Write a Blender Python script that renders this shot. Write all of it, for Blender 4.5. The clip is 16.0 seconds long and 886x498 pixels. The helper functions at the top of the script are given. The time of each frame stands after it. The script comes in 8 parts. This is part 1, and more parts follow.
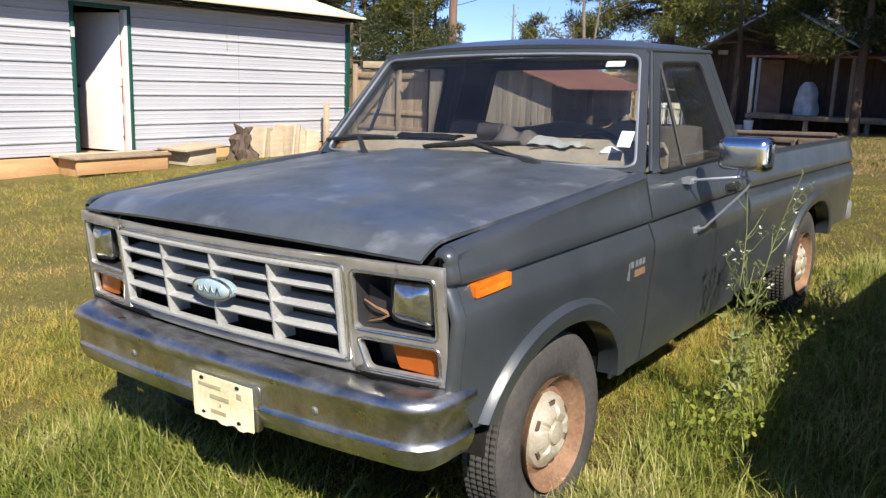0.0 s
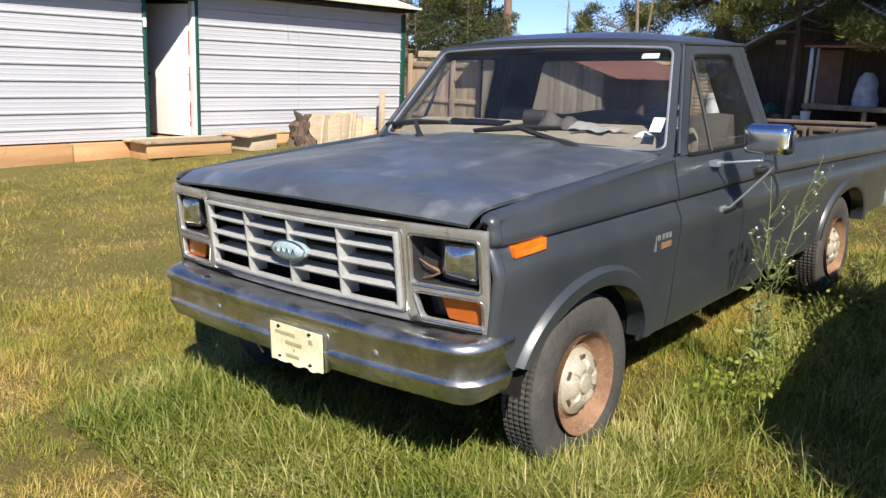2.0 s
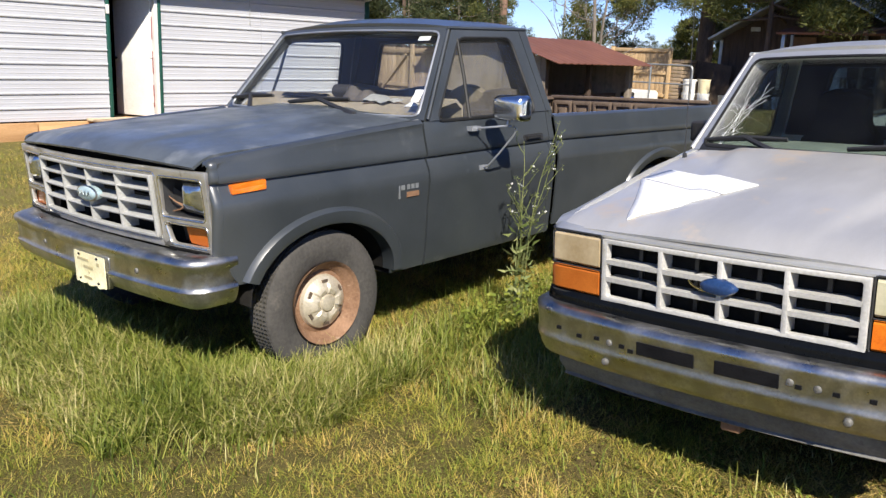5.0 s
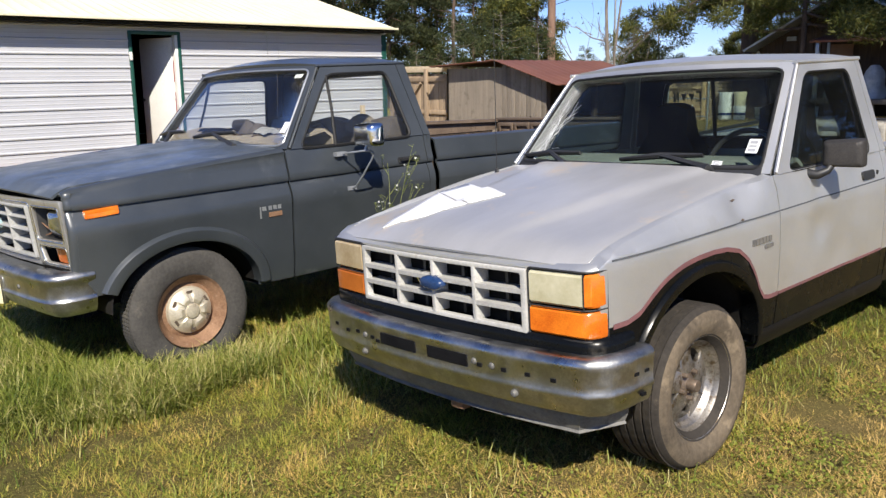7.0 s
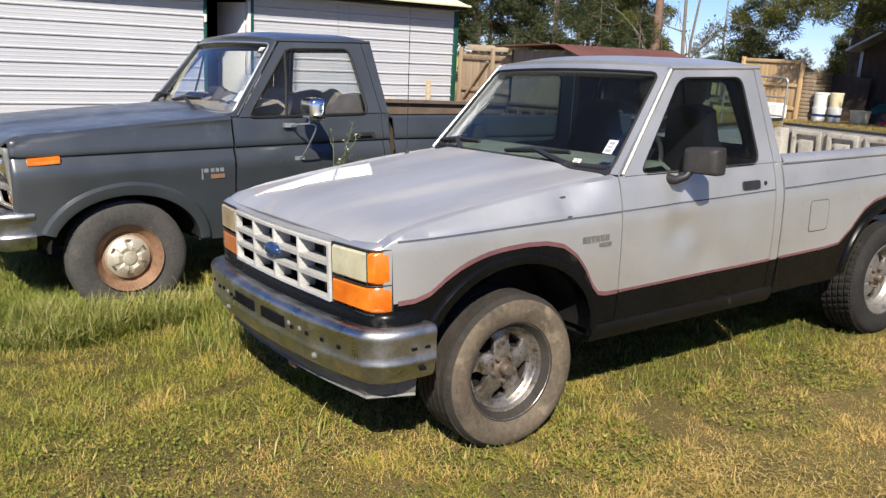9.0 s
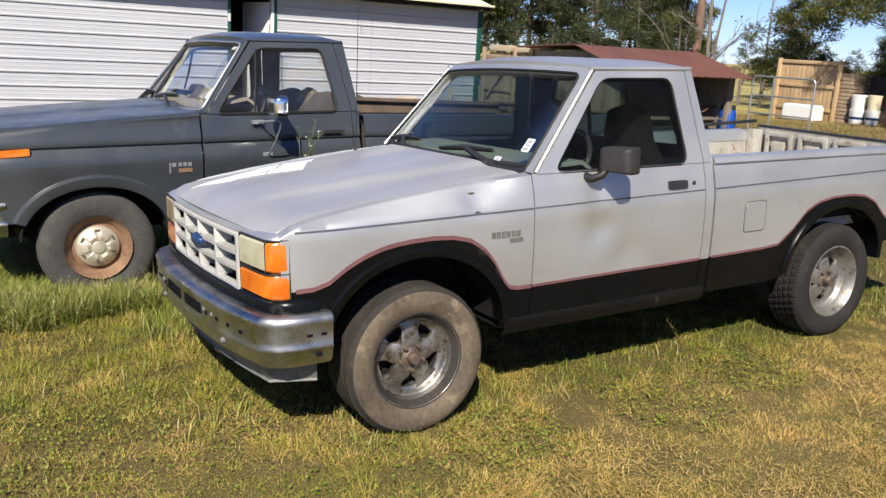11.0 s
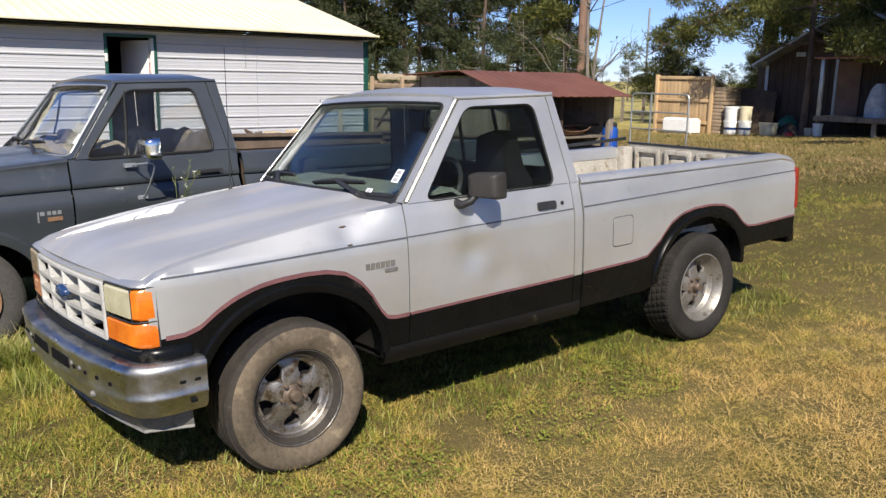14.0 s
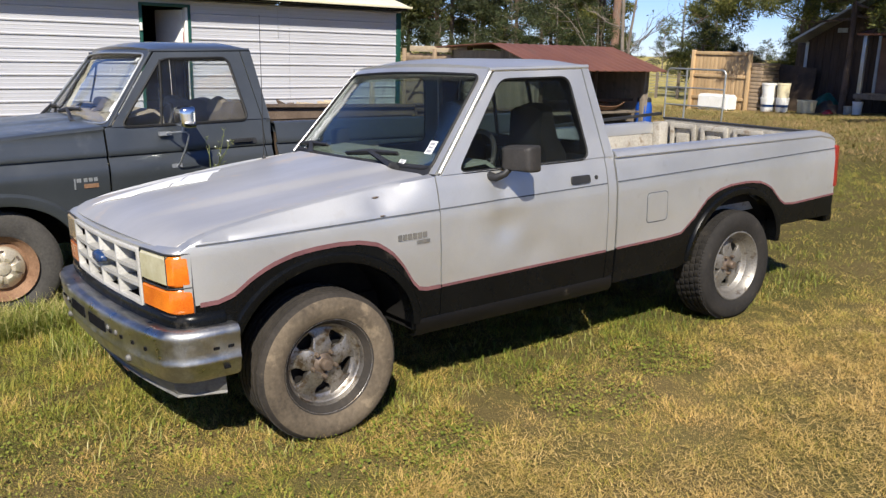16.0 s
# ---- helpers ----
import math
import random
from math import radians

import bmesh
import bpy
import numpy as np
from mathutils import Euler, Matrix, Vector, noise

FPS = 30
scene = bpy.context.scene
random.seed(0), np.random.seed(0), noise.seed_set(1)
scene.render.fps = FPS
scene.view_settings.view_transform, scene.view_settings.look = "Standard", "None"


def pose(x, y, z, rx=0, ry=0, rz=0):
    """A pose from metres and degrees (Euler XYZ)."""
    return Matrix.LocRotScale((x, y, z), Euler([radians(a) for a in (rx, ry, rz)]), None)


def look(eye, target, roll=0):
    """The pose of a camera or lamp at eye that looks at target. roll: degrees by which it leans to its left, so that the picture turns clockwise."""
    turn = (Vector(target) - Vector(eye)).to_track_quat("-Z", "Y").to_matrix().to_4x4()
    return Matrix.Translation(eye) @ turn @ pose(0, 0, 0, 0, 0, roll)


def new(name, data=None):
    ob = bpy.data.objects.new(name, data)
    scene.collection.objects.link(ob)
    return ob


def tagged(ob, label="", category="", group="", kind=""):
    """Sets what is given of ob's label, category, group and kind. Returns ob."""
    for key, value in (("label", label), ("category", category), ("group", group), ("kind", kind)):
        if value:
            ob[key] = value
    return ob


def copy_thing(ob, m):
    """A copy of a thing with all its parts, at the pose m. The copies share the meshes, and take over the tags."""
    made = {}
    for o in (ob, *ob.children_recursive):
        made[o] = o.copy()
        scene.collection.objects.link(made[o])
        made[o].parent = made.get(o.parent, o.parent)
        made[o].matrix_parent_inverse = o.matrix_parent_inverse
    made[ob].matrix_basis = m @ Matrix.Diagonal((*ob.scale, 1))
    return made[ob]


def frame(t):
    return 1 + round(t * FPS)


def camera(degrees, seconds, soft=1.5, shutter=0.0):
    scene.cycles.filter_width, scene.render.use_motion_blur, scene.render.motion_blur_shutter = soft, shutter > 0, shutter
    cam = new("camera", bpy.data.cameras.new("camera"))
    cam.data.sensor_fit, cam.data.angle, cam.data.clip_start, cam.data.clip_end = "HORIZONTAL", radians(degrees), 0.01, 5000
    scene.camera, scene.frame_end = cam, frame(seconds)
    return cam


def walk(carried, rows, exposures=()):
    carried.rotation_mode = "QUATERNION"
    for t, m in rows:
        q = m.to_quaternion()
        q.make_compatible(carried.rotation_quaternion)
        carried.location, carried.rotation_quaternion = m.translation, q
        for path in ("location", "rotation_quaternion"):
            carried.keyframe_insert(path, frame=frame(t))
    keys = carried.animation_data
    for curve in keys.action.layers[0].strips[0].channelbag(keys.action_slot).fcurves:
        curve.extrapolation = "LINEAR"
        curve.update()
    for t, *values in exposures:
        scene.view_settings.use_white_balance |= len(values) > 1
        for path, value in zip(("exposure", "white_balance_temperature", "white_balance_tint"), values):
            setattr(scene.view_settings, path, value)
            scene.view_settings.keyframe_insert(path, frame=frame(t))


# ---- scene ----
cam = camera(56.1, 16.0, soft=1.4)
PATH = [
    (0, (0.068, 0.045, 1.503), (-1.11, 1.611, 1.101), 2.0),
    (0.5, (0.122, 0.055, 1.504), (-1.096, 1.591, 1.106), 2.0),
    (1, (0.182, 0.039, 1.501), (-1.107, 1.508, 1.076), 2.6),
    (1.5, (0.259, -0.114, 1.505), (-1.042, 1.35, 1.102), 1.9),
    (2, (0.342, -0.272, 1.51), (-0.927, 1.212, 1.079), 2.2),
    (2.5, (0.484, -0.348, 1.515), (-0.829, 1.107, 1.115), 0.1),
    (3, (0.737, -0.401, 1.519), (-0.596, 1.036, 1.119), 0.4),
    (3.5, (0.943, -0.382, 1.514), (-0.314, 1.112, 1.082), 0.7),
    (3.7, (1.025, -0.356, 1.502), (-0.217, 1.156, 1.088), 1.0),
    (5.8, (2.318, 0.128, 1.556), (0.994, 1.548, 1.076), 2.7),
    (6, (2.439, 0.178, 1.567), (1.098, 1.591, 1.115), 1.2),
    (6.5, (2.841, 0.29, 1.588), (1.434, 1.651, 1.173), 0.2),
    (7, (3.094, 0.441, 1.586), (1.659, 1.774, 1.178), -0.6),
    (7.5, (3.313, 0.65, 1.611), (1.839, 1.935, 1.192), 1.7),
    (8, (3.61, 0.799, 1.627), (2.094, 2.034, 1.206), 2.0),
    (8.5, (3.845, 0.939, 1.657), (2.281, 2.106, 1.222), 1.7),
    (9, (3.982, 1.157, 1.66), (2.405, 2.295, 1.193), 3.1),
    (9.2, (4.028, 1.215, 1.683), (2.453, 2.347, 1.192), 3.6),
    (11.3, (4.445, 1.607, 1.702), (2.806, 2.652, 1.231), 3.3),
    (11.5, (4.455, 1.628, 1.708), (2.832, 2.699, 1.241), 2.7),
    (12, (4.516, 1.693, 1.711), (2.934, 2.821, 1.236), 2.0),
    (12.5, (4.562, 1.794, 1.72), (2.976, 2.928, 1.274), 2.4),
    (13, (4.548, 1.806, 1.716), (2.963, 2.932, 1.249), 1.6),
    (13.5, (4.542, 1.727, 1.731), (3.0, 2.92, 1.286), 0.1),
    (14, (4.53, 1.665, 1.73), (3.012, 2.903, 1.326), 1.0),
    (14.5, (4.507, 1.665, 1.724), (2.978, 2.88, 1.293), 1.1),
    (15, (4.511, 1.682, 1.725), (2.981, 2.895, 1.291), 1.3),
    (15.5, (4.502, 1.684, 1.723), (2.963, 2.883, 1.28), 1.5),
    (16, (4.514, 1.656, 1.719), (2.965, 2.833, 1.253), 1.6),
]
walk(cam, [(t, look(eye, target, roll)) for t, eye, target, roll in PATH], [(0, 0.95), (3.5, 0.94), (6, 0.89), (7, 0.79), (9, 0.78), (11.5, 0.72), (16, 0.72)])

# ---------------------------------------------------------------- light
SUN = Vector((0.84, -0.62, 0.93)).normalized()
world = bpy.data.worlds.new("sky")
scene.world = world
world.use_nodes = True
wn = world.node_tree
sky = wn.nodes.new("ShaderNodeTexSky")
sky.sky_type, sky.sun_disc = "NISHITA", False
sky.sun_elevation, sky.sun_rotation = math.asin(SUN.z), math.atan2(SUN.x, SUN.y)
sky.altitude, sky.air_density, sky.dust_density, sky.ozone_density = 1500, 1.0, 0.05, 3.0
wn.nodes["Background"].inputs[1].default_value = 0.085
tint = wn.nodes.new("ShaderNodeMix")
tint.data_type, tint.blend_type = "RGBA", "MULTIPLY"
tint.inputs[0].default_value, tint.inputs[7].default_value = 1.0, (0.58, 0.67, 1.0, 1)
wn.links.new(sky.outputs[0], tint.inputs[6])
wn.links.new(tint.outputs[2], wn.nodes["Background"].inputs[0])
sun = new("sun", bpy.data.lights.new("sun", "SUN"))
sun.data.energy, sun.data.angle, sun.data.color = 4.75, radians(0.55), (1.0, 0.93, 0.82)
sun.matrix_world = look(SUN * 30, (0, 0, 0))

# ---------------------------------------------------------------- helpers of this scene
RNG = np.random.default_rng(7)


def h(x, y):
    """Height of the lawn: it rises gently to the back and to the open side."""
    far = min(max((y - 10) / 14, 0), 1)
    far = far * far * (3 - 2 * far)
    yy = y if y < 12 else 12 + 5.6 * math.tanh((y - 12) / 6)
    xx = 14 * math.tanh(x / 14) if x > 0 else 20 * math.tanh(x / 20)
    yy = yy if yy > -8 else -8 - 4 * math.tanh((-8 - yy) / 6)
    away = min(max(math.hypot(x + 0.5, y - 3.5) - 2.5, 0), 32)
    return -0.112 + 0.0245 * xx * (1 + 1.2 * far * (x < 0)) + 0.025 * yy + 0.0105 * away


def finish(me, smooth=40):
    if smooth:
        me.polygons.foreach_set("use_smooth", [True] * len(me.polygons))
        me.set_sharp_from_angle(angle=radians(smooth))
    me.update()
    return me


def mesh_of(name, bm, mat, smooth=40, weld=1e-5):
    if weld:
        bmesh.ops.remove_doubles(bm, verts=bm.verts, dist=weld)
        bmesh.ops.dissolve_degenerate(bm, edges=bm.edges, dist=1e-6)
    me = bpy.data.meshes.new(name)
    bm.to_mesh(me)
    bm.free()
    for m in mat if isinstance(mat, (list, tuple)) else [mat]:
        me.materials.append(m)
    return finish(me, smooth)


def thicken(bm, t):
    """Turns a sheet into a shell of even thickness, with square rims."""
    bmesh.ops.remove_doubles(bm, verts=bm.verts, dist=1e-5)
    bmesh.ops.dissolve_degenerate(bm, edges=bm.edges, dist=1e-6)
    bm.normal_update()
    faces, rim = bm.faces[:], [e for e in bm.edges if len(e.link_faces) == 1]
    olds = bm.verts[:]
    twin = {v: bm.verts.new(v.co + v.normal * t / 2) for v in olds}
    for f in faces:
        bm.faces.new([twin[v] for v in f.verts])
    for e in rim:
        lp = e.link_loops[0]
        a, b = lp.vert, lp.link_loop_next.vert
        bm.faces.new((a, b, twin[b], twin[a]))
    for v in olds:
        v.co = v.co - v.normal * t / 2
    for f in faces:
        f.normal_flip()


def part(name, bm, mat, parent, label="", thick=0.0, smooth=40, m=None, bevel=0.0):
    """Links a bmesh as one mesh object under a thing or a part."""
    if thick:
        thicken(bm, thick)
    if bevel:
        bmesh.ops.recalc_face_normals(bm, faces=bm.faces[:])
        sharp = [e for e in bm.edges if len(e.link_faces) == 2 and e.calc_face_angle(0) > radians(40)]
        bmesh.ops.bevel(bm, geom=sharp, offset=bevel, segments=2, profile=0.5, affect="EDGES", clamp_overlap=True)
    ob = new(name, mesh_of(name, bm, mat, smooth))
    ob.parent = parent
    if m is not None:
        ob.matrix_basis = m
    return tagged(ob, label)


def thing(name, m, label, category, group="", kind=""):
    ob = new(name)
    ob.empty_display_size = 0.2
    ob.matrix_basis = m
    return tagged(ob, label, category, group, kind)


def solo(name, bm, mat, m, label, category, group="", kind="", thick=0.0, smooth=40, bevel=0.0):
    ob = part(name, bm, mat, None, "", thick, smooth, m, bevel)
    return tagged(ob, label, category, group, kind)


def box(bm, x0, x1, y0, y1, z0, z1, m=None):
    vs = [bm.verts.new((x, y, z)) for x in (x0, x1) for y in (y0, y1) for z in (z0, z1)]
    for f in ((0, 1, 3, 2), (4, 6, 7, 5), (0, 4, 5, 1), (2, 3, 7, 6), (0, 2, 6, 4), (1, 5, 7, 3)):
        bm.faces.new([vs[i] for i in f])
    if m is not None:
        bmesh.ops.transform(bm, matrix=m, verts=vs)
    return bm


def boxes(*rows):
    bm = bmesh.new()
    for r in rows:
        box(bm, *r)
    return bm


def prism(bm, pts, put, a, b):
    """A slab between two heights a and b: put(u, v, w) gives the place."""
    lo = [bm.verts.new(put(u, v, a)) for u, v in pts]
    hi = [bm.verts.new(put(u, v, b)) for u, v in pts]
    bm.faces.new(lo[::-1])
    bm.faces.new(hi)
    n = len(pts)
    for i in range(n):
        bm.faces.new((lo[i], lo[(i + 1) % n], hi[(i + 1) % n], hi[i]))
    return bm


def grid(bm, us, vs, put):
    rows = [[bm.verts.new(put(u, v)) for v in vs] for u in us]
    for i in range(len(us) - 1):
        for j in range(len(vs) - 1):
            bm.faces.new((rows[i][j], rows[i + 1][j], rows[i + 1][j + 1], rows[i][j + 1]))
    return rows


def skin(bm, rings, closed=False, caps=False):
    """A skin over rings of places."""
    rows = [[bm.verts.new(p) for p in r] for r in rings]
    for a, b in zip(rows, rows[1:]):
        n = len(a)
        for j in range(n if closed else n - 1):
            bm.faces.new((a[j], b[j], b[(j + 1) % n], a[(j + 1) % n]))
    if caps and closed:
        bm.faces.new(rows[0])
        bm.faces.new(rows[-1][::-1])
    return rows


def tube(bm, pts, r, n=8, caps=True):
    pts = [Vector(p) for p in pts]
    rs = r if isinstance(r, (list, tuple)) else [r] * len(pts)
    rings, side = [], None
    for i, p in enumerate(pts):
        d = (pts[min(i + 1, len(pts) - 1)] - pts[max(i - 1, 0)]).normalized()
        side = (d.orthogonal() if side is None else side - d * side.dot(d)).normalized()
        up = d.cross(side)
        rings.append([p + (side * math.cos(a) + up * math.sin(a)) * rs[i] for a in [2 * math.pi * k / n for k in range(n)]])
    skin(bm, rings, True, caps)
    return bm


def lathe(bm, prof, n=48, put=lambda a, r, w: (w, r * math.cos(a), r * math.sin(a)), ripple=None):
    """Turns a profile of (radius, offset) about the x axis."""
    rings = []
    for k in range(n):
        a = 2 * math.pi * k / n
        rings.append([put(a, r + (ripple(k, i) if ripple else 0), w) for i, (r, w) in enumerate(prof)])
    rows = [[bm.verts.new(p) for p in r] for r in rings]
    for k in range(n):
        a, b = rows[k], rows[(k + 1) % n]
        for j in range(len(prof) - 1):
            bm.faces.new((a[j], b[j], b[j + 1], a[j + 1]))
    return bm


def loop(corners, r, m=5, k=6):
    """A polygon with rounded corners: m places a corner and k along each side."""
    out, n = [], len(corners)
    cs = [Vector(c) for c in corners]
    rr = r if isinstance(r, (list, tuple)) else [r] * n
    ends = []
    for i, c in enumerate(cs):
        a, b = (cs[i - 1] - c), (cs[(i + 1) % n] - c)
        q = min(rr[i], a.length * 0.48, b.length * 0.48)
        ends.append((c + a.normalized() * q, c, c + b.normalized() * q))
    for i in range(n):
        p, c, q = ends[i]
        for j in range(m):
            t = j / (m - 1)
            out.append(p * (1 - t) ** 2 + c * 2 * t * (1 - t) + q * t * t)
        nx = ends[(i + 1) % n][0]
        out += [q.lerp(nx, (j + 1) / (k + 1)) for j in range(k)]
    return out


def ring_panel(bm, outer, inner, put, r=0.05, ro=0.0):
    """A flat or curved panel with one opening."""
    a, b = loop(outer, ro), loop(inner, r)
    skin(bm, [[put(*p) for p in a + a[:1]], [put(*p) for p in b + b[:1]]])
    return bm


def pane(bm, corners, put, r=0.05, m=5, k=6):
    pts = loop(corners, r, m, k)
    mid = sum(pts, Vector((0, 0))) / len(pts)
    rings = []
    for s in (0.0, 0.35, 0.7, 1.0):
        rings.append([put(*(mid.lerp(p, s))) for p in pts + pts[:1]])
    skin(bm, rings)
    return bm


def lerp_table(tab):
    xs, ys = [a for a, _ in tab], [b for _, b in tab]
    return lambda v: float(np.interp(v, xs, ys))


# ---------------------------------------------------------------- materials
def material(name, rough=0.6, metal=0.0, spec=0.5):
    m = bpy.data.materials.new(name)
    m.use_nodes = True
    b = m.node_tree.nodes["Principled BSDF"]
    b.inputs["Roughness"].default_value, b.inputs["Metallic"].default_value = rough, metal
    b.inputs["Specular IOR Level"].default_value = spec
    return m, m.node_tree, b


def node(nt, kind, **kw):
    n = nt.nodes.new(kind)
    for k, v in kw.items():
        n.inputs[k.replace("_", " ")].default_value = v
    return n


def noise_tex(nt, scale, detail=4, rough=0.55, coords="Object", stretch=(1, 1, 1)):
    tc = nt.nodes.new("ShaderNodeTexCoord")
    mp = nt.nodes.new("ShaderNodeMapping")
    mp.inputs["Scale"].default_value = stretch
    n = node(nt, "ShaderNodeTexNoise", Scale=scale, Detail=detail, Roughness=rough)
    nt.links.new(tc.outputs[coords], mp.inputs[0])
    nt.links.new(mp.outputs[0], n.inputs["Vector"])
    return n.outputs["Fac"]


def ramp(nt, fac, stops):
    r = nt.nodes.new("ShaderNodeValToRGB")
    e = r.color_ramp.elements
    while len(e) < len(stops):
        e.new(0.5)
    for i, (p, c) in enumerate(stops):
        e[i].position, e[i].color = p, (*c, 1) if len(c) == 3 else c
    nt.links.new(fac, r.inputs[0])
    return r.outputs[0]


def mix(nt, fac, a, b, how="MIX"):
    m = nt.nodes.new("ShaderNodeMix")
    m.data_type, m.blend_type = "RGBA", how
    for s, v in ((m.inputs[0], fac), (m.inputs[6], a), (m.inputs[7], b)):
        if hasattr(v, "is_linked"):
            nt.links.new(v, s)
        else:
            s.default_value = v if isinstance(v, (int, float)) else (*v, 1)
    return m.outputs[2]


def bump(nt, b, fac, strength=0.2, dist=0.01):
    n = node(nt, "ShaderNodeBump", Strength=strength, Distance=dist)
    nt.links.new(fac, n.inputs["Height"])
    nt.links.new(n.outputs[0], b.inputs["Normal"])


def mottled(name, a, b, scale=3.0, fine=60.0, rough=0.6, metal=0.0, spec=0.5, relief=0.15, dirt=None, dirt_at=0.62, rough2=None,
            stretch=(1, 1, 1), per_object=0.0, dirt_scale=None, grainy=0.25, coat=0.0):
    """A worn surface: two tones in large patches, fine grain, dirt in blots, and relief."""
    m, nt, p = material(name, rough, metal, spec)
    big = noise_tex(nt, scale, 5, 0.6, stretch=stretch)
    col = ramp(nt, big, [(0.32, a), (0.68, b)])
    grain = noise_tex(nt, fine, 3, 0.6, stretch=stretch)
    p.inputs["Coat Weight"].default_value, p.inputs["Coat Roughness"].default_value = coat, 0.18
    col = mix(nt, grainy, col, ramp(nt, grain, [(0.3, [c * 0.55 for c in a]), (0.7, [min(1, c * 1.4) for c in b])]))
    if dirt:
        d = noise_tex(nt, dirt_scale or scale * 2.7, 6, 0.65)
        mask = ramp(nt, d, [(dirt_at, (0, 0, 0)), (min(dirt_at + 0.12, 1), (1, 1, 1))])
        col = mix(nt, mask, col, dirt)
    if per_object:
        oi = nt.nodes.new("ShaderNodeObjectInfo")
        col = mix(nt, per_object, col, ramp(nt, oi.outputs["Random"], [(0, [c * 0.5 for c in a]), (1, [min(1, c * 1.5) for c in b])]))
    nt.links.new(col, p.inputs["Base Color"])
    if rough2 is not None:
        r = ramp(nt, noise_tex(nt, scale * 1.7, 5, 0.6), [(0.35, (rough,) * 3), (0.65, (rough2,) * 3)])
        nt.links.new(r, p.inputs["Roughness"])
    if relief:
        bump(nt, p, grain, relief, 0.004)
    return m


def glass(name, tint, gloss_rough=0.02, dirt=0.0, gloss=0.05):
    m = bpy.data.materials.new(name)
    m.use_nodes = True
    nt = m.node_tree
    nt.nodes.remove(nt.nodes["Principled BSDF"])
    tr = nt.nodes.new("ShaderNodeBsdfTransparent")
    tr.inputs[0].default_value = (*tint, 1)
    gl = node(nt, "ShaderNodeBsdfGlossy", Roughness=gloss_rough)
    lw = node(nt, "ShaderNodeLayerWeight", Blend=0.5)
    pw = nt.nodes.new("ShaderNodeMath")
    pw.operation, pw.inputs[1].default_value = "POWER", 4.0
    nt.links.new(lw.outputs["Facing"], pw.inputs[0])
    fr = nt.nodes.new("ShaderNodeMath")
    fr.operation, fr.inputs[1].default_value, fr.inputs[2].default_value = "MULTIPLY_ADD", 0.6, gloss
    nt.links.new(pw.outputs[0], fr.inputs[0])
    mx = nt.nodes.new("ShaderNodeMixShader")
    nt.links.new(fr.outputs[0], mx.inputs[0])
    nt.links.new(tr.outputs[0], mx.inputs[1])
    nt.links.new(gl.outputs[0], mx.inputs[2])
    last = mx
    if dirt:
        # pale film: dust, and the haze of reflected sky put into its colour
        df = nt.nodes.new("ShaderNodeBsdfDiffuse")
        df.inputs[0].default_value = (0.52, 0.54, 0.57, 1)
        m2 = nt.nodes.new("ShaderNodeMixShader")
        k = ramp(nt, noise_tex(nt, 5.0, 6, 0.7), [(0.35, (dirt * 0.3,) * 3), (0.75, (dirt,) * 3)])
        nt.links.new(k, m2.inputs[0])
        nt.links.new(mx.outputs[0], m2.inputs[1])
        nt.links.new(df.outputs[0], m2.inputs[2])
        last = m2
    nt.links.new(last.outputs[0], nt.nodes["Material Output"].inputs[0])
    return m


GREY = mottled("charcoal primer paint", (0.028, 0.033, 0.037), (0.049, 0.055, 0.060), 1.6, 90, 0.32, 0.0, 0.6, 0.0,
               dirt=(0.066, 0.072, 0.076), dirt_at=0.62, rough2=0.44, grainy=0.07, coat=0.5)
# lightened overall to carry the sky's reflection on the hood; blots are chalky wear
GREY_HOOD = mottled("chalky charcoal paint lightened for sky sheen", (0.044, 0.053, 0.061), (0.100, 0.114, 0.126), 2.4, 70, 0.32, 0.0, 0.6, 0.03,
                    dirt=(0.15, 0.163, 0.175), dirt_at=0.56, rough2=0.5, grainy=0.08, coat=0.3, dirt_scale=3.0)
SILVER = mottled("faded silver paint", (0.57, 0.57, 0.555), (0.67, 0.667, 0.645), 1.6, 220, 0.45, 0.80, 0.5, 0.0,
                 dirt=(0.55, 0.54, 0.51), dirt_at=0.60, rough2=0.54, grainy=0.07, coat=0.35, dirt_scale=7.0)
SILVER_HOOD = mottled("weathered silver paint", (0.48, 0.47, 0.45), (0.63, 0.615, 0.59), 1.3, 220, 0.42, 0.55, 0.5, 0.0,
                      dirt=(0.66, 0.56, 0.44), dirt_at=0.55, rough2=0.5, grainy=0.06, coat=0.25, stretch=(2.2, 0.6, 1))
BLACK_TRIM = mottled("black lower paint", (0.0025, 0.003, 0.0035), (0.005, 0.0055, 0.006), 3, 80, 0.20, 0, 0.16, 0.0,
                     dirt=(0.045, 0.040, 0.033), dirt_at=0.66, rough2=0.34, dirt_scale=4.5)
DUSTY_BLACK = mottled("mud-dusted black paint", (0.003, 0.003, 0.003), (0.008, 0.007, 0.006), 3.5, 60, 0.5, 0, 0.2, 0.1, dirt=(0.065, 0.055, 0.042), dirt_at=0.62, dirt_scale=5, stretch=(1, 0.6, 3))
DUSTY_PLASTIC = mottled("dusty grey plastic", (0.075, 0.074, 0.070), (0.19, 0.185, 0.17), 6, 80, 0.55, 0, 0.4, 0.1, dirt=(0.04, 0.038, 0.035), dirt_at=0.6)
SCUFFED_PLASTIC = mottled("scuffed black plastic", (0.014, 0.014, 0.014), (0.04, 0.036, 0.033), 8, 120, 0.6, 0, 0.4, 0.15, dirt=(0.16, 0.13, 0.11), dirt_at=0.66, dirt_scale=30)
CHROME_WORN = mottled("worn bright trim", (0.42, 0.42, 0.41), (0.68, 0.67, 0.64), 12, 120, 0.24, 0.95, 0.5, 0.03, dirt=(0.20, 0.17, 0.13), dirt_at=0.64)
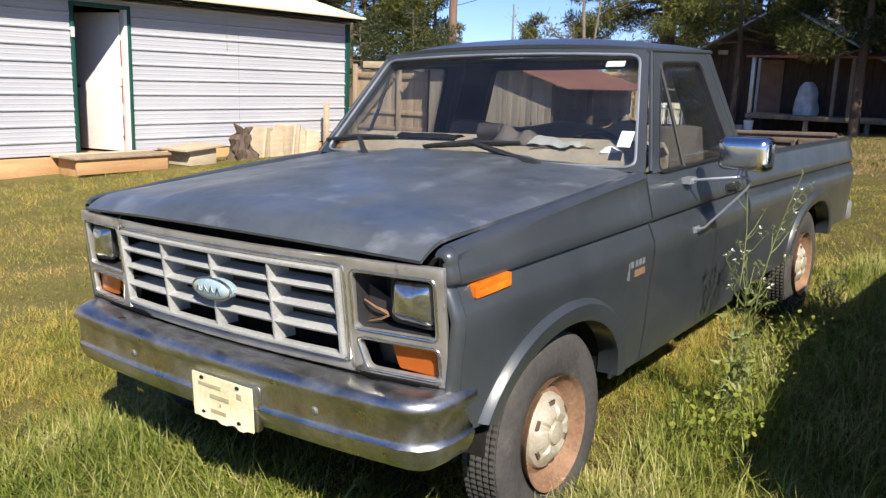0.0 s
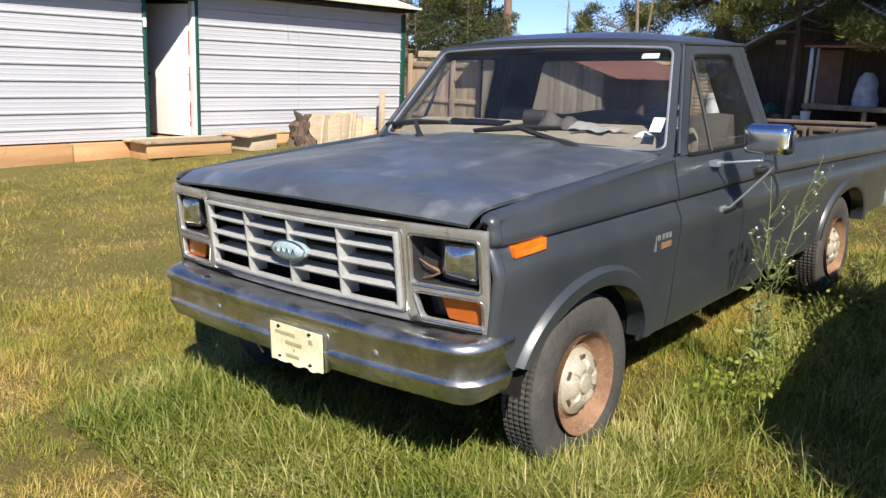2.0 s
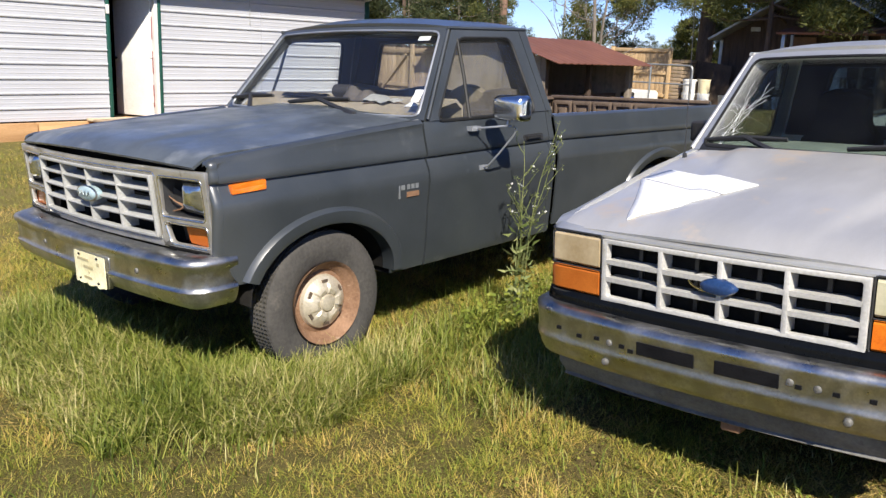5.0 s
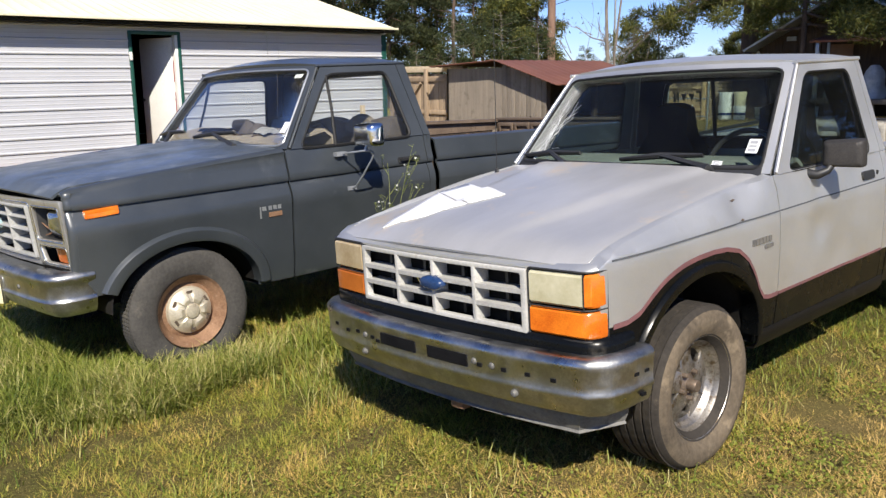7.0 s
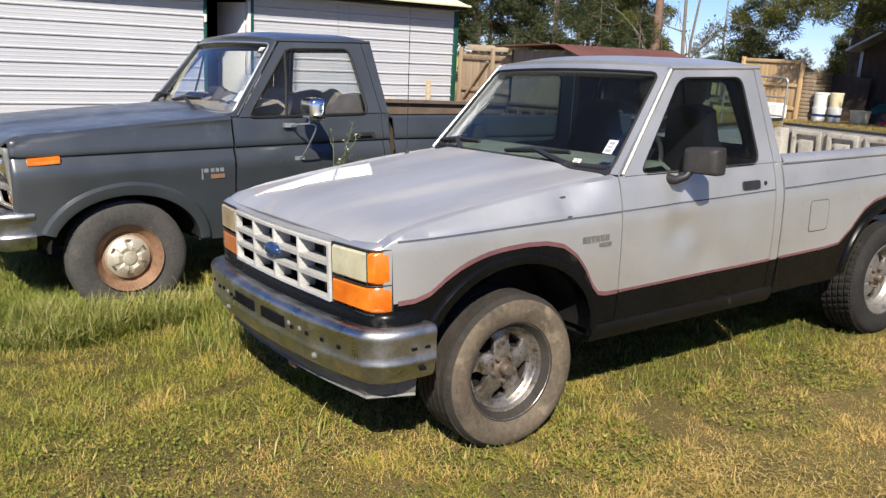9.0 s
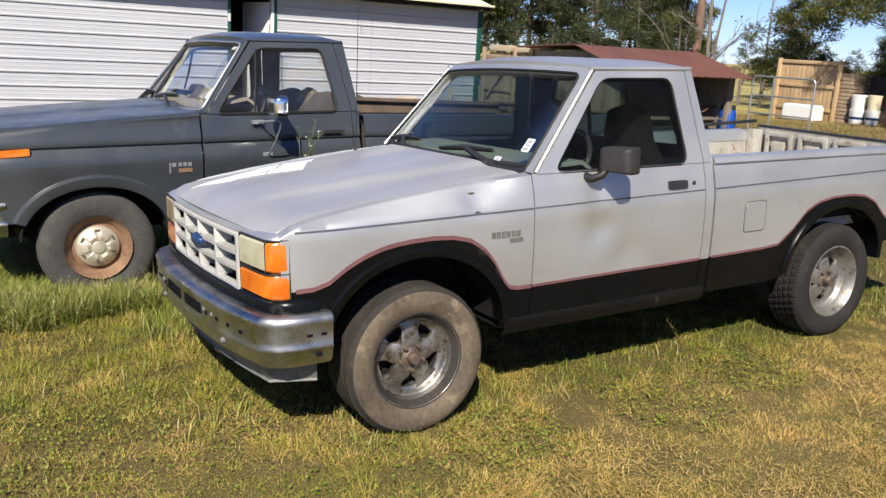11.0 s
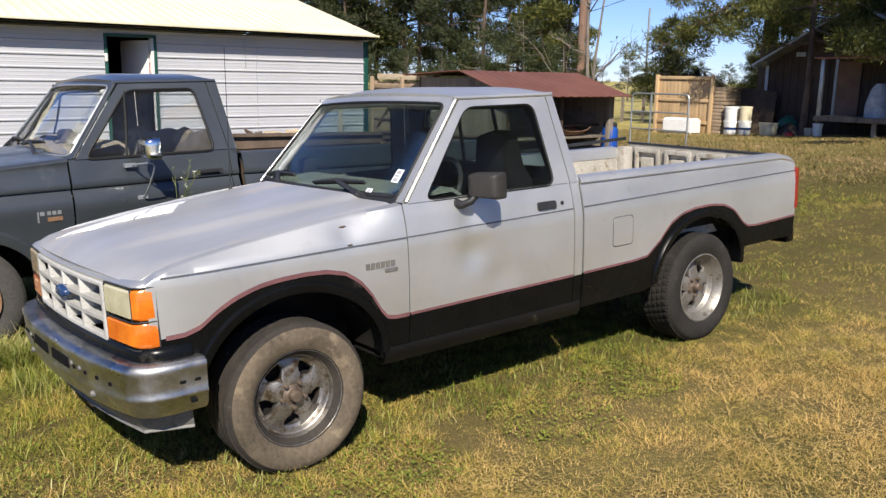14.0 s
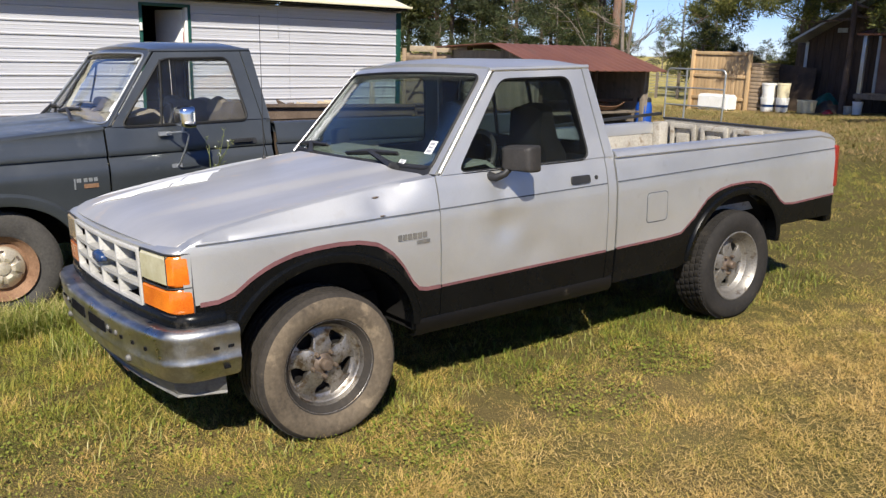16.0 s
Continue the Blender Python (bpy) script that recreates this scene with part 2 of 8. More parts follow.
BLACK_PLASTIC = mottled("black plastic", (0.012, 0.012, 0.013), (0.03, 0.03, 0.03), 8, 120, 0.5, 0, 0.5, 0.1)
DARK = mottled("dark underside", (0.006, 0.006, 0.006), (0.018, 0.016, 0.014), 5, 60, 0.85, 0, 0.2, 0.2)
CHROME = mottled("chrome", (0.72, 0.72, 0.72), (0.84, 0.84, 0.83), 4, 120, 0.08, 1.0, 0.5, 0.02, rough2=0.2)
OLD_CHROME = mottled("dusty pitted chrome", (0.34, 0.34, 0.335), (0.52, 0.515, 0.50), 5, 90, 0.26, 1.0, 0.5, 0.06,
                     dirt=(0.33, 0.33, 0.31), dirt_at=0.46, rough2=0.50, dirt_scale=7)
SCREEN_TRIM = mottled("dull bright trim", (0.27, 0.285, 0.31), (0.40, 0.415, 0.44), 6, 90, 0.38, 0.55, 0.5, 0.0, grainy=0.05)
GRILLE_GREY = mottled("grey grille plastic", (0.30, 0.30, 0.29), (0.42, 0.42, 0.40), 6, 90, 0.45, 0.15, 0.5, 0.08,
                      dirt=(0.17, 0.15, 0.12), dirt_at=0.62)
BEZEL = mottled("dull silver bezel", (0.40, 0.385, 0.35), (0.56, 0.54, 0.50), 6, 90, 0.34, 0.75, 0.5, 0.0, grainy=0.05, dirt=(0.22, 0.20, 0.16), dirt_at=0.6, rough2=0.55)
GRILLE_PALE = mottled("pale grille plastic", (0.36, 0.355, 0.335), (0.48, 0.47, 0.44), 6, 90, 0.5, 0, 0.5, 0.08,
                      dirt=(0.30, 0.27, 0.22), dirt_at=0.62)
RUBBER = mottled("dusty tyre rubber", (0.012, 0.011, 0.010), (0.026, 0.023, 0.020), 6, 60, 0.85, 0, 0.3, 0.25,
                 dirt=(0.045, 0.038, 0.030), dirt_at=0.60, dirt_scale=14)
RUBBER_GREY = mottled("dust-grey tyre rubber", (0.040, 0.038, 0.035), (0.072, 0.067, 0.060), 6, 60, 0.85, 0, 0.3, 0.25,
                      dirt=(0.105, 0.095, 0.080), dirt_at=0.60, dirt_scale=9)
RUBBER_WORN = mottled("muddy tyre sidewall", (0.058, 0.047, 0.035), (0.155, 0.122, 0.084), 5, 50, 0.9, 0, 0.2, 0.25,
                      dirt=(0.235, 0.185, 0.125), dirt_at=0.56, dirt_scale=7)
RUBBER_DUST = mottled("dust-brown tread rubber", (0.018, 0.016, 0.014), (0.044, 0.037, 0.030), 6, 60, 0.85, 0, 0.3, 0.25, dirt=(0.085, 0.068, 0.050), dirt_at=0.62)
SEAL = mottled("rubber seal", (0.008, 0.008, 0.008), (0.016, 0.016, 0.016), 8, 60, 0.6, 0, 0.3, 0.1)
RUST = mottled("rusty steel", (0.14, 0.074, 0.040), (0.27, 0.16, 0.095), 9, 80, 0.8, 0.1, 0.3, 0.3, dirt=(0.42, 0.33, 0.25), dirt_at=0.6)
HUBCAP = mottled("dull hubcap", (0.44, 0.385, 0.285), (0.58, 0.52, 0.40), 7, 90, 0.4, 0.4, 0.5, 0.1, dirt=(0.30, 0.22, 0.14), dirt_at=0.62)
BOLT_STEEL = mottled("dull bolt steel", (0.09, 0.09, 0.085), (0.18, 0.175, 0.16), 12, 80, 0.7, 0.5, 0.4, 0.1)
ALLOY = mottled("dirty alloy", (0.20, 0.185, 0.165), (0.40, 0.375, 0.34), 9, 110, 0.34, 0.9, 0.5, 0.1, dirt=(0.15, 0.11, 0.07), dirt_at=0.5, rough2=0.55)
ALLOY_BRIGHT = mottled("dull alloy", (0.17, 0.155, 0.135), (0.31, 0.295, 0.265), 9, 110, 0.5, 0.7, 0.5, 0.1, dirt=(0.12, 0.095, 0.07), dirt_at=0.55)
HUB_STEEL = mottled("greasy brown steel", (0.10, 0.075, 0.055), (0.22, 0.17, 0.13), 12, 80, 0.55, 0.6, 0.4, 0.2, dirt=(0.20, 0.10, 0.05), dirt_at=0.62)
AMBER = mottled("amber lens", (0.52, 0.095, 0.008), (0.74, 0.20, 0.016), 9, 200, 0.18, 0, 0.6, 0.1)
AMBER_OLD = mottled("browned amber lens", (0.34, 0.085, 0.012), (0.46, 0.13, 0.02), 6, 200, 0.25, 0, 0.6, 0.1)
AMBER_DIM = mottled("dark amber lens", (0.28, 0.06, 0.008), (0.40, 0.10, 0.012), 6, 200, 0.25, 0, 0.6, 0.1)
RED_LENS = mottled("red lens", (0.20, 0.012, 0.010), (0.28, 0.02, 0.015), 6, 200, 0.2, 0, 0.6, 0.1)
RED_STRIPE = mottled("dull red stripe", (0.115, 0.052, 0.055), (0.18, 0.082, 0.084), 8, 90, 0.5, 0, 0.4, 0.05)
GREY_STRIPE = mottled("grey stripe", (0.060, 0.065, 0.072), (0.095, 0.10, 0.105), 8, 90, 0.5, 0, 0.4, 0.05)
YELLOW_LENS = mottled("yellowed headlamp lens", (0.36, 0.33, 0.20), (0.56, 0.53, 0.38), 7, 60, 0.2, 0, 0.6, 0.03, dirt=(0.42, 0.36, 0.22), dirt_at=0.62, coat=0.5, grainy=0.08)
BROWN_LENS = mottled("brown clouded lens", (0.30, 0.22, 0.12), (0.48, 0.39, 0.25), 6, 60, 0.25, 0, 0.6, 0.03, coat=0.5, grainy=0.1)
CLEAR_LENS = mottled("headlamp mirror", (0.22, 0.25, 0.27), (0.55, 0.58, 0.60), 14, 40, 0.10, 0.95, 0.6, 0.5, coat=0.6)
BLUE_OVAL = mottled("blue enamel", (0.010, 0.028, 0.085), (0.02, 0.05, 0.14), 12, 90, 0.25, 0, 0.5, 0.05)
PALE_OVAL = mottled("faded blue enamel", (0.24, 0.36, 0.40), (0.42, 0.52, 0.54), 20, 90, 0.35, 0.2, 0.5, 0.1)
PLATE_Y = mottled("faded yellow plate", (0.66, 0.58, 0.30), (0.80, 0.74, 0.50), 8, 60, 0.5, 0, 0.4, 0.1)
WHITE_PAPER = mottled("white sticker", (0.72, 0.72, 0.70), (0.82, 0.82, 0.80), 12, 90, 0.6, 0, 0.4, 0.02)
INK = mottled("dark print", (0.08, 0.08, 0.08), (0.16, 0.15, 0.13), 20, 90, 0.6, 0, 0.3, 0)
FAINT_GREY = mottled("faded grey print", (0.24, 0.25, 0.26), (0.34, 0.35, 0.36), 20, 90, 0.6, 0, 0.3, 0)
FAINT_INK = mottled("faded plate print", (0.36, 0.31, 0.17), (0.46, 0.40, 0.24), 20, 90, 0.6, 0, 0.3, 0)
SEAT_DARK = mottled("dark seat cloth", (0.005, 0.005, 0.006), (0.012, 0.012, 0.013), 10, 120, 0.95, 0, 0.05, 0.3)
SEAT_TAN = mottled("brown seat vinyl", (0.055, 0.047, 0.042), (0.10, 0.088, 0.078), 8, 90, 0.7, 0, 0.3, 0.2)
DASH_TAN = mottled("dusty dash", (0.19, 0.165, 0.125), (0.31, 0.265, 0.20), 6, 60, 0.8, 0, 0.3, 0.2)
SEAT_BEIGE = mottled("tan seat vinyl", (0.10, 0.085, 0.065), (0.17, 0.145, 0.11), 8, 90, 0.7, 0, 0.3, 0.2)
DASH_GREY = mottled("grey-green dash", (0.15, 0.175, 0.15), (0.23, 0.255, 0.225), 5, 60, 0.75, 0, 0.3, 0.15)
BED_LINER = mottled("weathered bed paint", (0.26, 0.24, 0.20), (0.46, 0.43, 0.37), 4, 60, 0.75, 0, 0.3, 0.25, dirt=(0.20, 0.15, 0.10), dirt_at=0.57)
BED_BROWN = mottled("rust-brown bed paint", (0.085, 0.060, 0.043), (0.17, 0.125, 0.092), 5, 60, 0.75, 0.1, 0.3, 0.25, dirt=(0.06, 0.042, 0.03), dirt_at=0.6)
BED_DARK = mottled("dark bed paint", (0.030, 0.024, 0.019), (0.075, 0.052, 0.036), 4, 60, 0.75, 0, 0.3, 0.25, dirt=(0.13, 0.085, 0.055), dirt_at=0.6)
SIDING = mottled("galvanised siding", (0.44, 0.445, 0.475), (0.485, 0.49, 0.515), 0.7, 40, 0.5, 0.1, 0.4, 0.04, dirt=(0.46, 0.455, 0.465), dirt_at=0.66, rough2=0.55, grainy=0.05)
ROOF_CREAM = mottled("cream roof steel", (0.66, 0.60, 0.40), (0.76, 0.71, 0.52), 0.8, 30, 0.5, 0, 0.5, 0.04)
GREEN_TRIM = mottled("dark green trim", (0.008, 0.052, 0.038), (0.012, 0.075, 0.055), 3, 60, 0.45, 0, 0.5, 0.05)
DOOR_WHITE = mottled("white door paint", (0.66, 0.64, 0.60), (0.76, 0.74, 0.70), 2, 60, 0.5, 0, 0.4, 0.04, dirt=(0.52, 0.48, 0.42), dirt_at=0.68)
TIMBER = mottled("raw orange timber", (0.38, 0.20, 0.085), (0.56, 0.34, 0.165), 1.6, 30, 0.75, 0, 0.3, 0.3, dirt=(0.22, 0.105, 0.05), dirt_at=0.62, stretch=(6, 0.7, 6), per_object=0.12)
PALE_WOOD = mottled("pale sawn wood", (0.40, 0.31, 0.20), (0.58, 0.48, 0.34), 3, 40, 0.75, 0, 0.3, 0.25, stretch=(5, 1, 5), per_object=0.15)
FENCE_WOOD = mottled("weathered fence boards", (0.20, 0.145, 0.095), (0.36, 0.27, 0.18), 1.4, 30, 0.8, 0, 0.3, 0.35, dirt=(0.13, 0.10, 0.075), dirt_at=0.6, stretch=(8, 8, 0.8), per_object=0.25)
GATE_WOOD = mottled("cedar boards", (0.34, 0.22, 0.11), (0.50, 0.35, 0.19), 1.6, 30, 0.8, 0, 0.3, 0.3, stretch=(7, 7, 0.8), per_object=0.2)
OLD_WOOD = mottled("grey barn boards", (0.12, 0.10, 0.08), (0.25, 0.21, 0.165), 1.6, 30, 0.85, 0, 0.3, 0.4, dirt=(0.09, 0.075, 0.06), dirt_at=0.55, stretch=(8, 8, 0.7), per_object=0.3)
RED_ROOF = mottled("rust-red roof steel", (0.13, 0.052, 0.034), (0.19, 0.080, 0.052), 1.5, 40, 0.6, 0.1, 0.4, 0.08, dirt=(0.13, 0.07, 0.05), dirt_at=0.6)
BROWN_WALL = mottled("dark brown boards", (0.032, 0.022, 0.017), (0.078, 0.053, 0.039), 2, 40, 0.8, 0, 0.3, 0.3, stretch=(6, 6, 0.8))
DOOR_BROWN = mottled("brown panel", (0.15, 0.085, 0.055), (0.24, 0.14, 0.095), 2, 40, 0.7, 0, 0.3, 0.2)
GREY_METAL = mottled("grey galvanised pipe", (0.32, 0.33, 0.32), (0.46, 0.47, 0.46), 6, 60, 0.45, 0.7, 0.5, 0.1)
WHITE_PLASTIC = mottled("white plastic", (0.66, 0.65, 0.60), (0.78, 0.77, 0.73), 5, 60, 0.5, 0, 0.4, 0.05, dirt=(0.5, 0.45, 0.36), dirt_at=0.64)
YELLOW_PLASTIC = mottled("cream plastic", (0.60, 0.52, 0.32), (0.70, 0.63, 0.44), 5, 60, 0.5, 0, 0.4, 0.05)
BLUE_PLASTIC = mottled("blue plastic", (0.006, 0.05, 0.27), (0.014, 0.075, 0.36), 5, 60, 0.4, 0, 0.5, 0.05)
TARP_GREEN = mottled("green tarp", (0.006, 0.055, 0.040), (0.012, 0.10, 0.07), 5, 60, 0.5, 0, 0.4, 0.2)
TARP_GREY = mottled("pale blue-grey tarp", (0.20, 0.23, 0.27), (0.52, 0.53, 0.53), 4, 60, 0.6, 0, 0.4, 0.3)
BARK = mottled("pine bark", (0.055, 0.040, 0.030), (0.14, 0.10, 0.075), 5, 40, 0.9, 0, 0.2, 0.6, stretch=(2, 2, 0.5))
BARK_PALE = mottled("pale bark", (0.12, 0.098, 0.078), (0.22, 0.19, 0.155), 5, 40, 0.9, 0, 0.2, 0.5, stretch=(2, 2, 0.5))
BARK_RED = mottled("reddish pole", (0.14, 0.085, 0.06), (0.24, 0.155, 0.115), 4, 40, 0.85, 0, 0.2, 0.4, stretch=(3, 3, 0.4))
GLASS = glass("windscreen glass", (0.955, 0.97, 0.97), 0.02, 0.010, 0.03)
GLASS_DARK = glass("tinted glass", (0.72, 0.775, 0.76), 0.02, 0.007, 0.007)
GLASS_SIDE = glass("side glass", (0.95, 0.965, 0.965), 0.02, 0.018, 0.03)


def leafy(name, stops, rough=0.6, trans=0.25, dry=None, patchy=1.1, patch_scale=0.55):
    """Leaves and blades: colour varied from leaf to leaf, some light coming through."""
    m, nt, p = material(name, rough, 0, 0.3)
    g = nt.nodes.new("ShaderNodeNewGeometry")
    big = noise_tex(nt, patch_scale, 5, 0.62, "Object")
    ad = nt.nodes.new("ShaderNodeMath")
    ad.operation = "MULTIPLY_ADD"
    ad.inputs[1].default_value, ad.inputs[2].default_value = 0.78, -0.165
    nt.links.new(g.outputs["Random Per Island"], ad.inputs[0])
    sm = nt.nodes.new("ShaderNodeMath")
    sm.operation = "MULTIPLY_ADD"
    sm.inputs[1].default_value = patchy
    nt.links.new(big, sm.inputs[0])
    nt.links.new(ad.outputs[0], sm.inputs[2])
    sb = nt.nodes.new("ShaderNodeMath")
    sb.operation = "SUBTRACT"
    sb.inputs[1].default_value = 0.5 * patchy - 0.28
    nt.links.new(sm.outputs[0], sb.inputs[0])
    val = sb.outputs[0]
    if dry:
        sp = nt.nodes.new("ShaderNodeSeparateXYZ")
        tc = nt.nodes.new("ShaderNodeTexCoord")
        nt.links.new(tc.outputs["Object"], sp.inputs[0])
        mr = nt.nodes.new("ShaderNodeMapRange")
        for k, v in ((1, dry[0]), (2, dry[1]), (3, dry[2]), (4, dry[3])):
            mr.inputs[k].default_value = v
        nt.links.new(sp.outputs["X"], mr.inputs[0])
        a2 = nt.nodes.new("ShaderNodeMath")
        nt.links.new(val, a2.inputs[0])
        nt.links.new(mr.outputs[0], a2.inputs[1])
        val = a2.outputs[0]
    col = ramp(nt, val, stops)
    nt.links.new(col, p.inputs["Base Color"])
    if trans:
        t = nt.nodes.new("ShaderNodeBsdfTranslucent")
        nt.links.new(col, t.inputs[0])
        mx = nt.nodes.new("ShaderNodeMixShader")
        mx.inputs[0].default_value = trans
        nt.links.new(p.outputs[0], mx.inputs[1])
        nt.links.new(t.outputs[0], mx.inputs[2])
        nt.links.new(mx.outputs[0], nt.nodes["Material Output"].inputs[0])
    return m


GRASS = leafy("lawn grass", [(0.0, (0.17, 0.20, 0.026)), (0.28, (0.40, 0.37, 0.065)), (0.52, (0.48, 0.345, 0.088)), (0.85, (0.67, 0.45, 0.165))], 0.5, 0.26, (0.6, 3.4, -0.24, 0.32), 2.3, 1.3)
GRASS_FAR = leafy("dull far grass", [(0.0, (0.12, 0.115, 0.022)), (0.30, (0.20, 0.165, 0.045)), (0.55, (0.29, 0.205, 0.085)), (0.9, (0.40, 0.27, 0.14))], 0.7, 0.2, None, 1.5)
GRASS_TALL = leafy("tall grass", [(0.0, (0.065, 0.105, 0.013)), (0.36, (0.165, 0.205, 0.028)), (0.68, (0.29, 0.295, 0.065)), (1.0, (0.54, 0.46, 0.21))], 0.5, 0.28, None, 1.6, 1.3)
CLOVER = leafy("clover leaves", [(0.0, (0.12, 0.165, 0.022)), (0.6, (0.23, 0.265, 0.04)), (1.0, (0.38, 0.36, 0.08))], 0.6, 0.4)
THATCH = leafy("dry matted straw", [(0.0, (0.22, 0.175, 0.036)), (0.4, (0.44, 0.315, 0.095)), (1.0, (0.72, 0.51, 0.205))], 0.6, 0.2, None, 1.6, 1.9)
# white that stands in for sunlight reflected onto the hood
SUN_PATCH = mottled("painted sun reflection", (0.86, 0.86, 0.86), (0.92, 0.92, 0.91), 4, 60, 0.4, 0, 0.4, 0.0)
CRACK = mottled("crazed glass edge", (0.60, 0.63, 0.63), (0.78, 0.80, 0.80), 30, 90, 0.3, 0, 0.5, 0)
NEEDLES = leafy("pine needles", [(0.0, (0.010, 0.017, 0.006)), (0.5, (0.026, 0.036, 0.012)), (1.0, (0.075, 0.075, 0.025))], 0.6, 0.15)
# brighter copy of the needles: sunlight on the crowns put into colour
NEEDLES_LIT = leafy("sunlit olive pine needles", [(0.0, (0.028, 0.041, 0.011)), (0.5, (0.082, 0.096, 0.022)), (1.0, (0.22, 0.20, 0.05))], 0.55, 0.32)
LEAVES = leafy("broad leaves", [(0.0, (0.020, 0.034, 0.012)), (0.6, (0.048, 0.066, 0.022)), (1.0, (0.12, 0.11, 0.045))], 0.6, 0.25)
WEED = leafy("weed stems", [(0.0, (0.09, 0.13, 0.03)), (1.0, (0.30, 0.31, 0.13))], 0.6, 0.2)


def soil():
    m, nt, p = material("lawn soil and thatch", 0.95, 0, 0.1)
    a = noise_tex(nt, 1.1, 5, 0.62)
    b = noise_tex(nt, 9.0, 6, 0.7)
    c = noise_tex(nt, 120.0, 3, 0.6)
    sp = nt.nodes.new("ShaderNodeSeparateXYZ")
    tc = nt.nodes.new("ShaderNodeTexCoord")
    nt.links.new(tc.outputs["Object"], sp.inputs[0])
    mr = nt.nodes.new("ShaderNodeMapRange")
    for k, v in ((1, -4.0), (2, 4.0), (3, -0.07), (4, 0.08)):
        mr.inputs[k].default_value = v
    nt.links.new(sp.outputs["X"], mr.inputs[0])
    sm = nt.nodes.new("ShaderNodeMath")
    nt.links.new(a, sm.inputs[0])
    nt.links.new(mr.outputs[0], sm.inputs[1])
    col = ramp(nt, sm.outputs[0], [(0.32, (0.17, 0.18, 0.035)), (0.48, (0.33, 0.27, 0.08)), (0.66, (0.48, 0.32, 0.15))])
    col = mix(nt, 0.45, col, ramp(nt, b, [(0.3, (0.06, 0.048, 0.02)), (0.55, (0.17, 0.14, 0.045)), (0.75, (0.34, 0.24, 0.12))]))
    col = mix(nt, 0.5, col, ramp(nt, c, [(0.35, (0.03, 0.032, 0.01)), (0.65, (0.36, 0.30, 0.12))]))
    # shade between the blades put into the soil's colour; less far off and at the sides
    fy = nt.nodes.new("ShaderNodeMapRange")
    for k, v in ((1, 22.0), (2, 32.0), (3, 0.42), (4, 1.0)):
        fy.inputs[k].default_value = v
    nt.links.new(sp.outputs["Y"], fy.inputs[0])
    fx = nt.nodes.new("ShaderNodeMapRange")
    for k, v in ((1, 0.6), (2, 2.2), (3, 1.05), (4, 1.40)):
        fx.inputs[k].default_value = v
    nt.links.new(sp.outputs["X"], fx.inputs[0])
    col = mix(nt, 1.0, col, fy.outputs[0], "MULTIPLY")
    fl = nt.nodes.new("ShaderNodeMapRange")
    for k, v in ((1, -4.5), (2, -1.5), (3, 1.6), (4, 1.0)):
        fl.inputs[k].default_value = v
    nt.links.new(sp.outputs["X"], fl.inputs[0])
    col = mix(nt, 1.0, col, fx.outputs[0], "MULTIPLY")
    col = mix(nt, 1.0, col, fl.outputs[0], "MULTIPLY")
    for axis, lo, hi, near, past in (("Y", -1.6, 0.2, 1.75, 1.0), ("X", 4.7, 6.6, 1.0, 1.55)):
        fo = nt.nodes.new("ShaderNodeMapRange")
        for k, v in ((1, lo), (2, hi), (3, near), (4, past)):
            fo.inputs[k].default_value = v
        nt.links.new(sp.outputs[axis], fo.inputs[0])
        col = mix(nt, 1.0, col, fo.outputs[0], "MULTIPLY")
    nt.links.new(col, p.inputs["Base Color"])
    bump(nt, p, mix(nt, 0.5, b, c), 0.8, 0.03)
    return m


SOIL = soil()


# ---------------------------------------------------------------- ground
def ground():
    def steps(lo, hi, fine0, fine1, d):
        mid = list(np.arange(fine0, fine1 + 1e-6, d))
        out, s = [], d
        a = fine0
        while a > lo:
            s *= 1.35
            a = max(lo, a - s)
            out.insert(0, a)
        b, s = fine1, d
        while b < hi:
            s *= 1.35
            b = min(hi, b + s)
            mid.append(b)
        return out + mid
    xs, ys = steps(-1500, 1500, -14, 9, 0.5), steps(-1500, 1500, -5, 26, 0.5)
    bm = bmesh.new()
    grid(bm, xs, ys, lambda x, y: (x, y, h(x, y) + 0.012 * noise.noise((x * 0.9, y * 0.9, 0))))
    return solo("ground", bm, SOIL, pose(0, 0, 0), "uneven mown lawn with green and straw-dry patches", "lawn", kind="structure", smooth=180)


ground()


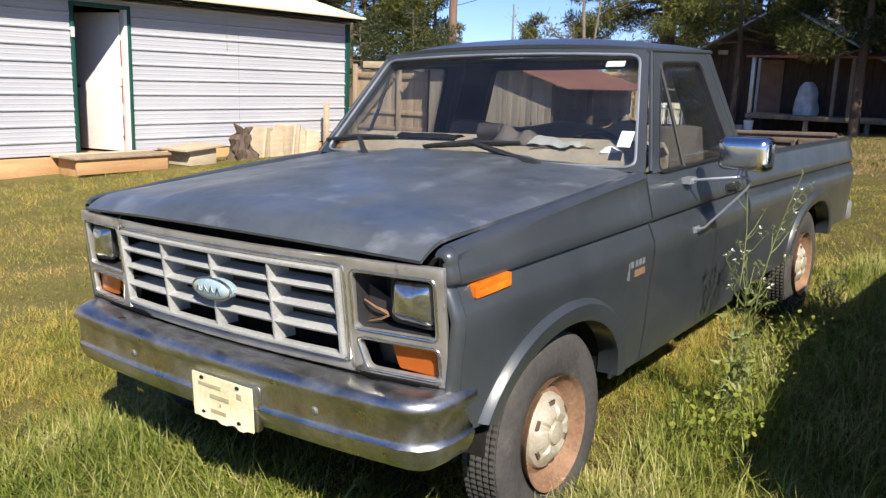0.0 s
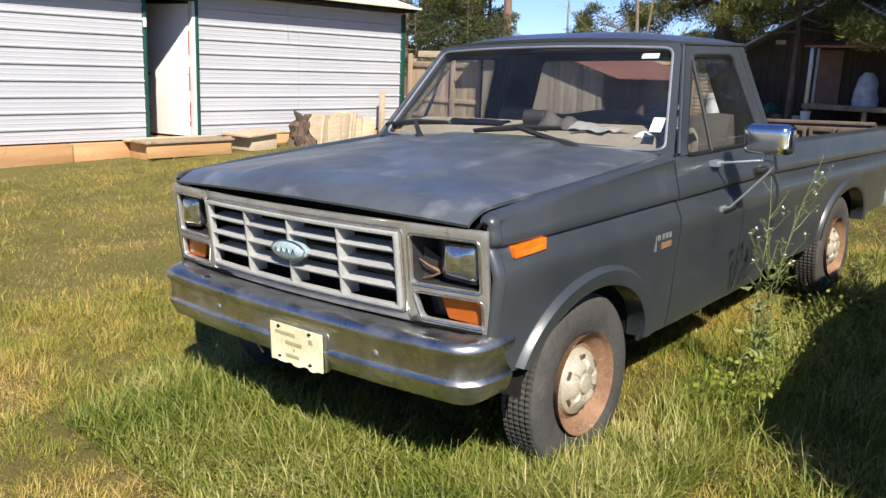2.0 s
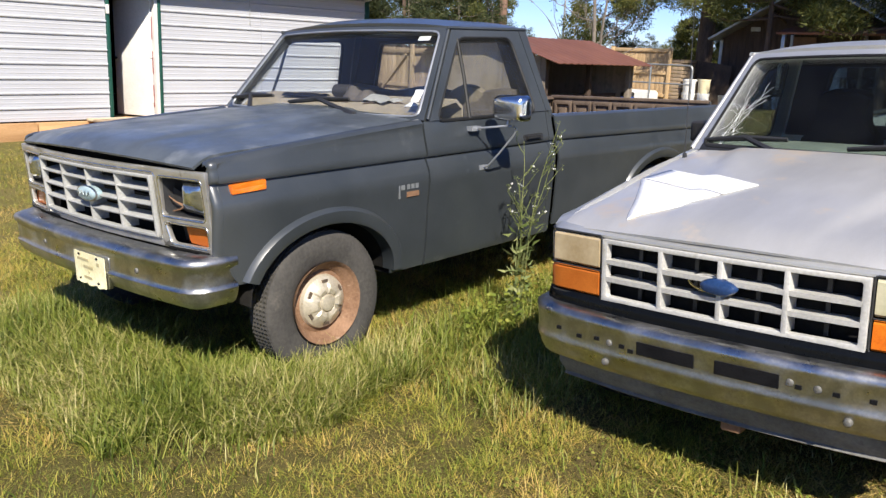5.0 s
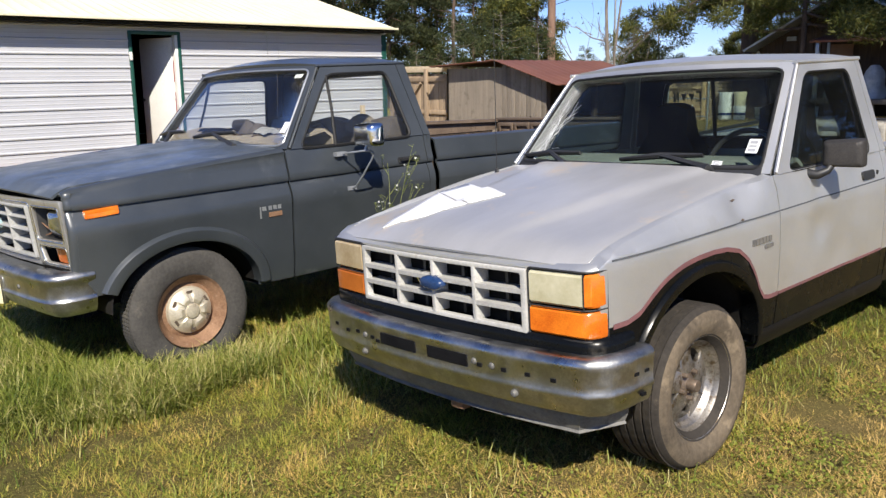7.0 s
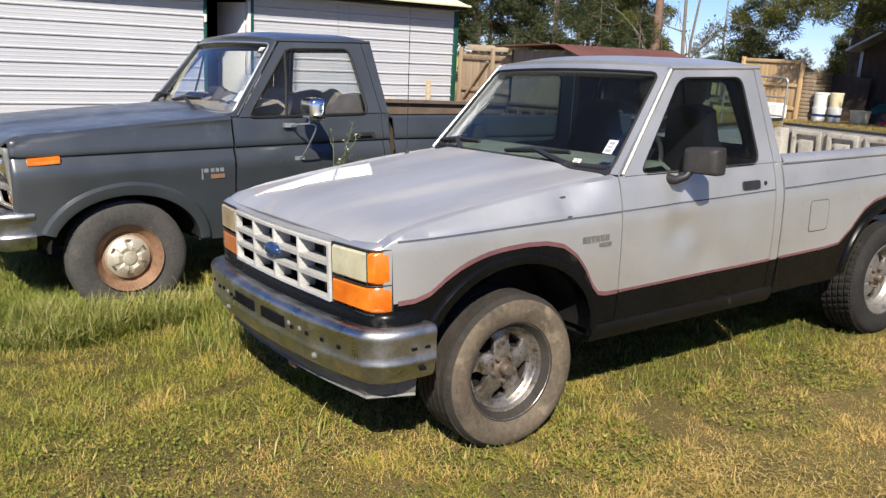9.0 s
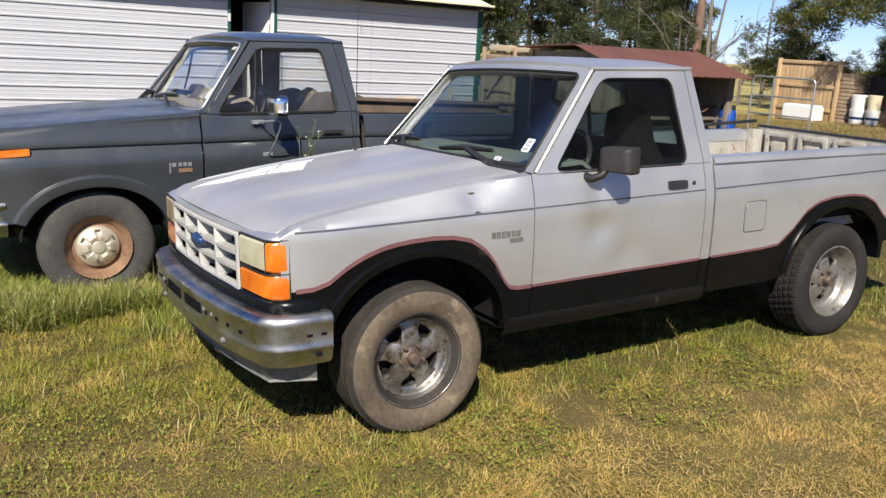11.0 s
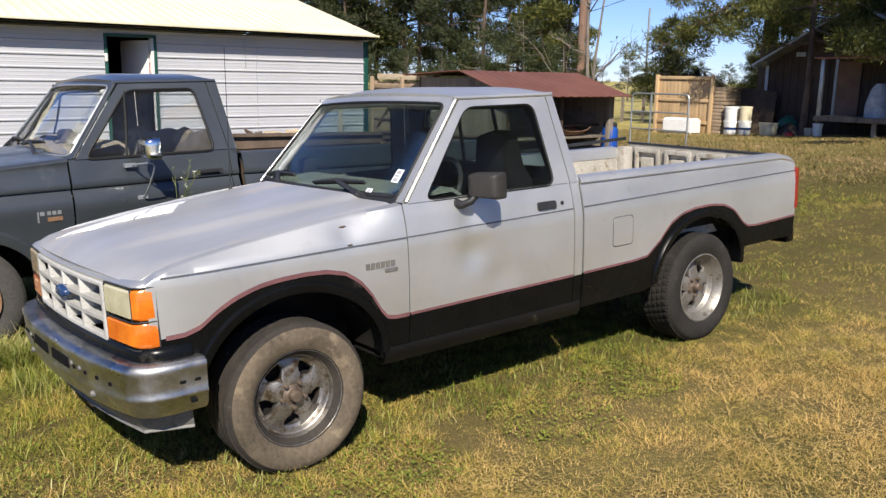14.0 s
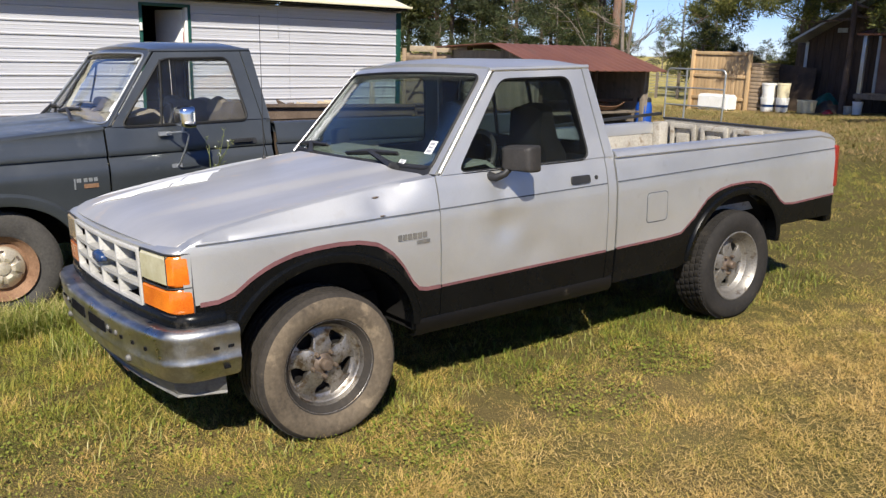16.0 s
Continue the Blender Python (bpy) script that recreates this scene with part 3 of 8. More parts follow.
def blades(name, pts, hts, wid, mat, label, rise=(35, 85), droop=0.5, bent=True):
    """One mesh of blades, which start at some steepness and droop on; short ones are single slivers."""
    n = len(pts)
    ang = RNG.uniform(0, 2 * math.pi, n)
    el = np.radians(rise[0] + (rise[1] - rise[0]) * RNG.uniform(0, 1, n))
    el2 = el - droop * RNG.uniform(0.3, 1.3, n)
    dx, dy = np.cos(ang), np.sin(ang)
    sx, sy = -dy * wid / 2, dx * wid / 2
    ln = hts / np.maximum(np.sin(el), 0.45)
    root = pts - np.array([0, 0, 0.008])
    mid = root + np.stack((dx * np.cos(el), dy * np.cos(el), np.sin(el)), 1) * (ln * 0.55)[:, None]
    tip = mid + np.stack((dx * np.cos(el2), dy * np.cos(el2), np.sin(el2)), 1) * (ln * 0.55)[:, None]
    tip[:, 2] = np.maximum(tip[:, 2], pts[:, 2] + 0.003)
    side = np.stack((sx, sy, np.zeros(n)), 1)
    if bent:
        v = np.stack((root - side, root + side, mid - side * 0.85, mid + side * 0.85, tip), 1)
        k, order = 5, [0, 1, 3, 0, 3, 2, 2, 3, 4]
    else:
        v = np.stack((root - side, root + side, tip), 1)
        k, order = 3, [0, 1, 2]
    tri = (np.arange(n)[:, None] * k + order).reshape(-1)
    me = bpy.data.meshes.new(name)
    me.vertices.add(n * k)
    me.vertices.foreach_set("co", v.reshape(-1))
    me.loops.add(len(tri))
    me.loops.foreach_set("vertex_index", tri)
    me.polygons.add(len(tri) // 3)
    me.polygons.foreach_set("loop_start", np.arange(len(tri) // 3) * 3)
    me.polygons.foreach_set("loop_total", np.full(len(tri) // 3, 3))
    me.materials.append(mat)
    me.update(calc_edges=True)
    me.validate()
    return tagged(new(name, me), label, "grass", kind="stuff")


HV = np.vectorize(h)


def rect_dist(x, y, x0, x1, y0, y1):
    dx = np.maximum(np.maximum(x0 - x, x - x1), 0)
    dy = np.maximum(np.maximum(y0 - y, y - y1), 0)
    return np.hypot(dx, dy), (dx == 0) & (dy == 0)


def thin_out(x, y, x0, x1, y0, y1, fade):
    """Chance of a blade: whole inside the plot, falling to nothing at its edge."""
    edge = np.minimum(np.minimum(x - x0, x1 - x), np.minimum(y - y0, y1 - y))
    return np.clip(edge / fade, 0, 1) if fade else np.ones(len(x))


def lawn(n, x0, x1, y0, y1, hmin, hmax, w0, w1, name, label, skip=None, mat=None, fade=0.0):
    x, y = RNG.uniform(x0, x1, n), RNG.uniform(y0, y1, n)
    keep = RNG.uniform(0, 1, n) < thin_out(x, y, x0, x1, y0, y1, fade)
    if skip:
        keep &= ~((x > skip[0]) & (x < skip[1]) & (y > skip[2]) & (y < skip[3]))
    keep &= ~((x < -12.0) & (y < 13.2))
    x, y = x[keep], y[keep]
    pts = np.stack((x, y, HV(x, y) + 0.012 * np.array([noise.noise((a * 0.9, b * 0.9, 0)) for a, b in zip(x, y)])), 1)
    patch = np.array([noise.noise((a * 0.8, b * 0.8, 3.3)) for a, b in zip(x, y)])
    tuft = np.array([noise.noise((a * 7, b * 7, 1.7)) for a, b in zip(x, y)])
    hts = RNG.uniform(hmin, hmax, len(x)) * (1.0 + 0.5 * patch) * np.clip(1.0 + 1.5 * tuft, 0.45, 1.9) * np.interp(x, [-4, -0.3, 0.7], [1.2, 1.0, 0.68])
    blades(name, pts, hts, RNG.uniform(w0, w1, len(x)), mat or GRASS, label, (np.interp(x, [-0.2, 1.6], [10, 6]), np.interp(x, [-0.2, 1.6], [75, 60])), 0.5, False)


lawn(740000, -5.5, 5.9, -0.4, 7.9, 0.024, 0.056, 0.0026, 0.0054, "lawn_grass", "short mown grass, green and straw-coloured", fade=1.0)
lawn(290000, -0.3, 5.4, 0.1, 7.1, 0.020, 0.040, 0.0018, 0.0036, "lawn_grass", "fine short grass between the coarser blades", fade=0.6)
lawn(520000, -12.0, 7.5, -1.5, 14.0, 0.020, 0.046, 0.0035, 0.0075, "lawn_grass", "short mown grass further out, green and dry", (-4.6, 5.0, 0.6, 7.0), fade=1.5)
lawn(130000, -10.0, 11.0, -7.0, 14.0, 0.026, 0.060, 0.006, 0.012, "lawn_grass", "short mown grass behind, green and dry", (-12.0, 6.3, -0.3, 14.0), fade=3.0)
lawn(130000, -16.0, 6.0, 14.0, 28.0, 0.02, 0.06, 0.010, 0.022, "lawn_grass", "distant dull mown grass before the yard", None, GRASS_FAR)


def thatch():
    """Straw lying matted on the drier side of the lawn."""
    n = 180000
    x, y = RNG.uniform(0.5, 6.2, n), RNG.uniform(-0.6, 7.9, n)
    patch = np.array([noise.noise((a * 0.9, b * 0.9, 5.2)) + 0.5 * noise.noise((a * 2.7, b * 2.7, 8.2)) for a, b in zip(x, y)])
    keep = RNG.uniform(0, 1, n) < np.clip(np.interp(x, [0.5, 2.6], [0.10, 0.50]) + 1.6 * patch, 0, 1) * thin_out(x, y, -2.0, 6.2, -0.6, 7.9, 1.3)
    x, y = x[keep], y[keep]
    pts = np.stack((x, y, HV(x, y) + 0.010 + RNG.uniform(0, 0.020, len(x))), 1)
    blades("dry_straw", pts, RNG.uniform(0.014, 0.030, len(x)), RNG.uniform(0.0025, 0.005, len(x)), THATCH, "flat matted straw on the mown lawn", (2, 34), 0.3, False)


thatch()


def tall_grass():
    n = 95000
    x, y = RNG.uniform(-4.6, 1.2, n), RNG.uniform(0.9, 8.2, n)
    d, inside = rect_dist(x, y, -3.15, -1.25, 1.75, 7.0)
    strip = (x > -1.25) & (x < -0.15) & (y > 2.6) & (y < 8)
    clump = np.array([noise.noise((a * 1.7, b * 1.7, 9.1)) for a, b in zip(x, y)])
    want = np.where(inside, 0.25, np.clip(1.0 - d / 0.55, 0, 1)) + np.where(strip, 0.8, 0) + 0.35 * clump
    keep = RNG.uniform(0, 1, n) < np.clip(want, 0, 1)
    keep &= ~inside | (RNG.uniform(0, 1, n) < 0.4)
    x, y, want = x[keep], y[keep], want[keep]
    pts = np.stack((x, y, HV(x, y)), 1)
    hts = RNG.uniform(0.06, 0.20, len(x)) * (0.55 + 0.6 * np.clip(want, 0, 1.2))
    blades("tall_grass", pts, hts, RNG.uniform(0.003, 0.0065, len(x)), GRASS_TALL, "unmown tall green grass round the parked pickup", (40, 88), 0.75)
    # a thick tuft round the grey truck's front wheel
    n = 5500
    a, q = RNG.uniform(0, 6.283, n), 0.42 * np.sqrt(RNG.uniform(0, 1, n))
    x, y = -1.14 + q * np.cos(a), 2.06 + q * np.sin(a)
    pts = np.stack((x, y, HV(x, y)), 1)
    blades("tall_grass", pts, RNG.uniform(0.10, 0.24, n) * (1.15 - q), RNG.uniform(0.004, 0.008, n), GRASS_TALL, "thick tuft of long grass at the grey pickup's front wheel", (40, 86), 0.75)
    n = 4200
    x, y = RNG.uniform(-1.22, -0.82, n), RNG.uniform(1.95, 2.80, n)
    pts = np.stack((x, y, HV(x, y)), 1)
    blades("tall_grass", pts, RNG.uniform(0.08, 0.20, n), RNG.uniform(0.003, 0.007, n), GRASS_TALL, "long grass against the grey pickup's front tyre", (45, 86), 0.75)
    n = 12000
    x, y = RNG.uniform(-3.2, -1.15, n), RNG.uniform(1.28, 2.0, n)
    pts = np.stack((x, y, HV(x, y)), 1)
    blades("tall_grass", pts, RNG.uniform(0.05, 0.17, n) * np.interp(y, [1.3, 1.7, 2.0], [0.8, 1.35, 1.5]), RNG.uniform(0.004, 0.007, n), GRASS_TALL, "long sunlit grass before the grey pickup's bumper", (35, 84), 0.75)
    # rank clumps in the shade of the silver truck
    n = 9000
    x, y = RNG.uniform(-0.3, 1.55, n), RNG.uniform(3.0, 7.6, n)
    pts = np.stack((x, y, HV(x, y)), 1)
    blades("tall_grass", pts, RNG.uniform(0.03, 0.08, n), RNG.uniform(0.003, 0.006, n), GRASS_TALL, "long shaded grass beneath the silver pickup", (35, 85), 0.8)


tall_grass()


def leaf_patch(name, n, spots, mat, label, size=(0.02, 0.045), height=(0.02, 0.10)):
    """Small round leaves on short stalks, strewn in patches."""
    vs, fs = [], []
    for _ in range(n):
        cx, cy, r = spots[int(RNG.integers(len(spots)))]
        a, q = RNG.uniform(0, 6.283), r * math.sqrt(RNG.uniform(0, 1))
        x, y = cx + q * math.cos(a), cy + q * math.sin(a)
        z = h(x, y) + RNG.uniform(*height)
        s = RNG.uniform(*size)
        m = Matrix.Translation((x, y, z)) @ Euler((RNG.uniform(-0.7, 0.7), RNG.uniform(-0.7, 0.7), RNG.uniform(0, 6.28))).to_matrix().to_4x4()
        b = len(vs)
        for px, py, pz in ((0, 0, 0), (0.35, 0.42, 0.12), (0.9, 0.3, 0.1), (1.0, 0, 0), (0.9, -0.3, 0.1), (0.35, -0.42, 0.12)):
            vs.append(m @ Vector((px * s, py * s, pz * s)))
        fs += [(b, b + 1, b + 2, b + 3), (b, b + 3, b + 4, b + 5)]
    me = bpy.data.meshes.new(name)
    me.from_pydata(vs, [], fs)
    me.materials.append(mat)
    return tagged(new(name, finish(me, 180)), label, "weeds", kind="stuff")


leaf_patch("clover", 12000, [(1.9, 3.2, 0.5), (1.75, 3.7, 0.3), (1.3, 2.3, 0.7), (2.1, 2.5, 0.35), (1.85, 4.6, 0.35), (1.0, 1.9, 0.8), (1.75, 5.3, 0.3), (0.6, 2.3, 0.8), (1.5, 1.5, 0.5), (0.5, 1.6, 0.7), (2.6, 3.3, 0.3), (3.1, 2.2, 0.25), (2.3, 1.2, 0.4)], CLOVER,
           "low green clover and broadleaf weeds in the lawn", (0.006, 0.017), (0.010, 0.032))
leaf_patch("broadleaf_weeds", 800, [(-1.0, 4.0, 0.25), (-1.05, 4.5, 0.28), (-1.0, 3.5, 0.22), (-1.0, 5.0, 0.25), (-1.02, 5.5, 0.2)], CLOVER,
           "leafy green weeds beneath the grey pickup's door", (0.014, 0.034), (0.03, 0.24))


# ---------------------------------------------------------------- parts shared by both pickups
def spread(a, b, n):
    return [a + (b - a) * i / (n - 1) for i in range(n)]


def arch_ys(c, r, n=22):
    return [c - r * math.cos(math.pi * i / n) for i in range(n + 1)]


def panel(name, ys, zb, zt, zlist, xf, parent, mat, sx, top=(), label="", thick=0.012):
    """A body side: columns along the truck, from the lower edge zb to the upper edge zt."""
    bm = bmesh.new()
    rings = []
    for y in ys:
        zl = zlist(y) if callable(zlist) else zlist
        lo, hi = zb(y), zt(y)
        cut = min(hi, max(zl[0] - 0.005 if callable(zlist) else 0.915, lo + 0.01))
        up = list(zl) if callable(zlist) else [z for z in zl if z > 0.92] if hi > 0.92 else []
        zs = [lo + (cut - lo) * q / 8 for q in range(9)] + [min(max(z, cut + 0.001), hi - 0.001) for z in up] + ([hi] if hi > cut else [])
        rings.append([(sx * xf(z, y), y, z) for z in zs] + [(sx * x, y, hi + dz) for x, dz in top])
    skin(bm, rings)
    return part(name, bm, mat, parent, label, thick)


def arch_lip(name, c, foot, r, rise, xf, sx, parent, mat, w=0.06, out=0.016, a0=0.0, a1=math.pi, n=26, label=""):
    """The raised lip round a wheel opening."""
    bm = bmesh.new()
    rings = []
    for i in range(n + 1):
        a = a0 + (a1 - a0) * i / n
        cs, sn = -math.cos(a), math.sin(a)
        ring = []
        for q, dx in ((0.0, -0.06), (0.0, out * 0.8), (w * 0.2, out), (w * 0.72, out * 0.95), (w * 0.9, out * 0.45), (w, -0.004)):
            y, z = c + cs * (r + q), foot + sn * (rise + q)
            ring.append((sx * (xf(z, y) + dx), y, z))
        rings.append(ring)
    skin(bm, rings)
    return part(name, bm, mat, parent, label)


def wheel_well(parent, c, foot, r, rise, x0, x1, sx):
    bm = bmesh.new()
    rings = []
    for i in range(17):
        a = math.pi * i / 16
        y, z = c - math.cos(a) * (r + 0.01), foot + math.sin(a) * (rise + 0.01)
        rings.append([(sx * x1, y, z), (sx * x0, y, z)])
    skin(bm, rings)
    vs = [bm.verts.new((sx * x0, c - math.cos(math.pi * i / 16) * r, foot + math.sin(math.pi * i / 16) * rise)) for i in range(17)]
    bm.faces.new(vs)
    return part("wheel_well", bm, DARK, parent, "", 0.008)


def tyre_mesh(r, w, rim, n=200, cut=1.0, sipes=False):
    """A tyre with bulging walls, ribs and cut shoulders, about the x axis."""
    hw = w / 2
    prof = [(rim - 0.012, -hw * 0.62), (rim + 0.004, -hw * 0.80), (rim + 0.02, -hw * 0.90), (rim + (r - rim) * 0.40, -hw * 1.04), (rim + (r - rim) * 0.62, -hw * 1.05),
            (rim + (r - rim) * 0.84, -hw * 0.98), (r - 0.013, -hw * 0.90), (r - 0.005, -hw * 0.80)]
    tread = []
    for k in range(5):
        a = -hw * 0.78 + k * hw * 0.32
        tread += [(r - 0.009, a), (r, a + 0.004), (r, a + hw * 0.26), (r - 0.009, a + hw * 0.265)]
    prof += tread + [(q, -o) for q, o in prof[::-1]]
    lo, hi = 6, len(prof) - 7

    def ripple(k, i):
        if sipes:
            return -0.0045 if k % 2 == 0 and lo - 1 <= i <= hi + 1 else 0.0
        if i in (lo, lo + 1, hi, hi - 1):
            return -0.006 * cut if k % 2 == 0 else 0.0
        if 8 <= i <= len(prof) - 9:
            return -0.005 * cut if (k + i // 4) % 4 == 0 else 0.0
        return 0.0
    bm = bmesh.new()
    lathe(bm, prof, n, ripple=ripple)
    return bm


def pane_part(name, corners, put, parent, mat, r=0.05, label=""):
    bm = bmesh.new()
    pane(bm, corners, put, r)
    ob = part(name, bm, mat, parent, label, 0.004, 180)
    ob.visible_shadow = False
    return ob


def seal_part(corners, put, parent, r=0.05, rad=0.010, mat=None, name="window_seal", label=""):
    bm = bmesh.new()
    pts = [put(*p) for p in loop(corners, r)]
    tube(bm, pts + pts[:2], rad, 6, False)
    return part(name, bm, mat or SEAL, parent, label)


def lip_sweep(stations, prof):
    """Sweeps a profile of (outwards, z) round a line of (x, y)."""
    bm = bmesh.new()
    rings = []
    for i, (x, y) in enumerate(stations):
        a, b = stations[max(i - 1, 0)], stations[min(i + 1, len(stations) - 1)]
        t = Vector((b[0] - a[0], b[1] - a[1])).normalized()
        nx, ny = t.y, -t.x
        rings.append([(x + nx * o, y + ny * o, z) for o, z in prof])
    skin(bm, rings)
    return bm


def wiper(parent, put, u0, v0, u1, v1, label=""):
    """An arm from its pivot to the middle of a blade that lies on the glass."""
    bm = bmesh.new()
    a, b = Vector(put(u0, v0)), Vector(put(u1, v1))
    up = Vector((0, -0.035, 0.03))
    tube(bm, [a + up * 0.3, a + up * 1.1, a.lerp(b, 0.3) + up * 1.0, b + up * 0.6], [0.026, 0.021, 0.015, 0.012], 6)
    ob = part("wiper", bm, BLACK_PLASTIC, parent, label)
    bm = bmesh.new()
    d = Vector(put(u1 - 0.30, v1 * 0.75)), Vector(put(u1 + 0.28, v1 * 1.15))
    tube(bm, [d[0] + up * 0.35, b + up * 0.55, d[1] + up * 0.35], [0.008, 0.015, 0.008], 6)
    tube(bm, [d[0] + up * 0.10, b + up * 0.12, d[1] + up * 0.10], 0.007, 6)
    for k in (0.25, 0.75):
        p = d[0].lerp(b, k * 2) if k < 0.5 else b.lerp(d[1], k * 2 - 1)
        tube(bm, [p + up * 0.10, p + up * 0.5], 0.006, 5)
    part("wiper_blade", bm, BLACK_PLASTIC, ob)
    return ob


def steering_wheel(parent, x, y, z, tilt, r=0.014, mat=None):
    bm = bmesh.new()
    m = pose(x, y, z, tilt, 0, 0)
    pts = [m @ Vector((0.19 * math.cos(a), 0.19 * math.sin(a), 0)) for a in [2 * math.pi * k / 28 for k in range(30)]]
    tube(bm, pts, r, 8, False)
    for a in (0.2, 2.94, 4.71):
        tube(bm, [m @ Vector((0, 0, -0.03)), m @ Vector((0.19 * math.cos(a), 0.19 * math.sin(a), 0))], 0.012, 6)
    tube(bm, [m @ Vector((0, 0, -0.02)), m @ Vector((0, 0, -0.35))], [0.035, 0.03], 10)
    return part("steering_wheel", bm, mat or BLACK_PLASTIC, parent)


def split_paint(ob, P):
    """Two-tone paint: the lower band takes the second material."""
    if "split" in P:
        for f in ob.data.polygons:
            f.material_index = 1 if f.center.z < P["split"] else 0


def greenhouse(T, P, body, roof_mat, screen, side_glass):
    """Pillars, roof, windscreen, doors and rear wall of a single cab. P holds the places as (y, z)."""
    xb, xr, zb, zr = P["xb"], P["xr"], P["A0"][1], P["A1"][1]

    def xs(z):
        return xb + (xr - xb) * (z - zb) / (zr - zb)

    su, sv = P.get("screen", (0.93, 0.925))

    # windscreen: u from side to side, v from foot to head, bowed forward
    def ws(u, v):
        hx = (xb - 0.02) + (xr - 0.005 - xb + 0.02) * v
        y = P["A0"][0] + (P["A1"][0] - P["A0"][0]) * v - P["bow"] * (1 - u * u) * (1 - 0.25 * v)
        return (u * hx, y, zb + (zr - zb) * v + 0.018 * (1 - u * u) * v)
    bm = bmesh.new()
    ring_panel(bm, [(-1, 0), (1, 0), (1, 1), (-1, 1)], [(-su, 0.04), (su, 0.04), (su - 0.005, sv), (0.005 - su, sv)], ws, 0.07)
    part("windscreen_frame", bm, body, T, "", 0.02)
    win = [(-su - 0.005, 0.035), (su + 0.005, 0.035), (su, sv + 0.005), (-su, sv + 0.005)]
    pane_part("windscreen", win, ws, T, screen, 0.07, P.get("screen_label", ""))
    seal_part(win, lambda u, v: Vector(ws(u, v)) + Vector((0, -0.012, 0.006)), T, 0.07, P.get("trim_r", 0.010), P.get("trim_mat"), "windscreen_trim", P.get("trim_label", ""))

    # roof
    yt, yk = P["A1"][0], P["B1"][0]
    bm = bmesh.new()

    def rf(u, v):
        front = yt - P["bow"] * 0.75 * (1 - u * u)
        y = front + (yk - front) * v
        e = 1 - abs(u) ** 3.0
        z = zr + 0.018 * (1 - u * u) * (1 - v) + P["crown"] * (e ** 0.7) * min(1, 0.25 + 3.2 * v) * min(1, 0.3 + 6 * (1 - v)) + 0.004
        return (u * (xr - 0.004), y, z)
    us = [math.sin(math.pi / 2 * k / 10) for k in range(-10, 11)]
    grid(bm, us, [0, 0.04, 0.1, 0.2, 0.32, 0.45, 0.6, 0.75, 0.87, 0.94, 0.98, 1.0], rf)
    part("roof", bm, roof_mat, T, "", 0.018)
    for sx in (1, -1):
        bm = bmesh.new()
        ys = spread(yt - 0.02, yk, 8)
        tube(bm, [(sx * (xr + 0.006), y, zr + 0.006) for y in ys], 0.011, 6)
        tube(bm, [(sx * xs(zb + (zr - zb) * v) + sx * 0.004, P["A0"][0] + (P["A1"][0] - P["A0"][0]) * v - 0.004, zb + (zr - zb) * v) for v in spread(0.02, 1, 7)], 0.009, 6)
        part("drip_rail", bm, P.get("rail_mat", body), T)

    # headlining closes the cab under the roof
    bm = bmesh.new()
    grid(bm, us, [0.03, 0.3, 0.6, 0.97], lambda u, v: (rf(u, v)[0] * 0.97, rf(u, v)[1], zr - 0.012 + 0.6 * (rf(u, v)[2] - zr)))
    part("headlining", bm, SEAT_DARK, T)

    # rear wall with its window
    def bk(x, z):
        t = (z - zb) / (zr - zb)
        return (x * (1 + (xs(z) / xb - 1)), P["B0"][0] + (P["B1"][0] - P["B0"][0]) * t, z)
    rw = P["rear_window"]
    bm = bmesh.new()
    ring_panel(bm, [(-xb, zb), (xb, zb), (xb, zr), (-xb, zr)], rw, bk, 0.05)
    box(bm, -xb, xb, P["B0"][0] - 0.02, P["B0"][0], P["floor"], zb)
    part("cab_rear_wall", bm, body, T, "", 0.02)
    bm = bmesh.new()
    ring_panel(bm, [(0.03 - xb, zb), (xb - 0.03, zb), (xb - 0.03, zr - 0.02), (0.03 - xb, zr - 0.02)], rw, lambda x, z: Vector(bk(x, z)) + Vector((0, -0.028, 0)), 0.05)
    part("cab_lining", bm, SEAT_DARK, T, "dark inner lining of the cab's rear wall", 0.004)
    pane_part("rear_window", rw, bk, T, P.get("rear_glass", side_glass), 0.05)
    seal_part(rw, bk, T, 0.05, 0.014)

    # doors and rear pillars
    for sx in (1, -1):
        put = lambda y, z: (sx * xs(z), y, z)
        d0, d1 = P["A0"], P["A1"]
        e0, e1 = P["D0"], P["D1"]
        dw = P["door_window"]
        xf = lambda z, y: P["xf"](z, y)
        bm = bmesh.new()
        ring_panel(bm, [(d0[0] + 0.012, zb), (d1[0] + 0.012, zr - 0.008), (e1[0], zr - 0.008), (e0[0], zb)], dw, put, 0.06)
        rings = []
        for y in spread(P["door"][0], P["door"][1], 31):
            lo = P["sill"]
            rings.append([(sx * xf(z, y), y, z) for z in [lo, lo + 0.02] + [z for z in P["zlist"] if lo + 0.03 < z < zb - 0.01] + [zb]])
        skin(bm, rings)
        door = part("door", bm, P["door_mats"], T, P.get("door_label", ""), 0.016)
        split_paint(door, P)
        P["doors"][sx] = door
        pane_part("door_glass", dw, put, door, side_glass, 0.06)
        seal_part(dw, put, door, 0.06, P.get("seal_r", 0.011))
        # rear pillar and cab corner
        bm = bmesh.new()
        g = 0.008
        rings = [[put(e0[0] + g, zb), put(e1[0] + g, zr - 0.006)], [put(P["B0"][0], zb), put(P["B1"][0], zr - 0.006)]]
        skin(bm, rings)
        rings = []
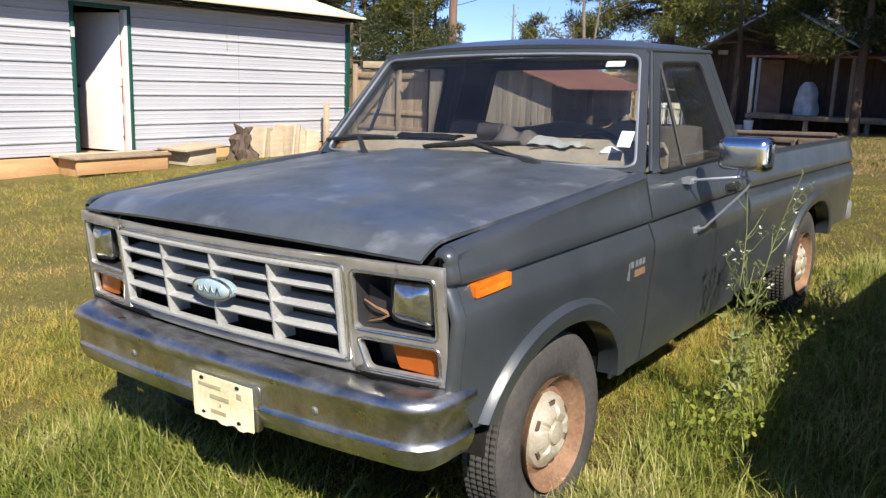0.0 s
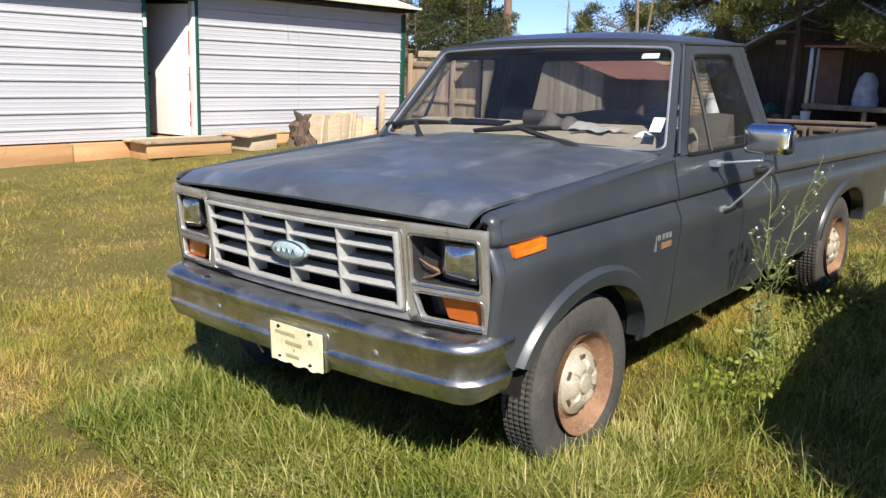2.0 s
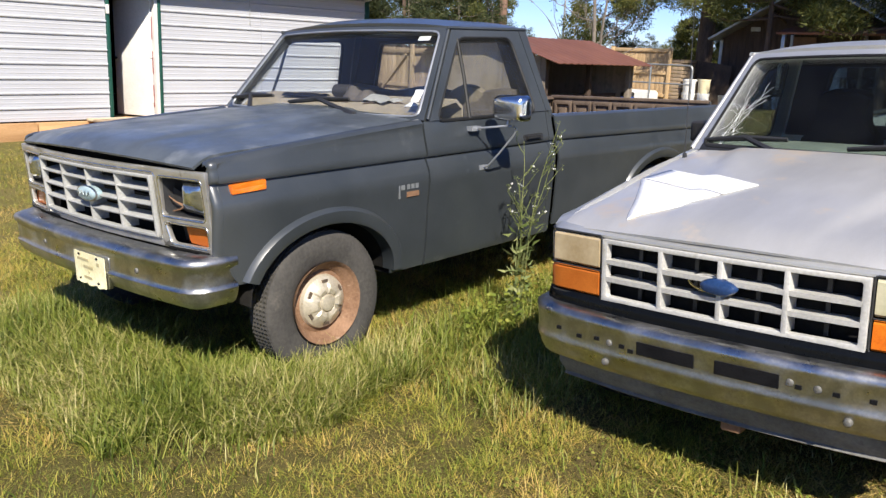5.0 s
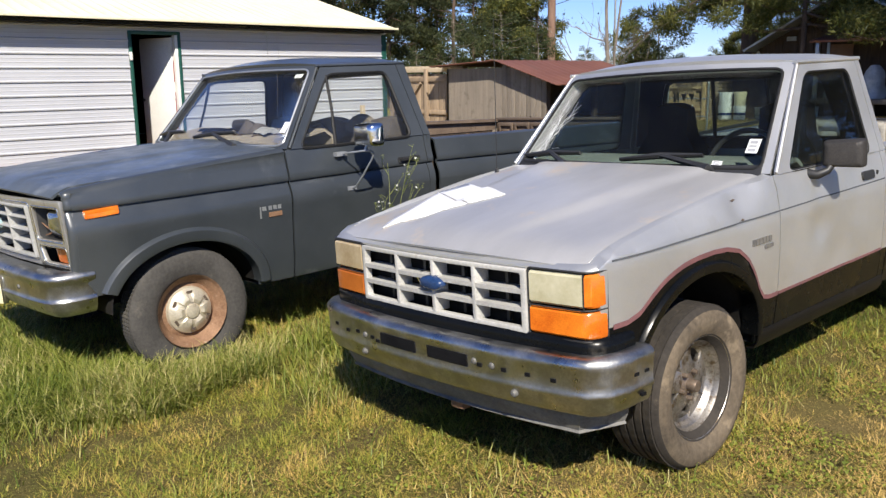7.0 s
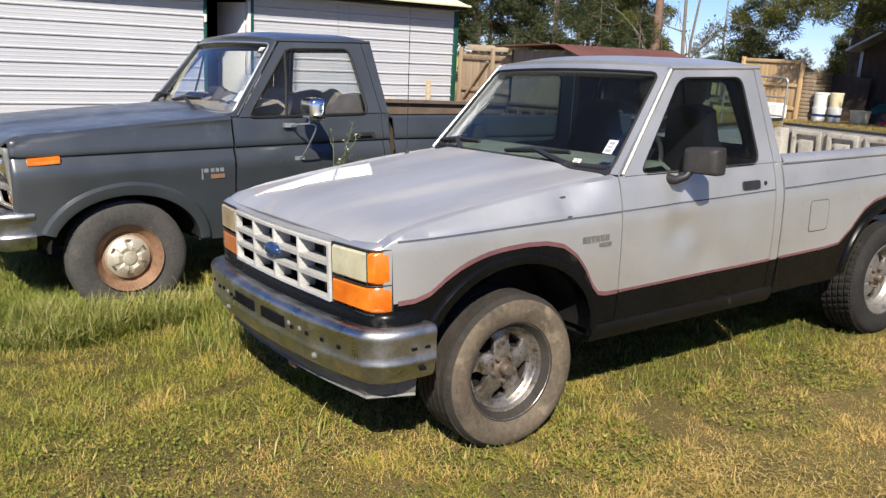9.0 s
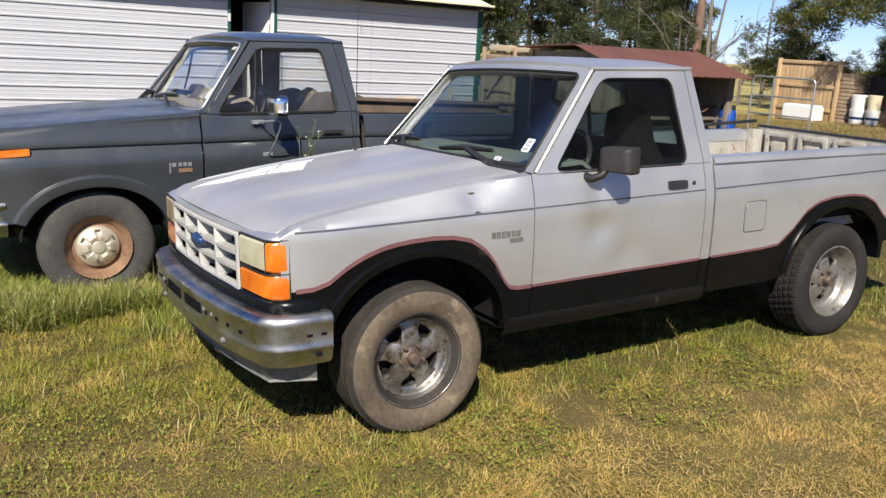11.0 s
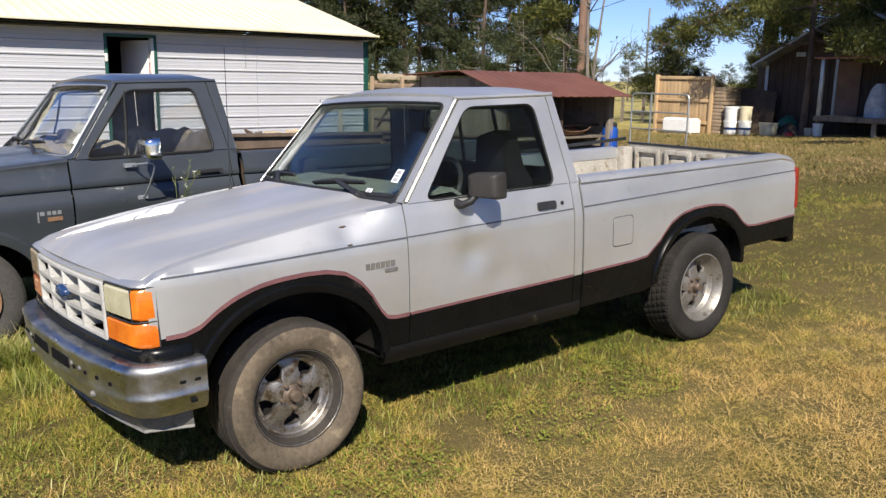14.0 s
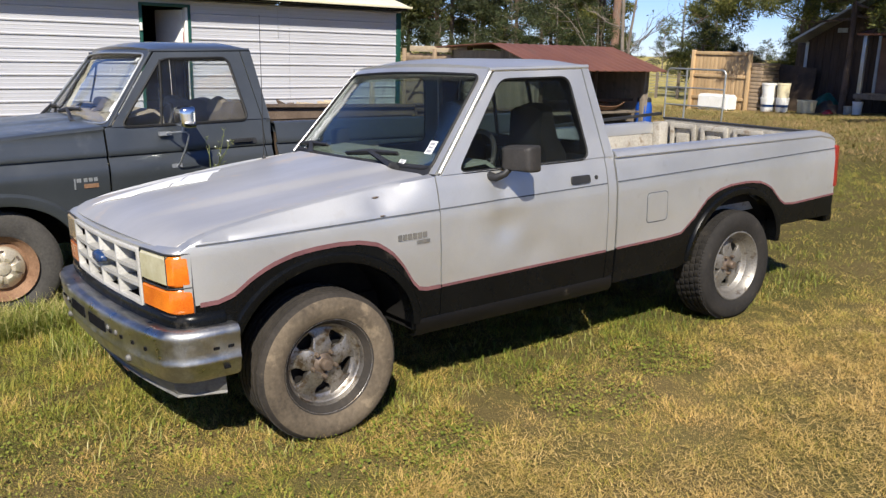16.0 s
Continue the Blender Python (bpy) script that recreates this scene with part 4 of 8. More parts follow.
        for y in spread(P["door"][1] + g, P["B0"][0], 4):
            rings.append([(sx * xf(z, y), y, z) for z in [P["sill"]] + [z for z in P["zlist"] if P["sill"] + 0.03 < z < zb - 0.01] + [zb]])
        skin(bm, rings)
        split_paint(part("cab_corner", bm, P["door_mats"], T, "", 0.014), P)
    # floor pan, firewall, sills
    bm = boxes((-xb + 0.04, xb - 0.04, P["A0"][0] - 0.12, P["B0"][0], P["floor"] - 0.03, P["floor"]),
               (-xb + 0.05, xb - 0.05, P["A0"][0] - 0.14, P["A0"][0] - 0.10, P["floor"], zb - 0.05))
    part("floor_pan", bm, DARK, T)
    return ws, xs, bk


def underbody(T, y0, y1, z, w):
    """Frame rails, cross members and a slab added to block light, dark beneath the body."""
    bm = bmesh.new()
    for sx in (-1, 1):
        box(bm, sx * 0.42 - 0.04, sx * 0.42 + 0.04, y0, y1, z - 0.06, z + 0.08)
    for y in spread(y0 + 0.15, y1 - 0.15, 5):
        box(bm, -0.42, 0.42, y - 0.04, y + 0.04, z - 0.03, z + 0.05)
    box(bm, -w * 0.62, w * 0.62, y0 + 0.35, y1 * 0.55, z + 0.05, z + 0.10)
    return part("chassis", bm, DARK, T, "near-black chassis rails and slab")


def bed_box(T, x_in, y0, y1, zf, rail, mat, floor_mat, stamp, wheel_y, wheel_r):
    """Inner walls, floor, front wall and stampings of a cargo bed."""
    for sx in (1, -1):
        bm = bmesh.new()
        grid(bm, spread(y0 + 0.02, y1 - 0.05, 12), [0, 0.08, 0.5, 0.92, 1], lambda y, v: (sx * (x_in + 0.02 * v), y, zf + (rail(y) - 0.03 - zf) * v))
        part("bed_inner_wall", bm, mat, T, "", 0.01)
        for a, b in stamp:
            bm = bmesh.new()
            z0, z1 = zf + 0.06, rail(a) - 0.075
            ring_panel(bm, [(a, z0), (b, z0), (b, z1), (a, z1)], [(a + 0.04, z0 + 0.04), (b - 0.04, z0 + 0.04), (b - 0.04, z1 - 0.04), (a + 0.04, z1 - 0.04)],
                       lambda y, z: (sx * (x_in - 0.012), y, z), 0.02)
            box(bm, *sorted((sx * (x_in - 0.03), sx * (x_in + 0.01))), a + 0.085, b - 0.085, z0 + 0.09, z1 - 0.09)
            part("bed_stamping", bm, mat, T, "", 0.03)
        bm = bmesh.new()
        rings = []
        for i in range(13):
            a = math.pi * i / 12
            y, z = wheel_y - math.cos(a) * wheel_r, zf - 0.01 + math.sin(a) * wheel_r * 0.62
            rings.append([(sx * x_in, y, z), (sx * (x_in - 0.2), y, z - 0.01), (sx * (x_in - 0.215), y, zf - 0.02)])
        skin(bm, rings)
        part("wheel_house", bm, mat, T, "", 0.01)
    bm = bmesh.new()
    n = 40
    grid(bm, [-x_in + 2 * x_in * k / n for k in range(n + 1)], [y0, y1], lambda x, y: (x, y, zf + (0.012 if int((x + 5) / 0.055) % 2 else 0.0)))
    part("bed_floor", bm, floor_mat, T, "", 0.012, 20)
    bm = bmesh.new()
    zr = rail(y0)
    grid(bm, spread(-x_in, x_in, 9), [0, 0.9, 0.97, 1.0], lambda x, v: (x, y0 + (0.02 if v < 0.95 else 0.0), zf + (zr - 0.01 - zf) * v))
    box(bm, -x_in, x_in, y0 - 0.012, y0 + 0.055, zr - 0.03, zr + 0.004)
    part("bed_front_wall", bm, mat, T, "", 0.012)


# ---------------------------------------------------------------- the grey pickup
def truck_pose(o, yaw, pitch, roll, x):
    return (Matrix.Translation(o) @ pose(0, 0, 0, 0, 0, yaw) @ pose(0, 0, 0, pitch, 0, 0)
            @ Matrix.Translation((x, 0, 0)) @ pose(0, 0, 0, 0, -roll, 0) @ Matrix.Translation((-x, 0, 0)))


def steel_wheel(T, x, y, z, sx, r):
    """Rusty steel rim with a slotted dish cap."""
    m = pose(x, y, z, 0, 0, 0 if sx > 0 else 180)
    bm = bmesh.new()
    lathe(bm, [(0.001, -0.06), (0.10, -0.06), (0.10, 0.03), (0.001, 0.03)], 20)
    hub = part("wheel", bm, RUST, T, "dusty black tyre on a rusty steel rim", m=m)
    part("tyre", tyre_mesh(r, 0.165, 0.2, 200, 1.0, True), RUBBER_GREY, hub, "dusty black tyre with fine cross grooves")
    bm = bmesh.new()
    lathe(bm, [(0.205, -0.09), (0.195, -0.06), (0.165, -0.05), (0.165, 0.02), (0.192, 0.05), (0.204, 0.085), (0.212, 0.094), (0.206, 0.080), (0.190, 0.062), (0.172, 0.045),
               (0.160, 0.030), (0.12, 0.045), (0.001, 0.04)], 48)
    part("rim", bm, RUST, hub, "rust-brown steel rim")
    bm = bmesh.new()
    # cap with raised sectors between five slots
    prof = [(0.001, 0.098), (0.030, 0.097), (0.040, 0.094), (0.042, 0.084), (0.046, 0.082), (0.050, 0.088), (0.070, 0.086), (0.084, 0.082), (0.100, 0.072), (0.120, 0.064), (0.132, 0.056), (0.140, 0.036)]
    n = 60

    def put(a, q, w):
        k = (a / (2 * math.pi) * 6) % 1
        if 0.06 < q < 0.11 and not 0.36 < k < 0.64:
            w += 0.009
        return (w, q * math.cos(a), q * math.sin(a))
    lathe(bm, prof, n, put)
    part("hubcap", bm, HUBCAP, hub, "dull silver slotted hubcap", smooth=25)
    for k in range(6):
        bm = bmesh.new()
        a = 2 * math.pi * (k + 0.5) / 6
        d = 0.15
        pts = [(0.103, -d * 1.05), (0.103, d * 1.05), (0.118, d), (0.118, -d)]
        prism(bm, pts, lambda q, e, w: (w, q * math.cos(a + e), q * math.sin(a + e)), 0.055, 0.0735)
        part("cap_slot", bm, HUB_STEEL, hub)
    return hub


def grey_pickup():
    T = thing("pickup_truck", truck_pose((-2.2, 2.504, -0.06), 0.23, 1.6, 1.9, 0.95), "old charcoal-grey full-size pickup with patchy matte paint, parked in tall grass", "pickup truck")
    prof = lerp_table([(0.36, 0.915), (0.42, 0.938), (0.55, 0.955), (0.75, 0.972), (0.87, 0.988), (0.900, 0.991), (0.93, 0.983), (0.985, 0.960), (0.996, 0.953), (1.004, 0.953), (1.010, 0.970), (1.02, 0.973), (1.05, 0.966), (1.10, 0.954), (1.20, 0.935)])
    xf = lambda z, y: prof(z) - 0.028 * max(0.0, (-0.35 - y) / 0.3) ** 2
    zlist = [0.45, 0.55, 0.65, 0.75, 0.85, 0.88, 0.93, 0.965, 0.985, 0.996, 1.004, 1.010, 1.02, 1.05, 1.10]
    AC, AR, FOOT, RISE = 0.026, 0.449, 0.42, 0.325

    def zb_f(y):
        if abs(y - AC) < AR:
            return max(0.54 if y < AC else 0.0, FOOT + RISE * math.sqrt(1 - ((y - AC) / AR) ** 2))
        return 0.54 if y < 0 else 0.40
    top_f = lerp_table([(-0.66, 1.055), (-0.55, 1.075), (-0.2, 1.105), (0.3, 1.14), (0.75, 1.165)])
    ys = [-0.565, -0.55, -0.52, -0.46] + arch_ys(AC, AR) + [0.52, 0.60, 0.68, 0.722]
    for sx in (1, -1):
        fender_top = ((0.950, 0.018), (0.935, 0.030), (0.915, 0.036), (0.898, 0.032), (0.889, 0.010), (0.887, -0.06))
        panel("fender", ys, zb_f, top_f, zlist, xf, T, GREY, sx, fender_top)
        # rounded nose of the fender, closing it beside the lamps
        sec = [(xf(z, -0.565), z, 1.0, 0.0) for z in [0.52, 0.60, 0.70, 0.80, 0.90] + zlist[6:13]] + [(xf(1.05, -0.565), 1.05, 1.0, 0.0), (xf(1.07, -0.565), 1.072, 0.9, 0.2)]
        sec += [(x, top_f(-0.565) + dz, k, 1 - 0.5 * k) for (x, dz), k in zip(fender_top[:4], (0.7, 0.5, 0.2, 0.0))]
        bm = bmesh.new()
        rings = []
        for a, more in ((0, 0), (18, 0), (36, 0), (54, 0), (72, 0), (90, 0), (90, 0.004)):
            d = 0.020 * (1 - math.cos(radians(a))) + more
            rings.append([(sx * (x - d * kx), -0.565 - 0.034 * math.sin(radians(a)), z - d * kz) for x, z, kx, kz in sec])
        skin(bm, rings)
        part("fender_nose", bm, GREY, T, "", 0.008, 60)
        arch_lip("arch_lip", AC, FOOT, AR, RISE, xf, sx, T, GREY, 0.085, 0.034, a0=0.33)
        wheel_well(T, AC, FOOT, AR, RISE, 0.45, 0.95, sx)
        # orange side marker set into the fender
        bm = bmesh.new()
        put = lambda y, z, w: (sx * (w - 0.034 * max(0.0, (-0.35 - y) / 0.3) ** 2), y, z)
        prism(bm, loop([(-0.515, 0.955), (-0.340, 0.963), (-0.340, 1.006), (-0.515, 0.998)], 0.006, 3, 1), put, 0.94, 0.988)
        part("side_marker", bm, AMBER, T, "orange side marker lamp", smooth=0)
        # model badge as plain bars
        bm = bmesh.new()
        for a, b, z0, z1 in ((0.495, 0.505, 0.805, 0.876), (0.512, 0.540, 0.850, 0.876), (0.556, 0.580, 0.850, 0.876), (0.588, 0.612, 0.850, 0.876), (0.620, 0.644, 0.850, 0.876)):
            box(bm, *sorted((sx * 0.972, sx * 0.992)), a, b, z0, z1)
        badge = part("badge", bm, GREY_METAL, T, "small chrome model badge with a dull red bar", smooth=0)
        bm = boxes((*sorted((sx * 0.972, sx * 0.991)), 0.556, 0.648, 0.808, 0.836))
        part("badge_bar", bm, RUST, badge, smooth=0)
        # bed side
        c, br, bf, bi = 3.37, 0.46, 0.47, 0.29

        def zb_b(y):
            if abs(y - c) < br:
                return bf + bi * math.sqrt(1 - ((y - c) / br) ** 2)
            return 0.44 if y < c else 0.50
        rail = lerp_table([(1.9, 1.132), (4.6, 1.068)])
        drop = lambda y: 0.075 * (y - 1.95) / 2.6
        bxf = lambda z, y: prof(z + drop(y)) - 0.02 * max(0.0, (y - 4.35) / 0.2) ** 2
        ys_b = [1.970, 1.99, 2.1, 2.3, 2.5, 2.7] + arch_ys(c, br) + [3.9, 4.1, 4.3, 4.42, 4.50, 4.55]
        side = panel("bed_side", ys_b, zb_b, rail, lambda y: [z - drop(y) for z in zlist if z > 0.87], bxf, T, GREY, sx, ((0.945, 0.016), (0.93, 0.026), (0.90, 0.028), (0.86, 0.026), (0.852, 0.0), (0.85, -0.05)), "dull grey bed side with an arched wheel opening")
        arch_lip("arch_lip", c, bf, br, bi, bxf, sx, T, GREY, 0.08, 0.030)
        wheel_well(T, c, bf, br, bi, 0.5, 0.93, sx)
        bm = boxes((*sorted((sx * 0.86, sx * 0.945)), 4.552, 4.575, 0.66, 0.93))
        part("tail_lamp", bm, RED_LENS, T, "red tail lamp", smooth=0)
    # wheels
    for x, y, z, sx in ((0.862, 0.022, 0.338, 1), (-0.862, 0.022, 0.338, -1), (0.85, 3.37, 0.335, 1), (-0.85, 3.37, 0.335, -1)):
        steel_wheel(T, x, y, z, sx, 0.365)

    # hood with a raised middle, lifted a little at the front
    def hood(u, v):
        f, b = -0.715 + 0.075 * u * u, 0.715 + 0.105 * u * u
        y = f + (b - f) * v
        z = 1.098 + 0.098 * v ** 0.85 + 0.030 * (1 - u ** 2) + 0.012 * (1 - v)
        z += 0.016 / (1 + math.exp((abs(u) - 0.46) / 0.015)) * min(1, v * 6)
        z -= 0.010 * max(0, (abs(u) - 0.93) / 0.07) ** 2 * (1 - max(0.0, 1 - v / 0.3))
        nose = max(0.0, 1 - v / 0.09)
        return (u * 0.868, y + 0.010 * nose ** 2, z - 0.040 * nose ** 1.8)
    us = spread(-1, -0.5, 8) + spread(-0.49, -0.42, 6) + spread(-0.36, 0.36, 9) + spread(0.42, 0.49, 6) + spread(0.5, 1, 8)
    bm = bmesh.new()
    grid(bm, us, [0, 0.01, 0.025, 0.045, 0.07, 0.1, 0.16, 0.25, 0.36, 0.48, 0.6, 0.72, 0.84, 0.93, 1.0], hood)
    part("hood", bm, GREY_HOOD, T, "charcoal hood lightened for sky reflection, with chalky blue-grey patches", 0.014, 60)
    # cowl with vent slots
    bm = bmesh.new()
    grid(bm, spread(-1, 1, 15), [0, 0.35, 0.7, 1], lambda u, v: (u * 0.90, 0.715 + 0.105 * u * u - 0.012 + (0.055 + 0.02 * u * u) * v, 1.185 + 0.03 * (1 - u * u) - 0.006 * v))
    cowl = part("cowl", bm, GREY, T, "", 0.01)
    bm = bmesh.new()
    for k in range(14):
        x = 0.12 + 0.022 * k
        box(bm, x, x + 0.010, 0.735, 0.77, 1.208, 1.2185)
    part("cowl_vent", bm, DARK, cowl, smooth=0)

    # cab
    P = dict(xb=0.945, xr=0.760, screen=(0.955, 0.95), A0=(0.765, 1.190), A1=(1.150, 1.688), B1=(1.895, 1.688), B0=(1.925, 1.190), D0=(1.865, 1.190), D1=(1.800, 1.665), bow=0.10, crown=0.055,
             rear_window=[(-0.70, 1.26), (0.70, 1.26), (0.67, 1.63), (-0.67, 1.63)], door=(0.735, 1.865), sill=0.40, floor=0.55, zlist=zlist,
             door_window=[(0.838, 1.168 + 0.02), (1.205, 1.637), (1.700, 1.640), (1.765, 1.168 + 0.02)], xf=xf, door_mats=GREY, doors={}, trim_mat=SCREEN_TRIM, trim_r=0.0065,
             trim_label="bright windscreen trim", screen_label="dusty clear windscreen", door_label="matte charcoal door with a dent low down")
    P["B1"], P["D1"] = (1.880, 1.688), (1.800, 1.688)
    ws, xs, bk = greenhouse(T, P, GREY, GREY, GLASS, GLASS_SIDE)
    for sx in (1, -1):
        door = P["doors"][sx]
        put = lambda y, z: (sx * (xs(z) + 0.004), y, z)
        bm = bmesh.new()
        tube(bm, [put(1.115, 1.185), put(1.165, 1.42), put(1.195, 1.63)], 0.010, 6)
        part("vent_divider", bm, SEAL, door)
        bm = bmesh.new()
        prism(bm, loop([(1.60, 1.02), (1.80, 1.02), (1.80, 1.06), (1.60, 1.06)], 0.015, 4, 1), lambda y, z, w: (sx * (xf(z, y) + w), y, z), -0.005, 0.013)
        box(bm, *sorted((sx * 0.965, sx * 1.0)), 1.615, 1.76, 1.035, 1.052)
        part("handle", bm, BLACK_PLASTIC, door, "black pull handle")
        if sx < 0:
            continue
        # mirror on a bent tube
        bm = bmesh.new()
        shape = loop([(-0.112, -0.072), (0.112, -0.072), (0.112, 0.072), (-0.112, 0.072)], 0.034, 5, 3)
        skin(bm, [[(p[0] * s ** 0.6, y, p[1] * s) for p in shape] for y, s in ((-0.052, 0.45), (-0.050, 0.66), (-0.042, 0.84), (-0.024, 0.95), (0.005, 1.0), (0.040, 1.0), (0.046, 0.97), (0.046, 0.90), (0.038, 0.88))], True, True)
        mir = part("mirror", bm, CHROME, door, "large chrome mirror on a bent tube", m=pose(1.186, 1.197, 1.25, 0, 0, -6), smooth=60)
        bm = bmesh.new()
        pane(bm, [(-0.100, -0.064), (0.100, -0.064), (0.100, 0.064), (-0.100, 0.064)], lambda x, z: (x, 0.044, z), 0.03)
        part("mirror_glass", bm, CHROME, mir, "", 0.003)
        bm = bmesh.new()
        tube(bm, [(0.985, 1.13, 1.132), (1.06, 1.145, 1.140), (1.15, 1.17, 1.150), (1.205, 1.195, 1.150), (1.218, 1.205, 1.135), (1.20, 1.205, 1.10), (1.10, 1.20, 0.99), (1.03, 1.19, 0.915), (0.99, 1.185, 0.905)], 0.006, 8)
        tube(bm, [(1.17, 1.18, 1.15), (1.18, 1.19, 1.20)], 0.011, 8)
        box(bm, 0.952, 0.995, 1.085, 1.165, 1.118, 1.144)
        box(bm, 0.965, 1.0, 1.15, 1.22, 0.892, 0.918)
        part("mirror_arm", bm, SCREEN_TRIM, door, "bent chrome mirror arm")
    wiper(T, ws, 0.52, -0.02, 0.10, 0.16, "black wiper arm")
    wiper(T, ws, -0.55, -0.02, -0.72, 0.16, "black wiper arm")

    # nose: bezel, grille, lamps; the face rakes back a little towards its foot
    fy = lambda x: -0.685 + 0.075 * (x / 0.95) ** 2
    put = lambda x, z: (x, fy(x) + 0.075 * (1.05 - z), z)
    ZB, ZT, XO = 0.695, 1.058, 0.938
    bm = bmesh.new()
    ring_panel(bm, [(-0.605, ZB), (0.605, ZB), (0.605, ZT), (-0.605, ZT)], [(-0.580, 0.731), (0.580, 0.731), (0.580, 1.024), (-0.580, 1.024)], put, 0.012)
    for sx in (1, -1):
        q = lambda x, z: put(sx * x, z)
        ring_panel(bm, [(0.605, 0.824), (XO, 0.824), (XO, ZT), (0.605, ZT)], [(0.622, 0.842), (0.902, 0.842), (0.902, 1.016), (0.622, 1.016)], q, 0.02)
        ring_panel(bm, [(0.605, ZB), (XO, ZB), (XO, 0.824), (0.605, 0.824)], [(0.662, 0.718), (0.905, 0.718), (0.905, 0.806), (0.630, 0.806)], q, 0.02)
    part("bezel", bm, BEZEL, T, "dull silver grille and headlamp bezel", 0.022, bevel=0.004)
    # bright rolled edges round the grille and the lamp openings
    rims = [[(-0.594, 0.722), (0.594, 0.722), (0.594, 1.034), (-0.594, 1.034)]]
    for sx in (1, -1):
        rims += [[(sx * 0.616, 0.836), (sx * 0.912, 0.836), (sx * 0.912, 1.022), (sx * 0.616, 1.022)], [(sx * 0.656, 0.711), (sx * 0.914, 0.711), (sx * 0.914, 0.812), (sx * 0.623, 0.812)]]
    for o in rims:
        bm = bmesh.new()
        ring = loop(o, 0.02, 4, 8)
        tube(bm, [Vector(put(p[0], p[1])) + Vector((0, -0.009, 0)) for p in ring + ring[:2]], 0.0055, 8, False)
        part("bezel_trim", bm, CHROME_WORN, T, "bright worn edge trim")
    bm = bmesh.new()
    box(bm, -0.90, 0.90, -0.52, -0.50, 0.60, 1.06)
    part("radiator_support", bm, DARK, T, smooth=0)
    bm = bmesh.new()
    gp = lambda x, z: (x, fy(x) + 0.075 * (1.05 - z) - 0.012, z)
    ring_panel(bm, [(-0.578, 0.734), (0.578, 0.734), (0.578, 1.021), (-0.578, 1.021)], [(-0.563, 0.748), (0.563, 0.748), (0.563, 1.007), (-0.563, 1.007)], gp, 0.008)
    grille = part("grille", bm, GRILLE_GREY, T, "grey egg-crate grille", 0.03, bevel=0.003)
    # three wedge-shaped slats and three wedge-shaped mullions
    for k in range(1, 4):
        z = 0.742 + 0.0690 * k
        bm = bmesh.new()
        skin(bm, [[(x, gp(x, z)[1] + d, z + e) for d, e in ((-0.004, -0.007), (-0.009, 0.000), (-0.004, 0.005), (0.07, 0.017), (0.07, 0.011))] for x in spread(-0.566, 0.566, 9)], True)
        part("slat", bm, GRILLE_GREY, grille)
    for x in (-0.286, 0.0, 0.286):
        bm = bmesh.new()
        skin(bm, [[(x + e, gp(x, z)[1] + d, z) for d, e in ((-0.011, -0.004), (-0.011, 0.004), (0.07, 0.013), (0.07, -0.013))] for z in (0.744, 0.88, 1.012)], True)
        part("mullion", bm, GRILLE_GREY, grille)
    bm = bmesh.new()
    for k in range(9):
        z = 0.765 + 0.030 * k
        box(bm, -0.56, 0.56, -0.575, -0.565, z, z + 0.010)
    part("radiator_core", bm, BLACK_PLASTIC, T, smooth=0)
    ec = (0.006, gp(0, 0.882)[1] - 0.018, 0.882)
    bm = bmesh.new()
    lathe(bm, [(0.001, 0.020), (0.6, 0.018), (0.9, 0.011), (1.0, 0.0), (1.0, -0.03)], 32, lambda a, r, w: (ec[0] + r * 0.100 * math.cos(a), ec[1] - w, ec[2] + r * 0.036 * math.sin(a)))
    emb = part("emblem", bm, PALE_OVAL, grille, "weathered pale blue oval emblem")
    bm = bmesh.new()
    tube(bm, [(ec[0] + 0.100 * math.cos(a), ec[1] - 0.002, ec[2] + 0.036 * math.sin(a)) for a in [2 * math.pi * k / 32 for k in range(34)]], 0.005, 6, False)
    part("emblem_rim", bm, OLD_CHROME, emb)
    bm = bmesh.new()
    for k in range(4):
        x = ec[0] - 0.058 + 0.034 * k
        tube(bm, [(x, ec[1] - 0.021, ec[2] - 0.010), (x + 0.010, ec[1] - 0.022, ec[2] + 0.014), (x + 0.022, ec[1] - 0.021, ec[2] - 0.008)], 0.0025, 5)
    part("emblem_relief", bm, OLD_CHROME, emb)
    for sx in (1, -1):
        bm = bmesh.new()
        c = lambda x, y, z: (sx * x, y, z)
        skin(bm, [[c(0.622, -0.635, 0.842), c(0.905, -0.595, 0.842), c(0.905, -0.600, 1.016), c(0.622, -0.640, 1.016)], [c(0.65, -0.53, 0.86), c(0.895, -0.52, 0.86), c(0.895, -0.52, 1.0), c(0.65, -0.53, 1.0)]], True)
        bm.faces.new([bm.verts.new(c(*p)) for p in ((0.65, -0.53, 0.86), (0.895, -0.52, 0.86), (0.895, -0.52, 1.0), (0.65, -0.53, 1.0))])
        part("lamp_bucket", bm, BLACK_PLASTIC, T)
        bm = bmesh.new()
        bx = loop([(0.738, 0.876), (0.892, 0.866), (0.890, 1.008), (0.742, 1.010)], 0.026, 5, 3)
        mid = Vector((0.815, 0.942))
        skin(bm, [[c(*(mid.lerp(p, s))[:1], -0.598 + 0.10 * (mid.lerp(p, s)[0] - 0.815) - d, mid.lerp(p, s)[1]) for p in bx + bx[:1]] for s, d in ((0.0, 0.038), (0.3, 0.036), (0.6, 0.030), (0.85, 0.018), (1.0, 0.0), (1.0, -0.04))])
        lamp = part("headlamp", bm, CLEAR_LENS, T, "rectangular sealed-beam headlamp, its housing broken")
        bm = bmesh.new()
        ring = [c(p[0], -0.600 + 0.10 * (p[0] - 0.815), p[1]) for p in bx]
